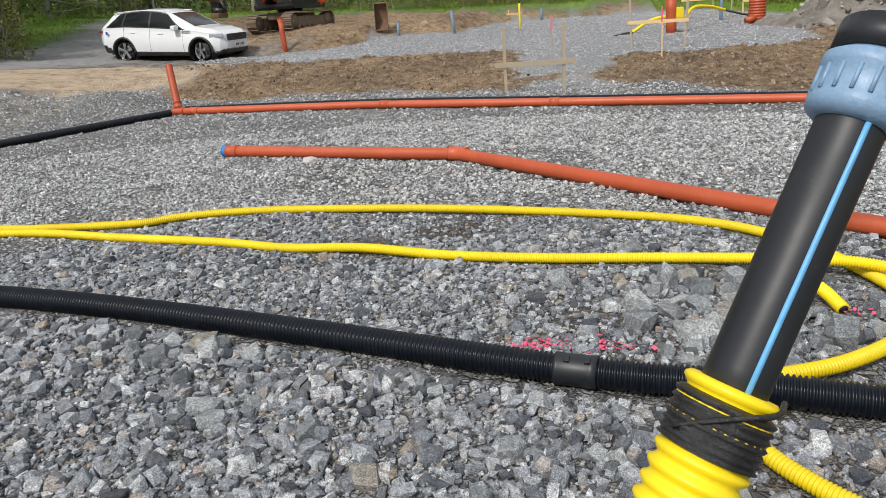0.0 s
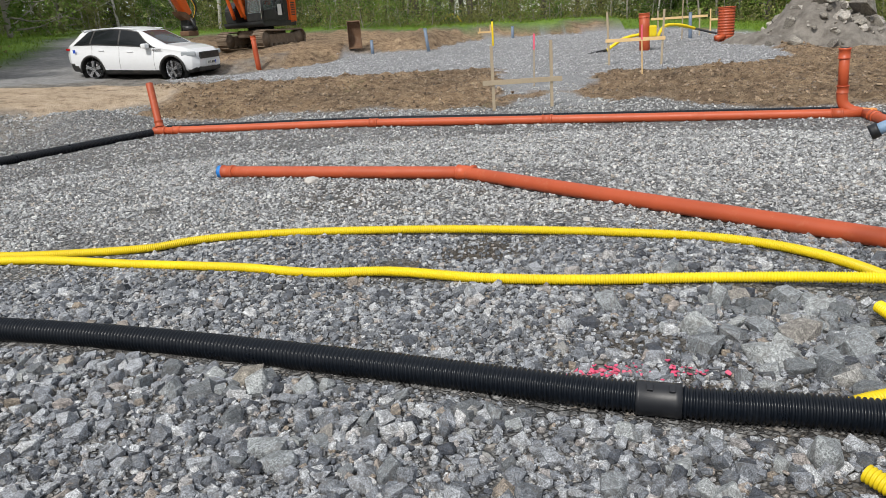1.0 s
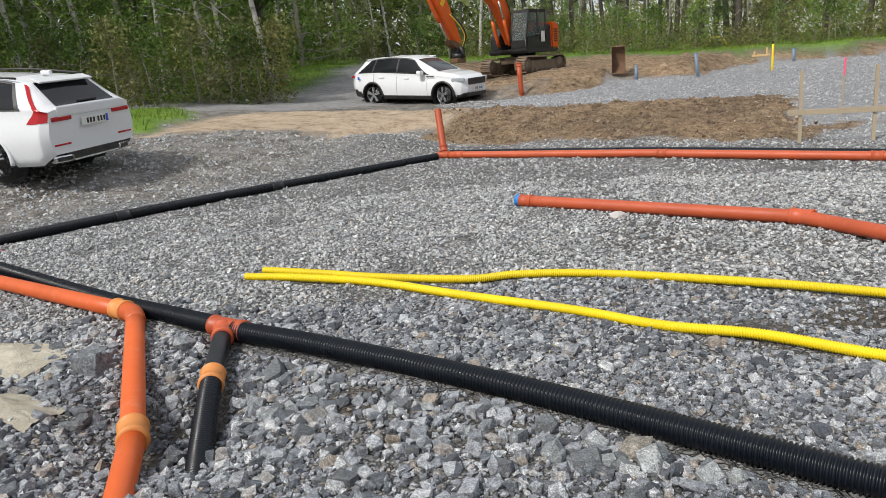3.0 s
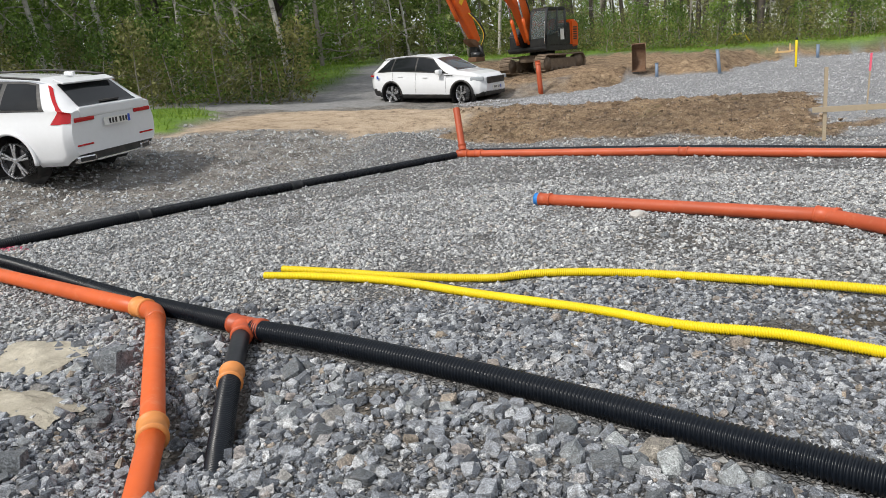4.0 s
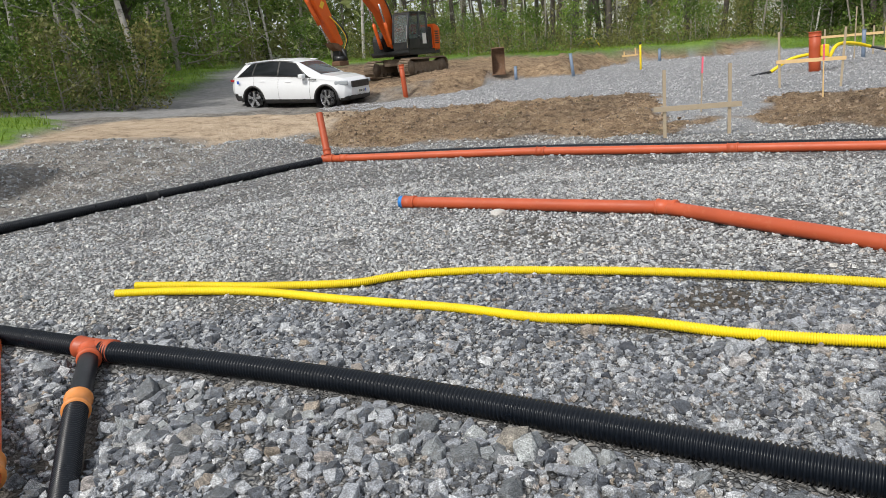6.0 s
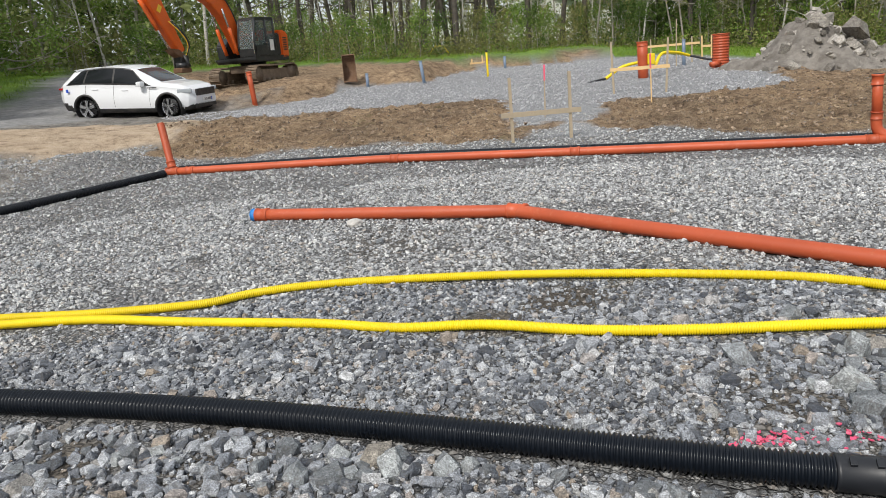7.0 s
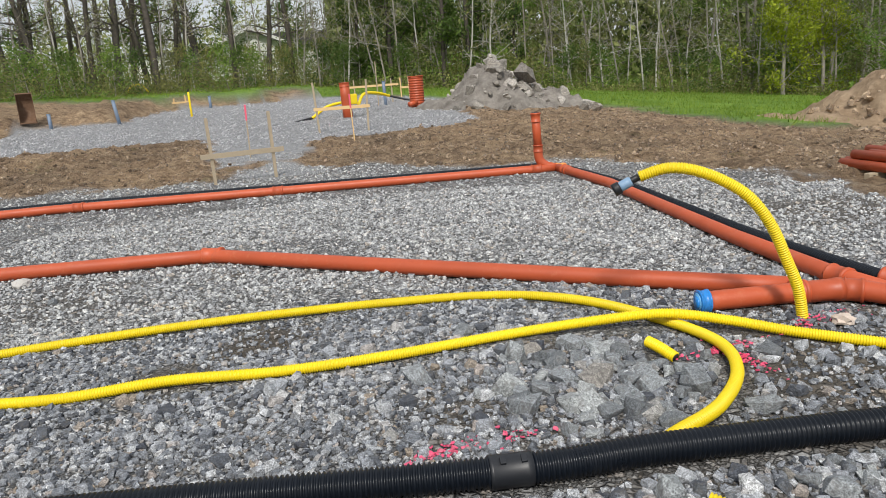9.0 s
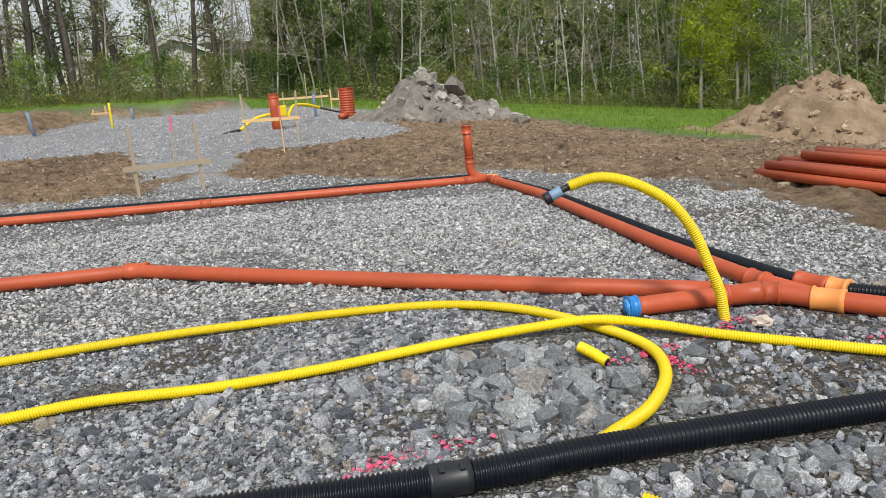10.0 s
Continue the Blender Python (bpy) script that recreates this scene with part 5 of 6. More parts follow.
def stand_pipe(x, y, high, r, lean, label):
    p = empty("riser_pipe", (x, y, lie(x, y)), label, "pipe", "riser pipes")
    tube_part("pipe_wall", straight([(0, 0, -0.1), (lean[0], lean[1], high)], 0.3), r, orange_pipe, p, segments=20)
    cuff("end_socket", (lean[0], lean[1], high), (lean[0], lean[1], high), 0.12, r + 0.006, orange_pipe, p)
    return p


stand_pipe(-7.25, 23.45, 1.0, 0.08, (-0.06, 0.0), "upright orange riser pipe in far gravel")
tall = stand_pipe(4.3, 20.97, 0.92, 0.14, (-0.03, 0.0), "thick orange riser pipe with a yellow hose tied on")
box_part("hose_clip", (0.2, 0.12, 0.3), Matrix.Translation((0.18, -0.12, 0.5)), yellow_hose, tall, "yellow clip", 0.04)
v = ribbed([(0, 0, -0.1), (0, 0, 0.98)], 0.25, 0.08, 0.022, False)
drum = empty("inspection_chamber", (7.2, 23.15, lie(7.2, 23.15)), "red corrugated inspection chamber standing upright", "chamber")
tube_part("chamber_wall", *v, orange_pipe, drum, segments=24)
tube_part("chamber_lid", [(0, 0, 0.97), (0, 0, 1.0)], 0.26, orange_pipe, drum, segments=24)
tube_part("inlet", [(-0.1, -0.2, 0.15), (-0.4, -0.34, 0.12)], 0.08, orange_pipe, drum)
for pts, label in (([(3.3, 21.2, 0.35), (3.8, 21.4, 0.62), (4.25, 21.25, 0.72), (4.5, 21.1, 0.75)], "yellow conduit arching to the stand pipe"), ([(4.6, 20.9, 0.6), (5.1, 22.0, 0.88), (5.8, 23.0, 0.86), (6.4, 23.6, 0.72)], "yellow conduit arching over far gravel")):
    v = ribbed(pts, 0.045, 0.03, 0.006)
    tagged(tube_part("conduit_hose", *v, yellow_hose, segments=10), label, "hose", "yellow conduits")
for pts in ([(3.3, 21.2, 0.35), (3.0, 21.0, 0.32), (2.75, 20.8, 0.29)], [(6.4, 23.6, 0.72), (7.0, 23.4, 0.55), (7.9, 23.0, 0.4)]):
    tagged(tube_part("water_pipe", glide(pts, 0.1), 0.035, black_smooth, segments=10), "black plastic water pipe end on far gravel", "pipe")
v = ribbed([(-2.3, 47, lie(-2.3, 47)), (-2.0, 47, lie(-2, 47) + 0.45), (-1.5, 47, lie(-1.5, 47) + 0.5), (-1.1, 47, lie(-1.1, 47) + 0.1)], 0.06, 0.05, 0.01)
tagged(tube_part("conduit_hose", *v, yellow_hose, segments=8), "yellow conduit arch in far earth", "hose", "yellow conduits")

# ---- spoil heaps ----
heap_rock = stone_material("heap_rock", [(0.0, (0.16, 0.145, 0.125)), (0.5, (0.3, 0.28, 0.245)), (1.0, (0.44, 0.41, 0.37))], False, 0.8, 0.06)


def earth(name, dark, light, scale):
    n = Nodes(name)
    c = n.ramp(n.noise(scale, 8, 0.75), [(0.3, dark), (0.7, light)])
    c = n.mix(1.0, c, n.ramp(n.noise(scale * 0.2, 4), [(0.3, (0.8,) * 3), (0.7, (1.15,) * 3)]), "MULTIPLY")
    n.bump(n.noise(scale * 3, 8, 0.8), 1.0, 0.2 / scale)
    return n.done(c, 0.95, 0.0, 0.2)


def heap(name, label, x, y, peaks, reach, material, seed, rough):
    """A mound from a few peaks (dx, dy, height, radius)."""
    n = 90
    u = np.linspace(-reach, reach, n)
    U, W = np.meshgrid(u, u)
    h = np.full(U.shape, -0.35)
    for dx, dy, hh, rr in peaks:
        d = np.hypot(U - dx, W - dy) / rr
        h = np.maximum(h, hh * (1.08 - d) - 0.05)
    h = h + rough * (value_noise(U, W, 1.3, seed) + 0.6 * value_noise(U, W, 3.3, seed + 1) + 0.35 * value_noise(U, W, 7.0, seed + 2))
    gz = ground_height(x + U, y + W)
    v = np.stack([x + U.ravel(), y + W.ravel(), (gz + np.maximum(h, -0.3)).ravel()], 1) - (x, y, 0)
    i = np.arange(n * n).reshape(n, n)
    f = np.stack([i[:-1, :-1], i[:-1, 1:], i[1:, 1:], i[1:, :-1]], -1).reshape(-1, 4)
    root = empty(name, (x, y, 0), label, "heap")
    me = quads("heap_body", v, f)
    me.polygons.foreach_set("use_smooth", np.ones(len(f), bool))
    add("heap_body", me, material, root)
    return root, lambda dx, dy: float(np.interp(0, [0], [0])) + float(ground_height(x + dx, y + dy)) + float(max((hh * (1.08 - math.hypot(dx - ax, dy - ay) / rr) - 0.05) for ax, ay, hh, rr in peaks))


def hull_rock(squash):
    bm = bmesh.new()
    for _ in range(16):
        q = Vector(rng0.normal(size=3)).normalized() * rng0.uniform(0.75, 1)
        bm.verts.new((q.x, q.y, q.z * squash))
    hull = bmesh.ops.convex_hull(bm, input=bm.verts)
    bmesh.ops.delete(bm, geom=[q for q in hull["geom_interior"] if isinstance(q, bmesh.types.BMVert)], context="VERTS")
    me = bpy.data.meshes.new("boulder")
    bm.to_mesh(me)
    bm.free()
    return me


grey_earth = earth("grey_spoil", (0.13, 0.115, 0.1), (0.36, 0.335, 0.3), 3.0)
brown_earth = earth("brown_spoil", (0.23, 0.16, 0.1), (0.46, 0.345, 0.23), 3.0)
spoil, top_of = heap("spoil_heap", "heap of grey rock and clay spoil", 9.75, 21.9, [(-0.35, 0.0, 1.5, 1.7), (0.6, 0.2, 1.0, 1.6), (1.7, -0.3, 0.65, 1.5), (-1.4, 0.0, 0.55, 1.2)], 3.4, grey_earth, 41, 0.2)
forms = [hull_rock(0.6) for _ in range(8)]
for me in forms:
    me.materials.append(heap_rock)
for k in range(210):
    dx, dy = rng0.normal(0.2, 1.15), rng0.normal(-0.45, 0.7)
    hgt = top_of(dx, dy)
    gz = float(ground_height(9.75 + dx, 21.9 + dy))
    s = 0.04 + 0.3 * rng0.uniform(0, 1) ** 3.5
    ob = add("boulder", forms[k % 8], None, spoil)
    ob.matrix_basis = Matrix.LocRotScale((dx, dy, max(hgt, gz) + 0.1 * s), Euler(rng0.uniform(-0.9, 0.9, 3)), Vector(rng0.uniform(0.7, 1.3, 3)) * s)
for dx, dy, z_, s in ((-0.5, -0.35, 1.45, 0.42), (0.45, -0.6, 1.15, 0.55), (-0.2, -0.8, 0.8, 0.4)):
    ob = add("boulder", forms[2], None, spoil, "large pale rock slab")
    ob.matrix_basis = Matrix.LocRotScale((dx, dy, z_), Euler((0.5, 0.6, dx)), (s * 1.2, s * 0.7, s))
mound, top_of = heap("earth_mound", "tall mound of brown earth with stones", 15.6, 12.3, [(0.0, 0.0, 1.72, 2.25), (1.6, -1.4, 1.2, 2.4), (-1.5, 0.6, 0.5, 1.5)], 5.0, brown_earth, 51, 0.2)
brown_rock = stone_material("brown_rock", [(0.0, (0.22, 0.155, 0.1)), (1.0, (0.42, 0.32, 0.22))], False, 0.7, 0.06)
forms_b = [hull_rock(0.7) for _ in range(5)]
for me in forms_b:
    me.materials.append(brown_rock)
for k in range(295):
    dx, dy = rng0.normal(-0.5, 1.5), rng0.normal(-0.8, 1.3)
    s = 0.03 + 0.16 * rng0.uniform(0, 1) ** 3.5
    gz = float(ground_height(15.6 + dx, 12.3 + dy))
    ob = add("boulder", forms_b[k % 5], None, mound)
    ob.matrix_basis = Matrix.LocRotScale((dx, dy, max(top_of(dx, dy), gz)), Euler(rng0.uniform(-1, 1, 3)), Vector(rng0.uniform(0.7, 1.3, 3)) * s)

# ---- the stack of spare pipes ----
pile_a, pile_way = Vector((6.54, 6.61, 0)), Vector((-0.1, -1.0, 0)).normalized()
pile_side = Vector((pile_way.y, -pile_way.x, 0))
if pile_side.x < 0:
    pile_side = -pile_side
base_z = lie(6.9, 6.3)
for off, high, shift in ((0.0, 0.10, 0.0), (0.13, 0.10, -0.06), (0.27, 0.10, 0.05), (0.42, 0.10, 0.1), (0.57, 0.10, 0.0), (0.72, 0.10, 0.04), (0.87, 0.10, 0.1), (0.065, 0.2, 0.1), (0.2, 0.2, 0.2), (0.47, 0.2, -0.1), (0.62, 0.2, 0.0), (0.78, 0.2, 0.1), (0.42, 0.3, 0.3), (0.88, 0.3, 0.1), (0.7, 0.3, 0.25)):
    s = pile_a + pile_side * off + pile_way * shift + Vector((0, 0, base_z + high))
    p = empty("spare_pipe", s, "spare orange sewer pipe in a stack on earth", "pipe", "stacked spare pipes")
    tube_part("pipe_wall", straight([(0, 0, 0), tuple(pile_way * 6)], 1.0), 0.055, orange_pipe, p, segments=18)
    cuff("end_socket", tuple(pile_way * 5.9), tuple(pile_way), 0.15, 0.062, orange_pipe, p)
for d in (0.5, 3.0, 5.2):
    at = pile_a + pile_way * d + pile_side * 0.45
    b = empty("timber_bearer", (at.x, at.y, base_z), "rough timber bearer under the pipes", "timber")
    box_part("timber", (1.2, 0.08, 0.09), Matrix.Rotation(math.atan2(pile_side.y, pile_side.x), 4, "Z") @ Matrix.Translation((0, 0, 0.0)), raw_wood, b)

# ---- the house behind the trees ----
white_wall = plain("white_render", (0.72, 0.72, 0.7), 0.8, wear=(0.5, 0.48, 0.45), amount=0.3, scale=1)
roof_mat = plain("dark_roofing", (0.07, 0.065, 0.065), 0.8, amount=0.3, scale=2)
hx, hy = 8.4, 74.0
hz_ = lie(hx, hy) + 0.6
house = empty("house", Matrix.Translation((hx, hy, hz_)) @ Matrix.Rotation(radians(4), 4, "Z"), "white gabled house behind the trees", "house")
bm = bmesh.new()
slab(bm, [(-3.3, -1.0), (3.3, -1.0), (3.3, 2.7), (0, 4.1), (-3.3, 2.7)], 0, 9, 0)
part("wall", bm, white_wall, house)
for s in (1, -1):
    bm = bmesh.new()
    slab(bm, [(0, 4.15), (s * 3.9, 2.5), (s * 3.9, 2.72), (0, 4.38)], -0.6, 9.5, 0)
    part("roof", bm, roof_mat, house)
    bm = bmesh.new()
    slab(bm, [(0, 4.1), (s * 3.95, 2.42), (s * 3.95, 2.75), (0, 4.42)], -0.68, -0.6, 0)
    part("bargeboard", bm, white_wall, house)
box_part("wing_wall", (9, 5, 3.4), Matrix.Translation((7.8, 5, 0.9)), white_wall, house)
bm = bmesh.new()
slab(bm, [(3.3, 2.5), (12.6, 2.5), (12.6, 2.7), (11.5, 3.9), (3.3, 3.9)], 2.0, 8, 0)
part("roof", bm, roof_mat, house)
for px in (-1.8, 1.6):
    w = box_part("window", (1.2, 0.06, 1.1), Matrix.Translation((px, -0.02, 1.3)), white_wall, house)
    box_part("pane", (1.0, 0.03, 0.9), Matrix.Translation((px, -0.05, 1.3)), cab_glass, w)
shed = empty("shed", (-0.5, 76, lie(-0.5, 76) + 0.2), "small white outbuilding behind the trees", "shed")
box_part("wall", (4.5, 4, 3.0), Matrix.Translation((0, 0, 0.8)), white_wall, shed)
box_part("roof", (5.2, 4.6, 0.25), Matrix.Translation((0, 0, 2.4)), roof_mat, shed)

# ---- the sleeved water pipe that sticks up close to the path ----
near_pipe = empty("conduit_riser", (0.09, 0.65, 0.0), "yellow conduit with taped black water pipe and coupling", "hose")
base = np.array([0.09, 0.65, 0.0])
foot, way = np.array([0.104, 0.647, 1.023]), np.array([0.4284, 0.3108, 0.8484])
on = lambda d: foot + way * d - base
top_d, tape_d, join_d = 0.0649, 0.0419, 0.2330
v = ribbed([(-0.07, -0.12, -0.02), (-0.06, -0.08, 0.4), tuple(on(-0.22)), tuple(on(-0.1)), tuple(on(0.0)), tuple(on(top_d))], 0.0285, 0.011, 0.004)
tube_part("hose_wall", *v, yellow_hose, near_pipe, segments=28)
tube_part("water_pipe", np.array([on(d) for d in np.linspace(top_d - 0.02, join_d + 0.02, 8)]), 0.0195, black_smooth, near_pipe, "black pipe with a blue stripe", 28)
to_eye = np.array([0.12, -0.93, 0.35])
face = to_eye - way * (to_eye @ way)
face /= np.linalg.norm(face)
side = np.cross(way, face)
tube_part("stripe", np.array([on(d) + face * 0.0186 for d in np.linspace(top_d - 0.01, join_d + 0.01, 8)]), 0.0021, blue_stripe, near_pipe, "pale blue stripe", 8)
wrap = np.linspace(-0.021, 0.013, 24)
tube_part("tape_wrap", np.array([on(tape_d + d) for d in wrap]), 0.0292 + 0.0011 * np.sin(np.arange(24) * 1.9) - 0.004 * (abs(np.linspace(-1, 1, 24)) > 0.96), tape_mat, near_pipe, "crumpled black tape", 28)
ridge = [on(tape_d + 0.012 * k - 0.012 + 0.006 * math.sin(k)) + (face * math.cos(a) + side * math.sin(a)) * 0.0302 for k, a in enumerate(np.linspace(-1.2, 1.5, 4))]
tube_part("tape_fold", glide(ridge, 0.005), 0.0018, tape_mat, near_pipe, "folded tape edge", 6)
s = np.array([-0.004, 0.0, 0.006, 0.008, 0.024, 0.026, 0.033, 0.035, 0.04]) + join_d
r = np.array([0.021, 0.027, 0.0285, 0.0275, 0.0275, 0.029, 0.029, 0.026, 0.02])
coupling = tube_part("coupling", np.array([on(d) for d in s]), r, blue_grey, near_pipe, "blue-grey compression coupling", 32)
for k in range(18):
    a = 2 * math.pi * k / 18
    d0 = (math.cos(a) * face + math.sin(a) * side) * 0.0277
    tube_part("grip_rib", np.array([on(join_d + 0.009) + d0, on(join_d + 0.024) + d0]), 0.0014, blue_grey, coupling, segments=6)
tube_part("cap", np.array([on(join_d + 0.037), on(join_d + 0.055)]), 0.0275, black_smooth, near_pipe, "black plastic cap", 28)


# ---- marking paint, litter and pale washed sand ----
def splash(x, y, reach, count, label):
    """Paint sprayed over the stones: many thin flakes."""
    count *= 4
    px, py = x + rng0.normal(0, reach[0], count), y + rng0.normal(0, reach[1], count)
    pz = ground_height(px, py) + relief(px, py) + rng0.uniform(0.008, 0.02, count)
    V, F = [], []
    for k in range(count):
        n, rr, a0 = 6, rng0.uniform(0.003, 0.012), rng0.uniform(0, 6)
        tl = rng0.normal(0, 0.35, 2)
        b0 = len(V)
        ring = [(px[k] + rr * rng0.uniform(0.6, 1.2) * math.cos(a0 + i), py[k] + rr * rng0.uniform(0.6, 1.2) * math.sin(a0 + i)) for i in np.linspace(0, 2 * math.pi, n, endpoint=False)]
        V += [(q[0], q[1], pz[k] + tl[0] * (q[0] - px[k]) + tl[1] * (q[1] - py[k])) for q in ring] + [(q[0], q[1], pz[k] - 0.003) for q in ring]
        F += [tuple(b0 + i for i in range(n))] + [(b0 + i, b0 + n + i, b0 + n + (i + 1) % n, b0 + (i + 1) % n) for i in range(n)]
    ob = add("paint_mark", mesh_of("paint_mark", V, F, True), pink_paint)
    tagged(ob, label, "paint mark", "pink paint marks", "stuff")


splash(0.06, 2.87, (0.07, 0.025), 26, "pink marking paint sprayed on the stones")
splash(0.32, 2.83, (0.09, 0.03), 9, "pink marking paint sprayed on the stones")
splash(1.60, 3.10, (0.13, 0.02), 30, "pink paint cross sprayed on broken rock")
splash(1.60, 2.98, (0.02, 0.11), 26, "pink paint cross sprayed on broken rock")
splash(2.3, 3.15, (0.12, 0.04), 22, "pink marking paint sprayed on the gravel")
splash(2.75, 2.6, (0.12, 0.03), 18, "pink marking paint sprayed on the gravel")
splash(-7.86, 5.22, (0.12, 0.05), 30, "pink marking paint sprayed on the gravel")
splash(-2.15, 3.42, (0.02, 0.01), 3, "pink marking paint on one stone")
pale = earth("pale_washed_sand", (0.4, 0.36, 0.28), (0.66, 0.61, 0.5), 9.0)
for x, y, rx_, ry_ in ((-4.75, 3.1, 0.33, 0.22), (-4.25, 2.62, 0.34, 0.12)):
    n = 40
    U, W = np.meshgrid(np.linspace(-1, 1, n), np.linspace(-1, 1, n))
    d = np.hypot(U, W) + 0.35 * value_noise(U + x, W + y, 2.0, 61)
    h = 0.04 * np.clip(0.85 - d, -1, 1) + 0.006 * value_noise(U, W, 6, 62)
    X, Y = x + U * rx_, y + W * ry_
    zz = ground_height(X, Y) + relief(X, Y) + h + 0.026
    i = np.arange(n * n).reshape(n, n)
    me = quads("sand_patch", np.stack([X.ravel(), Y.ravel(), zz.ravel()], 1), np.stack([i[:-1, :-1], i[:-1, 1:], i[1:, 1:], i[1:, :-1]], -1).reshape(-1, 4))
    me.polygons.foreach_set("use_smooth", np.ones(len(me.polygons), bool))
    tagged(add("sand_patch", me, pale), "pale washed sand lying between stones", "sand", kind="stuff")
paper = plain("crumpled_paper", (0.62, 0.52, 0.44), 0.8)
bm = bmesh.new()
bmesh.ops.create_icosphere(bm, subdivisions=2, radius=0.06)
for q in bm.verts:
    q.co *= 0.6 + 0.7 * rng0.uniform(0, 1)
    q.co.z *= 0.5
litter = part("paper_scrap", bm, paper, None)
litter.location = (2.32, 3.05, 0.03)
tagged(litter, "crumpled pale scrap of packing on gravel", "litter")
bm = bmesh.new()
bmesh.ops.create_icosphere(bm, subdivisions=2, radius=0.075)
for q in bm.verts:
    q.co *= 0.75 + 0.35 * rng0.uniform(0, 1)
    q.co.z *= 0.6
white_stone = part("stone", bm, plain("white_quartz", (0.5, 0.48, 0.45), 0.8, amount=0.5, scale=14, relief=0.5), None)
white_stone.location = (-1.93, 6.78, 0.025)
tagged(white_stone, "pale whitish stone beside the orange pipe", "stone")
# ---- trees and shrubs ----
def bark(name, dark, light, patches):
    n = Nodes(name)
    c = n.ramp(n.noise(5, 6, 0.7), [(0.3, dark), (0.7, light)])
    if patches:
        stretch = n.t.nodes.new("ShaderNodeMapping")
        stretch.inputs["Scale"].default_value = (1.2, 1.2, 5)
        n.link(n.pos, stretch.inputs[0])
        c = n.mix(n.ramp(n.noise(2.2, 5, 0.7, stretch.outputs[0]), [(0.56, (0, 0, 0)), (0.62, (0.85,) * 3)]), c, (0.04, 0.035, 0.03))
    n.bump(n.noise(20, 5), 0.6, 0.02)
    return n.done(c, 0.85)


def leaf_material(name, low, high):
    n = Nodes(name)
    c = n.ramp(n.island(), [(0.0, low), (0.6, tuple((a + b) / 2 for a, b in zip(low, high))), (1.0, high)])
    c = n.mix(1.0, c, n.ramp(n.noise(0.35, 3), [(0.3, (0.7,) * 3), (0.7, (1.2,) * 3)]), "MULTIPLY")
    c = n.mix(1.0, c, n.ramp(n.own(), [(0.0, (0.75, 0.8, 0.8)), (1.0, (1.15, 1.1, 1.0))]), "MULTIPLY")
    m = n.done(c, 0.6, 0.0, 0.25)
    thin = n.t.nodes.new("ShaderNodeBsdfTranslucent")
    both = n.t.nodes.new("ShaderNodeMixShader")
    both.inputs[0].default_value = 0.35
    n.link(c, thin.inputs[0])
    n.link(n.bsdf.outputs[0], both.inputs[1])
    n.link(thin.outputs[0], both.inputs[2])
    n.link(both.outputs[0], n.t.nodes["Material Output"].inputs[0])
    return m


birch_bark = bark("birch_bark", (0.3, 0.28, 0.25), (0.52, 0.5, 0.46), True)
grey_bark = bark("grey_bark", (0.16, 0.145, 0.12), (0.34, 0.31, 0.27), False)
dark_bark = bark("dark_bark", (0.035, 0.03, 0.025), (0.1, 0.085, 0.07), False)
leaf_green = leaf_material("birch_leaf", (0.1, 0.18, 0.03), (0.28, 0.4, 0.09))
leaf_dark = leaf_material("dark_leaf", (0.05, 0.1, 0.022), (0.15, 0.23, 0.055))
leaf_olive = leaf_material("budding_leaf", (0.13, 0.14, 0.05), (0.31, 0.31, 0.12))
leaf_lime = leaf_material("lime_leaf", (0.2, 0.28, 0.015), (0.42, 0.48, 0.04))
leaf_far = leaf_material("far_leaf", (0.16, 0.19, 0.075), (0.38, 0.42, 0.17))
rng = np.random.RandomState(7)


def leaves(points, size, flat=0.3):
    """One small folded leaf spray (two triangles) at each point."""
    n = len(points)
    a = rng.normal(size=(n, 3))
    a /= np.linalg.norm(a, axis=1)[:, None]
    b = np.cross(a, rng.normal(size=(n, 3)))
    b /= np.linalg.norm(b, axis=1)[:, None] + 1e-9
    s = size * rng.uniform(0.55, 1.3, (n, 1))
    p = np.asarray(points)
    v = np.stack([p - a * s, p + b * s * 0.45, p + a * s, p - b * s * 0.45 + 0.2 * s * np.cross(a, b)], 1).reshape(-1, 3)
    f = np.arange(4 * n).reshape(n, 4)
    return v, f


def wander(start, way, length, bends, n, lift=0.0):
    p, out = np.array(start, float), [np.array(start, float)]
    d = np.array(way, float) / np.linalg.norm(way)
    for _ in range(n):
        d = d + rng.normal(0, bends, 3) + np.array([0, 0, lift])
        d /= np.linalg.norm(d)
        p = p + d * length / n
        out.append(p.copy())
    return np.array(out)


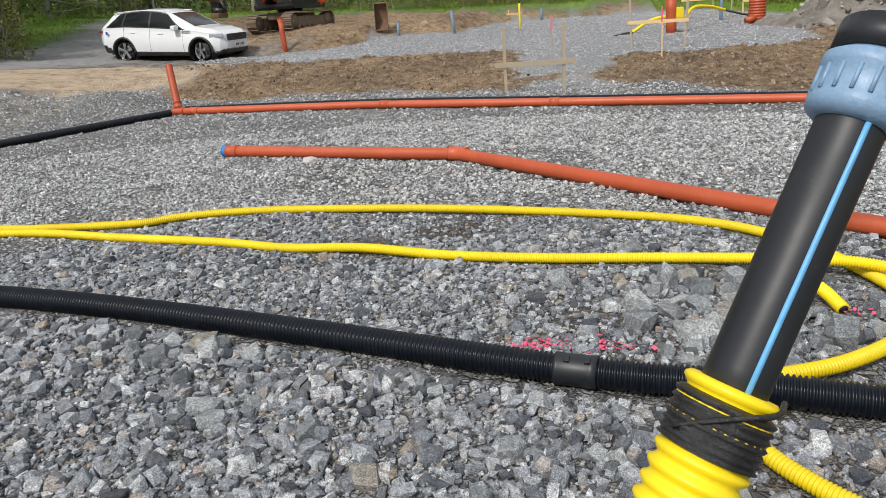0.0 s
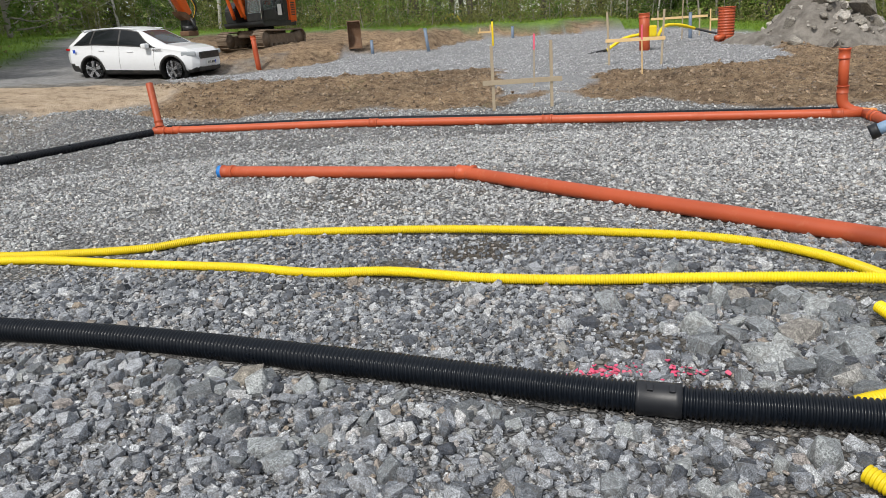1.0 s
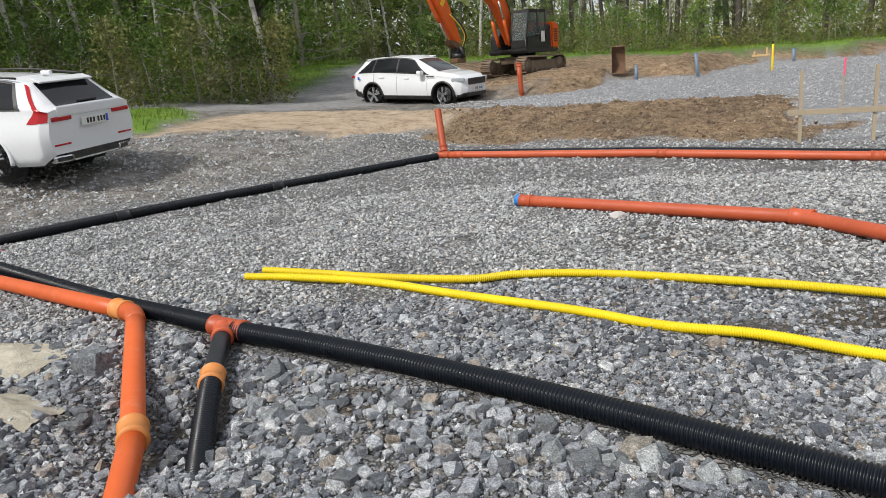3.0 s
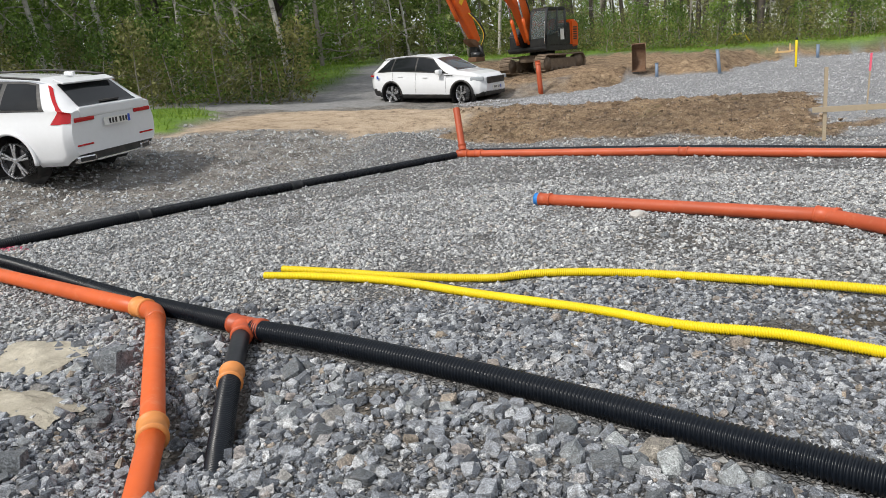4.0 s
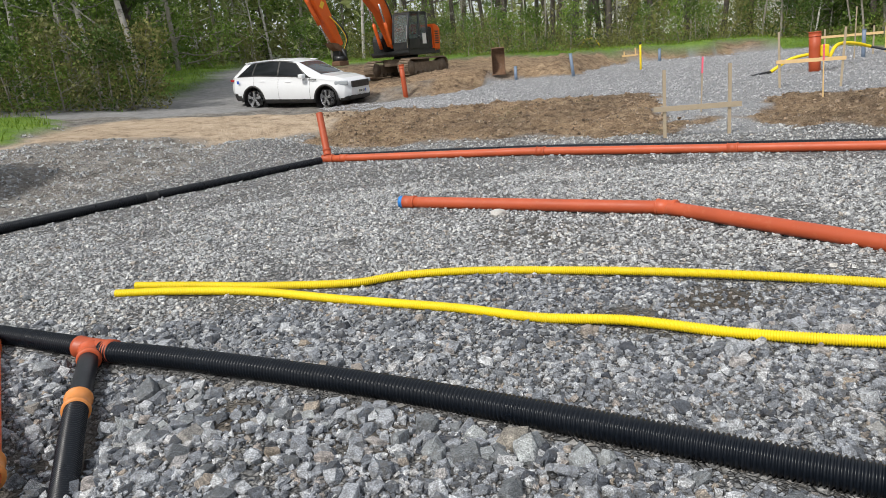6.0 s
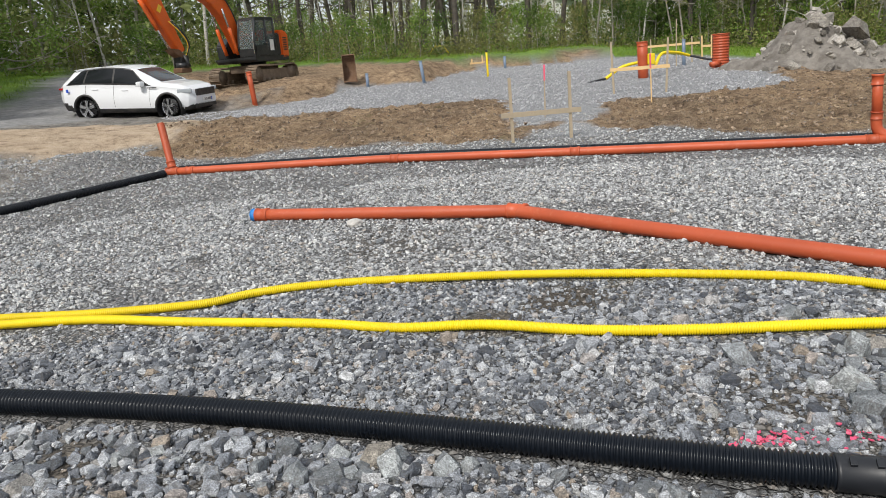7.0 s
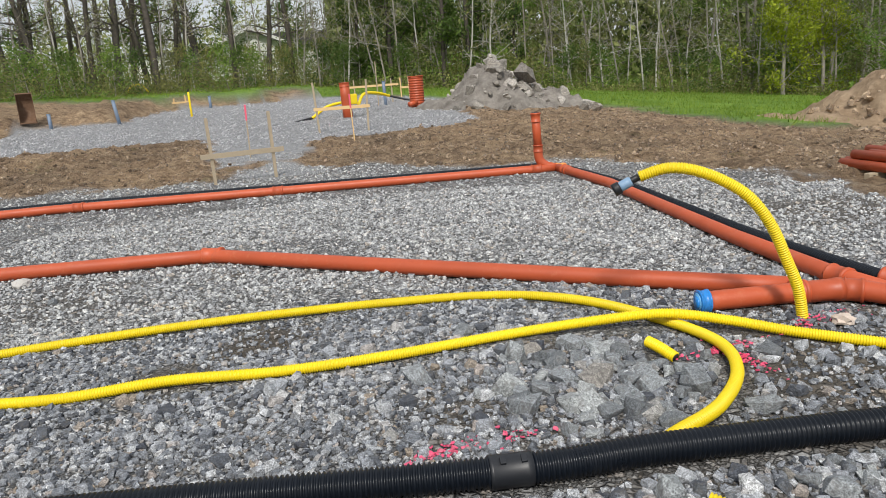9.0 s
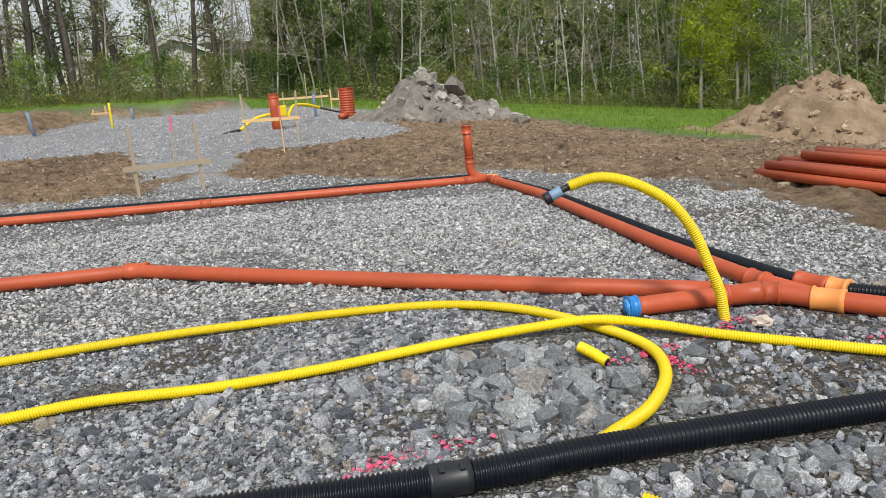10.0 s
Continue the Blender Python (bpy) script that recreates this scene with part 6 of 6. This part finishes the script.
def tree_meshes(height, thick, limbs, twigs, n_leaf, leaf, first, spread, lean):
    """Meshes of a tapered trunk with limbs and twigs, and of its leaves."""
    V, F, base = [], [], 0
    tips = []

    def grow(line, r0, r1, seg):
        nonlocal base
        v, f = tube(line, np.linspace(r0, r1, len(line)), seg, False)
        V.append(v)
        F.extend([tuple(i + base for i in q) for q in f])
        base += len(v)

    trunk = wander((0, 0, -0.25), (rng.normal(0, lean), rng.normal(0, lean), 1), height, 0.035, 12, 0.02)
    grow(trunk, thick, thick * 0.18, 7)
    for _ in range(limbs):
        k = rng.uniform(first, 0.97)
        at = trunk[0] + (trunk[-1] - trunk[0]) * 0
        i = k * (len(trunk) - 1)
        at = trunk[int(i)] + (trunk[min(int(i) + 1, 12)] - trunk[int(i)]) * (i - int(i))
        ang = rng.uniform(0, 2 * np.pi)
        reach = spread * height * (1.1 - k) * rng.uniform(0.5, 1.1)
        limb = wander(at, (math.cos(ang), math.sin(ang), rng.uniform(0.1, 0.9)), reach, 0.16, 6, 0.03)
        grow(limb, thick * 0.35 * (1.15 - k), 0.006, 4)
        for _ in range(twigs):
            j = rng.randint(2, 7)
            tw = wander(limb[j], rng.normal(0, 1, 3) + (0, 0, 0.15), reach * 0.4, 0.24, 3, -0.03)
            grow(tw, 0.011, 0.004, 3)
            tips.append(tw)
        tips.append(limb[2:])
    tips = np.vstack(tips) if tips else trunk
    wood = mesh_of("trunk", np.vstack(V), F)
    crown = None
    if n_leaf:
        weight = np.where(tips[:, 2] < 8.5, 1.0, 0.3)
        c = tips[rng.choice(len(tips), n_leaf, p=weight / weight.sum())] + rng.normal(0, 0.22, (n_leaf, 3))
        crown = quads("crown", *leaves(c, leaf))
    return wood, crown


KINDS = {
    "birch": [(tree_meshes(h, 0.10, 22, 2, 2700, 0.08, 0.12, 0.26, 0.05), birch_bark, leaf_green) for h in (13, 11, 14)],
    "green": [(tree_meshes(h, 0.13, 28, 2, 3500, 0.095, 0.05, 0.30, 0.05), grey_bark, leaf_green) for h in (11, 12.5)],
    "bare": [(tree_meshes(h, 0.055, 24, 5, 600, 0.065, 0.16, 0.24, 0.07), m, leaf_olive) for h, m in ((12, grey_bark), (11, birch_bark), (13, grey_bark), (10, birch_bark))],
    "tall": [(tree_meshes(h, 0.2, 22, 4, 320, 0.07, 0.2, 0.2, 0.05), dark_bark, leaf_olive) for h in (17, 15, 18)],
    "dark": [(tree_meshes(h, 0.16, 30, 1, 3300, 0.12, 0.03, 0.24, 0.03), dark_bark, leaf_dark) for h in (12, 14)],
    "lime": [(tree_meshes(9, 0.12, 40, 2, 9000, 0.085, 0.06, 0.36, 0.04), grey_bark, leaf_lime)],
    "bush": [(tree_meshes(2.6, 0.03, 13, 2, 900, 0.065, 0.02, 0.5, 0.25), grey_bark, m) for m in (leaf_olive, leaf_green, leaf_dark, leaf_olive)],
}
LABELS = {
    "birch": ("birch tree with white bark and fresh green leaves", "tree", "woodland trees"),
    "green": ("leafy deciduous tree in fresh spring green", "tree", "woodland trees"),
    "bare": ("slender grey tree with bare twisted branches", "tree", "woodland trees"),
    "tall": ("tall dark trunk with sparse spring buds", "tree", "woodland trees"),
    "dark": ("dense dark green tree in the wood", "tree", "woodland trees"),
    "lime": ("bright lime green tree at the wood's edge", "tree", "woodland trees"),
    "bush": ("scrubby bush in early leaf at the wood's edge", "bush", "scrub bushes"),
}
ORIGIN = (-0.8, 0.6)


def plant(kind, az, dist):
    meshes, wood_mat, leaf_mat = KINDS[kind][rng.randint(len(KINDS[kind]))]
    a = radians(az)
    x, y = ORIGIN[0] - dist * math.sin(a), ORIGIN[1] + dist * math.cos(a)
    s = rng.uniform(0.85, 1.15)
    m = Matrix.Translation((x, y, lie(x, y))) @ Matrix.Rotation(rng.uniform(0, 6.28), 4, "Z") @ Matrix.Scale(s, 4)
    root = empty("bush" if kind == "bush" else "tree", m, *LABELS[kind])
    add("stem" if kind == "bush" else "trunk", meshes[0], wood_mat, root)
    if meshes[1]:
        add("crown", meshes[1], leaf_mat, root)


def row(kinds, az0, az1, d0, d1, count):
    for i in range(count):
        az = az0 + (az1 - az0) * (i + rng.uniform(0, 1)) / count
        plant(kinds[rng.randint(len(kinds))], az, rng.uniform(d0, d1))


# west of the road
row(["birch", "green", "birch"], 33.5, 68, 25.5, 29, 16)
row(["green", "birch", "dark"], 33, 70, 30, 36, 18)
row(["dark", "green"], 30, 72, 38, 46, 16)
row(["bush"], 34, 68, 23.5, 26, 26)
# behind the digger
row(["birch", "bare", "green"], 14, 34, 44, 52, 12)
row(["green", "dark"], 19, 35, 54, 64, 12)
row(["bush"], 12, 33, 42, 48, 14)
# tall bare trunks against the sky, and the trees before the house
row(["tall"], -3, 17, 52, 66, 24)
row(["bare"], -15, 10, 46, 56, 20)
row(["dark", "bare"], -15, 4, 58, 66, 6)
row(["tall"], -11, 8, 46, 54, 9)
row(["bush"], -14, 17, 41, 47, 26)
row(["dark", "green"], 6, 14, 74, 84, 5)
# the wood in the east
row(["bare"], -60, -10, 43, 48, 44)
row(["bare", "bare", "dark", "green"], -62, -13, 48, 54, 25)
row(["dark", "green", "green"], -64, -13, 55, 64, 21)
row(["bush"], -60, -7, 43, 47, 30)
row(["dark"], -26, -13, 45, 48, 4)
plant("lime", -46.5, 42)
plant("lime", -49, 44)
plant("green", -54, 41)


def thicket(name, label, az0, az1, d0, d1, tall, count, size, material, curve=1.0):
    az = np.radians(rng.uniform(az0, az1, count))
    d = rng.uniform(d0, d1, count)
    x, y = ORIGIN[0] - d * np.sin(az), ORIGIN[1] + d * np.cos(az)
    z = ground_height(x, y) + tall * rng.uniform(0, 1, count) ** curve * (0.7 + 0.5 * value_noise(x, y, 0.25, 21))
    ob = add(name, quads(name, *leaves(np.stack([x, y, z], 1), size)), material)
    tagged(ob, label, name.replace("_", " "), kind="stuff")


thicket("undergrowth", "low olive scrub along the wood's edge", -62, 20, 41, 52, 2.0, 40000, 0.075, leaf_olive, 1.3)
thicket("undergrowth", "low green scrub along the wood's edge", -62, -12, 43, 56, 2.6, 20000, 0.09, leaf_green, 1.2)
thicket("undergrowth", "tall olive scrub before the house", -15, 17, 46, 58, 3.2, 12000, 0.09, leaf_olive, 1.1)
thicket("undergrowth", "brown-green scrub beside the road", 33.5, 70, 24.5, 30, 2.4, 20000, 0.06, leaf_olive, 1.2)
thicket("far_woods", "dense dark wood in the distance", -70, -13, 56, 78, 20, 54000, 0.36, leaf_far)
thicket("far_woods", "dense dark wood in the distance", 16, 75, 46, 80, 15, 34000, 0.32, leaf_far)
thicket("far_woods", "low far wood below the sky", -12, 17, 88, 110, 10.5, 20000, 0.25, leaf_far, 1.3)

# grass blades on the meadows and verges
ga = np.radians(rng.uniform(-62, 68, 110000))
gd = 10 + 40 * rng.uniform(0, 1, 110000) ** 0.8
bx, by = ORIGIN[0] - gd * np.sin(ga), ORIGIN[1] + gd * np.cos(ga)
keep = ground_covers(bx, by)[4] > 0.6
bx, by = bx[keep], by[keep]
bz = ground_height(bx, by) + relief(bx, by)
k = len(bx)
turn = rng.uniform(0, 6.28, k)
wide, high = rng.uniform(0.007, 0.018, k), rng.uniform(0.05, 0.17, k)
cx, cy = np.cos(turn), np.sin(turn)
bend = rng.normal(0, 0.08, (k, 2))
gvv = np.stack([np.stack([bx - cx * wide, by - cy * wide, bz - 0.03], 1), np.stack([bx + cx * wide, by + cy * wide, bz - 0.03], 1), np.stack([bx + bend[:, 0], by + bend[:, 1], bz + high], 1)], 1).reshape(-1, 3)
grass_mat = leaf_material("grass_blade", (0.11, 0.2, 0.02), (0.26, 0.36, 0.06))
tagged(add("grass", quads("grass", gvv, np.arange(3 * k).reshape(k, 3)), grass_mat), "fresh green spring grass", "grass", kind="stuff")
# ---- loose stone, last ----
def rock_forms(count, extra, squash):
    """Angular chips: hulls of skewed blocks with a few broken corners."""
    out = []
    corners = np.array(list(itertools.product((-1, 1), repeat=3)), float)
    for _ in range(count):
        p = corners * np.array([1.0, rng.uniform(0.62, 0.95), rng.uniform(0.5, 0.9) * squash])
        p = p * rng.uniform(0.62, 1.0, (8, 1)) + rng.normal(0, 0.16, (8, 3))
        q = rng.normal(size=(extra, 3))
        q /= np.linalg.norm(q, axis=1)[:, None] + 1e-9
        q *= np.array([1.15, 0.95, 0.8 * squash]) * rng.uniform(0.85, 1.1, (extra, 1))
        bm = bmesh.new()
        for co in np.vstack([p, q]) * 0.86:
            bm.verts.new(co)
        hull = bmesh.ops.convex_hull(bm, input=bm.verts)
        bmesh.ops.delete(bm, geom=[g for g in hull["geom_interior"] if isinstance(g, bmesh.types.BMVert)], context="VERTS")
        bmesh.ops.triangulate(bm, faces=bm.faces)
        bm.verts.index_update()
        out.append((np.array([v.co for v in bm.verts]), np.array([[v.index for v in f.verts] for f in bm.faces])))
        bm.free()
    return out


CHIPS = rock_forms(20, 1, 0.95)
BLOCKS = rock_forms(22, 8, 0.95)

# where pipes and hoses lie, no stone is set
OX, OY, OS = -9.0, 1.0, 0.02
taken = np.zeros((700, 900), bool)
for ob in [o for o in scene.objects if o.type == "MESH" and (o.name.split(".")[0] in ("drain_pipe",) or (o.parent and o.parent.name.split(".")[0] in ("sewer_pipe", "drain_pipe", "branch_fitting", "tee_fitting", "riser_pipe", "drain_coupling", "conduit_hose")))]:
    base = np.array(ob.matrix_basis.translation) + (np.array(ob.parent.matrix_basis.translation) if ob.parent else 0)
    co = np.empty(len(ob.data.vertices) * 3, np.float32)
    ob.data.vertices.foreach_get("co", co)
    co = co.reshape(-1, 3) + base
    co = co[co[:, 2] > 0.0]
    i, j = ((co[:, 1] - OY) / OS).astype(int), ((co[:, 0] - OX) / OS).astype(int)
    ok = (i >= 0) & (i < 700) & (j >= 0) & (j < 900)
    taken[i[ok], j[ok]] = True
for _ in range(1):
    grown = taken.copy()
    grown[1:] |= taken[:-1]
    grown[:-1] |= taken[1:]
    grown[:, 1:] |= taken[:, :-1]
    grown[:, :-1] |= taken[:, 1:]
    taken = grown


def free(x, y):
    i, j = ((y - OY) / OS).astype(int), ((x - OX) / OS).astype(int)
    ok = (i >= 0) & (i < 700) & (j >= 0) & (j < 900)
    out = np.ones(len(x), bool)
    out[ok] = ~taken[i[ok], j[ok]]
    return out


def turns(n, tilt):
    """Random turns about z, then a tilt about a random level axis."""
    a, b, t = rng.uniform(0, 2 * np.pi, n), rng.uniform(0, 2 * np.pi, n), rng.normal(0, tilt, n)
    z = np.zeros((n, 3, 3))
    z[:, 0, 0], z[:, 0, 1], z[:, 1, 0], z[:, 1, 1], z[:, 2, 2] = np.cos(a), -np.sin(a), np.sin(a), np.cos(a), 1
    kx, ky = np.cos(b), np.sin(b)
    c, s = np.cos(t), np.sin(t)
    m = np.zeros((n, 3, 3))
    m[:, 0, 0], m[:, 0, 1], m[:, 0, 2] = c + kx * kx * (1 - c), kx * ky * (1 - c), ky * s
    m[:, 1, 0], m[:, 1, 1], m[:, 1, 2] = kx * ky * (1 - c), c + ky * ky * (1 - c), -kx * s
    m[:, 2, 0], m[:, 2, 1], m[:, 2, 2] = -ky * s, kx * s, c
    return m @ z


def scatter(x, y, z, size, forms, tilt=0.45, sunk=0.2):
    """One mesh of many stones: arrays of places and half-sizes."""
    V, F, base = [], [], 0
    pick = rng.randint(0, len(forms), len(x))
    for k, (fv, ff) in enumerate(forms):
        s = np.nonzero(pick == k)[0]
        if not len(s):
            continue
        stretch = rng.uniform(0.75, 1.2, (len(s), 1, 3)) * size[s][:, None, None]
        v = np.einsum("nij,nkj->nki", turns(len(s), tilt), fv[None] * stretch)
        v = v + np.stack([x[s], y[s], z[s] + size[s] * (0.55 - sunk)], 1)[:, None]
        V.append(v.reshape(-1, 3))
        F.append((ff[None] + (np.arange(len(s)) * len(fv))[:, None, None] + base).reshape(-1, 3))
        base += len(s) * len(fv)
    return quads("stones", np.vstack(V), np.vstack(F))


def sector(count, r0, r1, a0=-60, a1=64):
    a, r = np.radians(rng.uniform(a0, a1, count)), np.sqrt(rng.uniform(r0 * r0, r1 * r1, count))
    return -0.8 - r * np.sin(a), 0.5 + r * np.cos(a)


def pipe_line(x):
    """y of the near drain at x."""
    return 2.66 - 0.285 * x + 0.012 * x * x


def lay(name, label, x, y, size, material, forms, tilt=0.45, sunk=0.2):
    z = ground_height(x, y) + relief(x, y)
    tagged(add(name, scatter(x, y, z, size, forms, tilt, sunk), material), label, "stones", kind="stuff")


# even crushed stone over the pad, thinner with distance; nearest ring darker, more mixed in tone
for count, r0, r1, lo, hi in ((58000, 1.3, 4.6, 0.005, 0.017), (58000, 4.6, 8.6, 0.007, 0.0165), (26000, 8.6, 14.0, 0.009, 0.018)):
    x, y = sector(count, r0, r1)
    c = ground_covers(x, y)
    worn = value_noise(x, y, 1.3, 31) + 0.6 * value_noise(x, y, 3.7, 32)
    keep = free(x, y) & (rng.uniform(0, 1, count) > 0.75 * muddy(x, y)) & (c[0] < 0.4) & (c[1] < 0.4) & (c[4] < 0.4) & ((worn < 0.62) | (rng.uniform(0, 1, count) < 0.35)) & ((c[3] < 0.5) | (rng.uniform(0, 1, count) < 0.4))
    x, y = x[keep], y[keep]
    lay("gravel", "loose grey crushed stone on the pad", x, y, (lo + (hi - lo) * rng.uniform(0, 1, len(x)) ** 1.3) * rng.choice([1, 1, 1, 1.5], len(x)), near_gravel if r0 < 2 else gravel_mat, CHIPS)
# coarser stone between the hoses and in front of the near drain
x, y = sector(13000, 1.3, 5.2)
front = y < pipe_line(x)
keep = free(x, y) & free(x, y + 0.03) & free(x, y - 0.03) & (front | (rng.uniform(0, 1, len(x)) < 0.42)) & (y < 4.3 + 0.3 * value_noise(x, y, 0.8, 33))
x, y = x[keep], y[keep]
lay("gravel", "coarse broken stone along the drain", x, y, 0.011 + 0.032 * rng.uniform(0, 1, len(x)) ** 2.6, near_gravel, BLOCKS, 0.5, 0.22)
# clods on the bare soil
x, y = sector(48000, 9, 24)
keep = ground_covers(x, y)[0] > 0.6
x, y = x[keep], y[keep]
lay("soil_clods", "crumbly brown clods on bare soil", x, y, 0.009 + 0.034 * rng.uniform(0, 1, len(x)) ** 3.5, clod_mat, CHIPS, 0.5, 0.3)
# stones in the parking yard
x, y = sector(16000, 7, 18, 14, 62)
keep = (ground_covers(x, y)[3] > 0.5) & (ground_covers(x, y)[1] < 0.3) & free(x, y)
x, y = x[keep], y[keep]
lay("gravel", "grey stones trodden into the yard", x, y, (0.009 + 0.03 * rng.uniform(0, 1, len(x)) ** 2.5), gravel_mat, CHIPS, 0.5, 0.35)
# far pad
x, y = sector(22000, 15, 33, -28, 25)
keep = ground_covers(x, y)[5] > 0.6
x, y = x[keep], y[keep]
far_gravel = stone_material("pale_crushed_stone", [(0.0, (0.24, 0.245, 0.255)), (0.5, (0.36, 0.365, 0.38)), (1.0, (0.48, 0.485, 0.5))])
lay("gravel", "pale blue-grey crushed stone on the far pad", x, y, rng.uniform(0.014, 0.032, len(x)), far_gravel, CHIPS)

# the single rocks that lie nearest: pieces of the ground
rock_meshes = []
for fv, ff in BLOCKS:
    me = quads("rock", fv, ff)
    me.materials.append(rock_mat)
    rock_meshes.append(me)


def rock(x, y, half, flat=0.0):
    ob = new("rock", rock_meshes[rng.randint(len(rock_meshes))])
    ob.parent = ground
    sx, sy, sz = rng.uniform(0.7, 1.25, 3) * half
    ob.matrix_basis = Matrix.LocRotScale((x, y, lie(x, y) + half * 0.3), Euler((rng.normal(0, 0.3), rng.normal(0, 0.3), rng.uniform(0, 6.28))), (sx, sy, sz))


def clear_of_branches(x, y):
    """Away from the two pipes that run down into the hole."""
    for (ax, ay), (bx_, by_) in (((-3.68, 3.6), (-2.86, 2.34)), ((-4.4, 3.7), (-2.9, 1.95))):
        dx, dy = bx_ - ax, by_ - ay
        t = min(1, max(0, ((x - ax) * dx + (y - ay) * dy) / (dx * dx + dy * dy)))
        if math.hypot(x - ax - t * dx, y - ay - t * dy) < 0.17:
            return False
    return True


def open_spot(x, y, half):
    """No pipe or hose within the rock's reach."""
    px, py = np.array([0, 1, -1, 0, 0]) * half + x, np.array([0, 0, 0, 1, -1]) * half + y
    return bool(free(px, py).all()) and math.hypot(x - 1.3, y - 3.18) > 0.06 + half


# broken slabs beside the bent conduit
n_rock = 0
while n_rock < 110:
    x, y = rng.normal(1.0, 0.34), rng.normal(3.15, 0.3)
    half = 0.028 + 0.055 * rng.uniform(0, 1) ** 1.8
    if open_spot(x, y, half) and y > pipe_line(x) + 0.1:
        rock(x, y, half)
        n_rock += 1
# blasted stone in front of the near drain and round the hole
while n_rock < 235:
    x, y = rng.uniform(-2.9, 2.0), 0
    y = pipe_line(x) - 0.08 - abs(rng.normal(0, 0.45))
    half = 0.03 + 0.045 * rng.uniform(0, 1) ** 2.4
    if y > 1.5 and clear_of_branches(x, y) and open_spot(x, y, half):
        rock(x, y, half)
        n_rock += 1
while n_rock < 275:
    x, y = rng.normal(-3.5, 0.5), rng.normal(3.05, 0.4)
    half = 0.03 + 0.06 * rng.uniform(0, 1) ** 2.4
    if clear_of_branches(x, y) and open_spot(x, y, half):
        rock(x, y, half)
        n_rock += 1
while n_rock < 300:
    x, y = rng.uniform(-5.6, 2.2), rng.uniform(3.2, 7.5)
    if open_spot(x, y, 0.04):
        rock(x, y, rng.uniform(0.022, 0.038))
        n_rock += 1
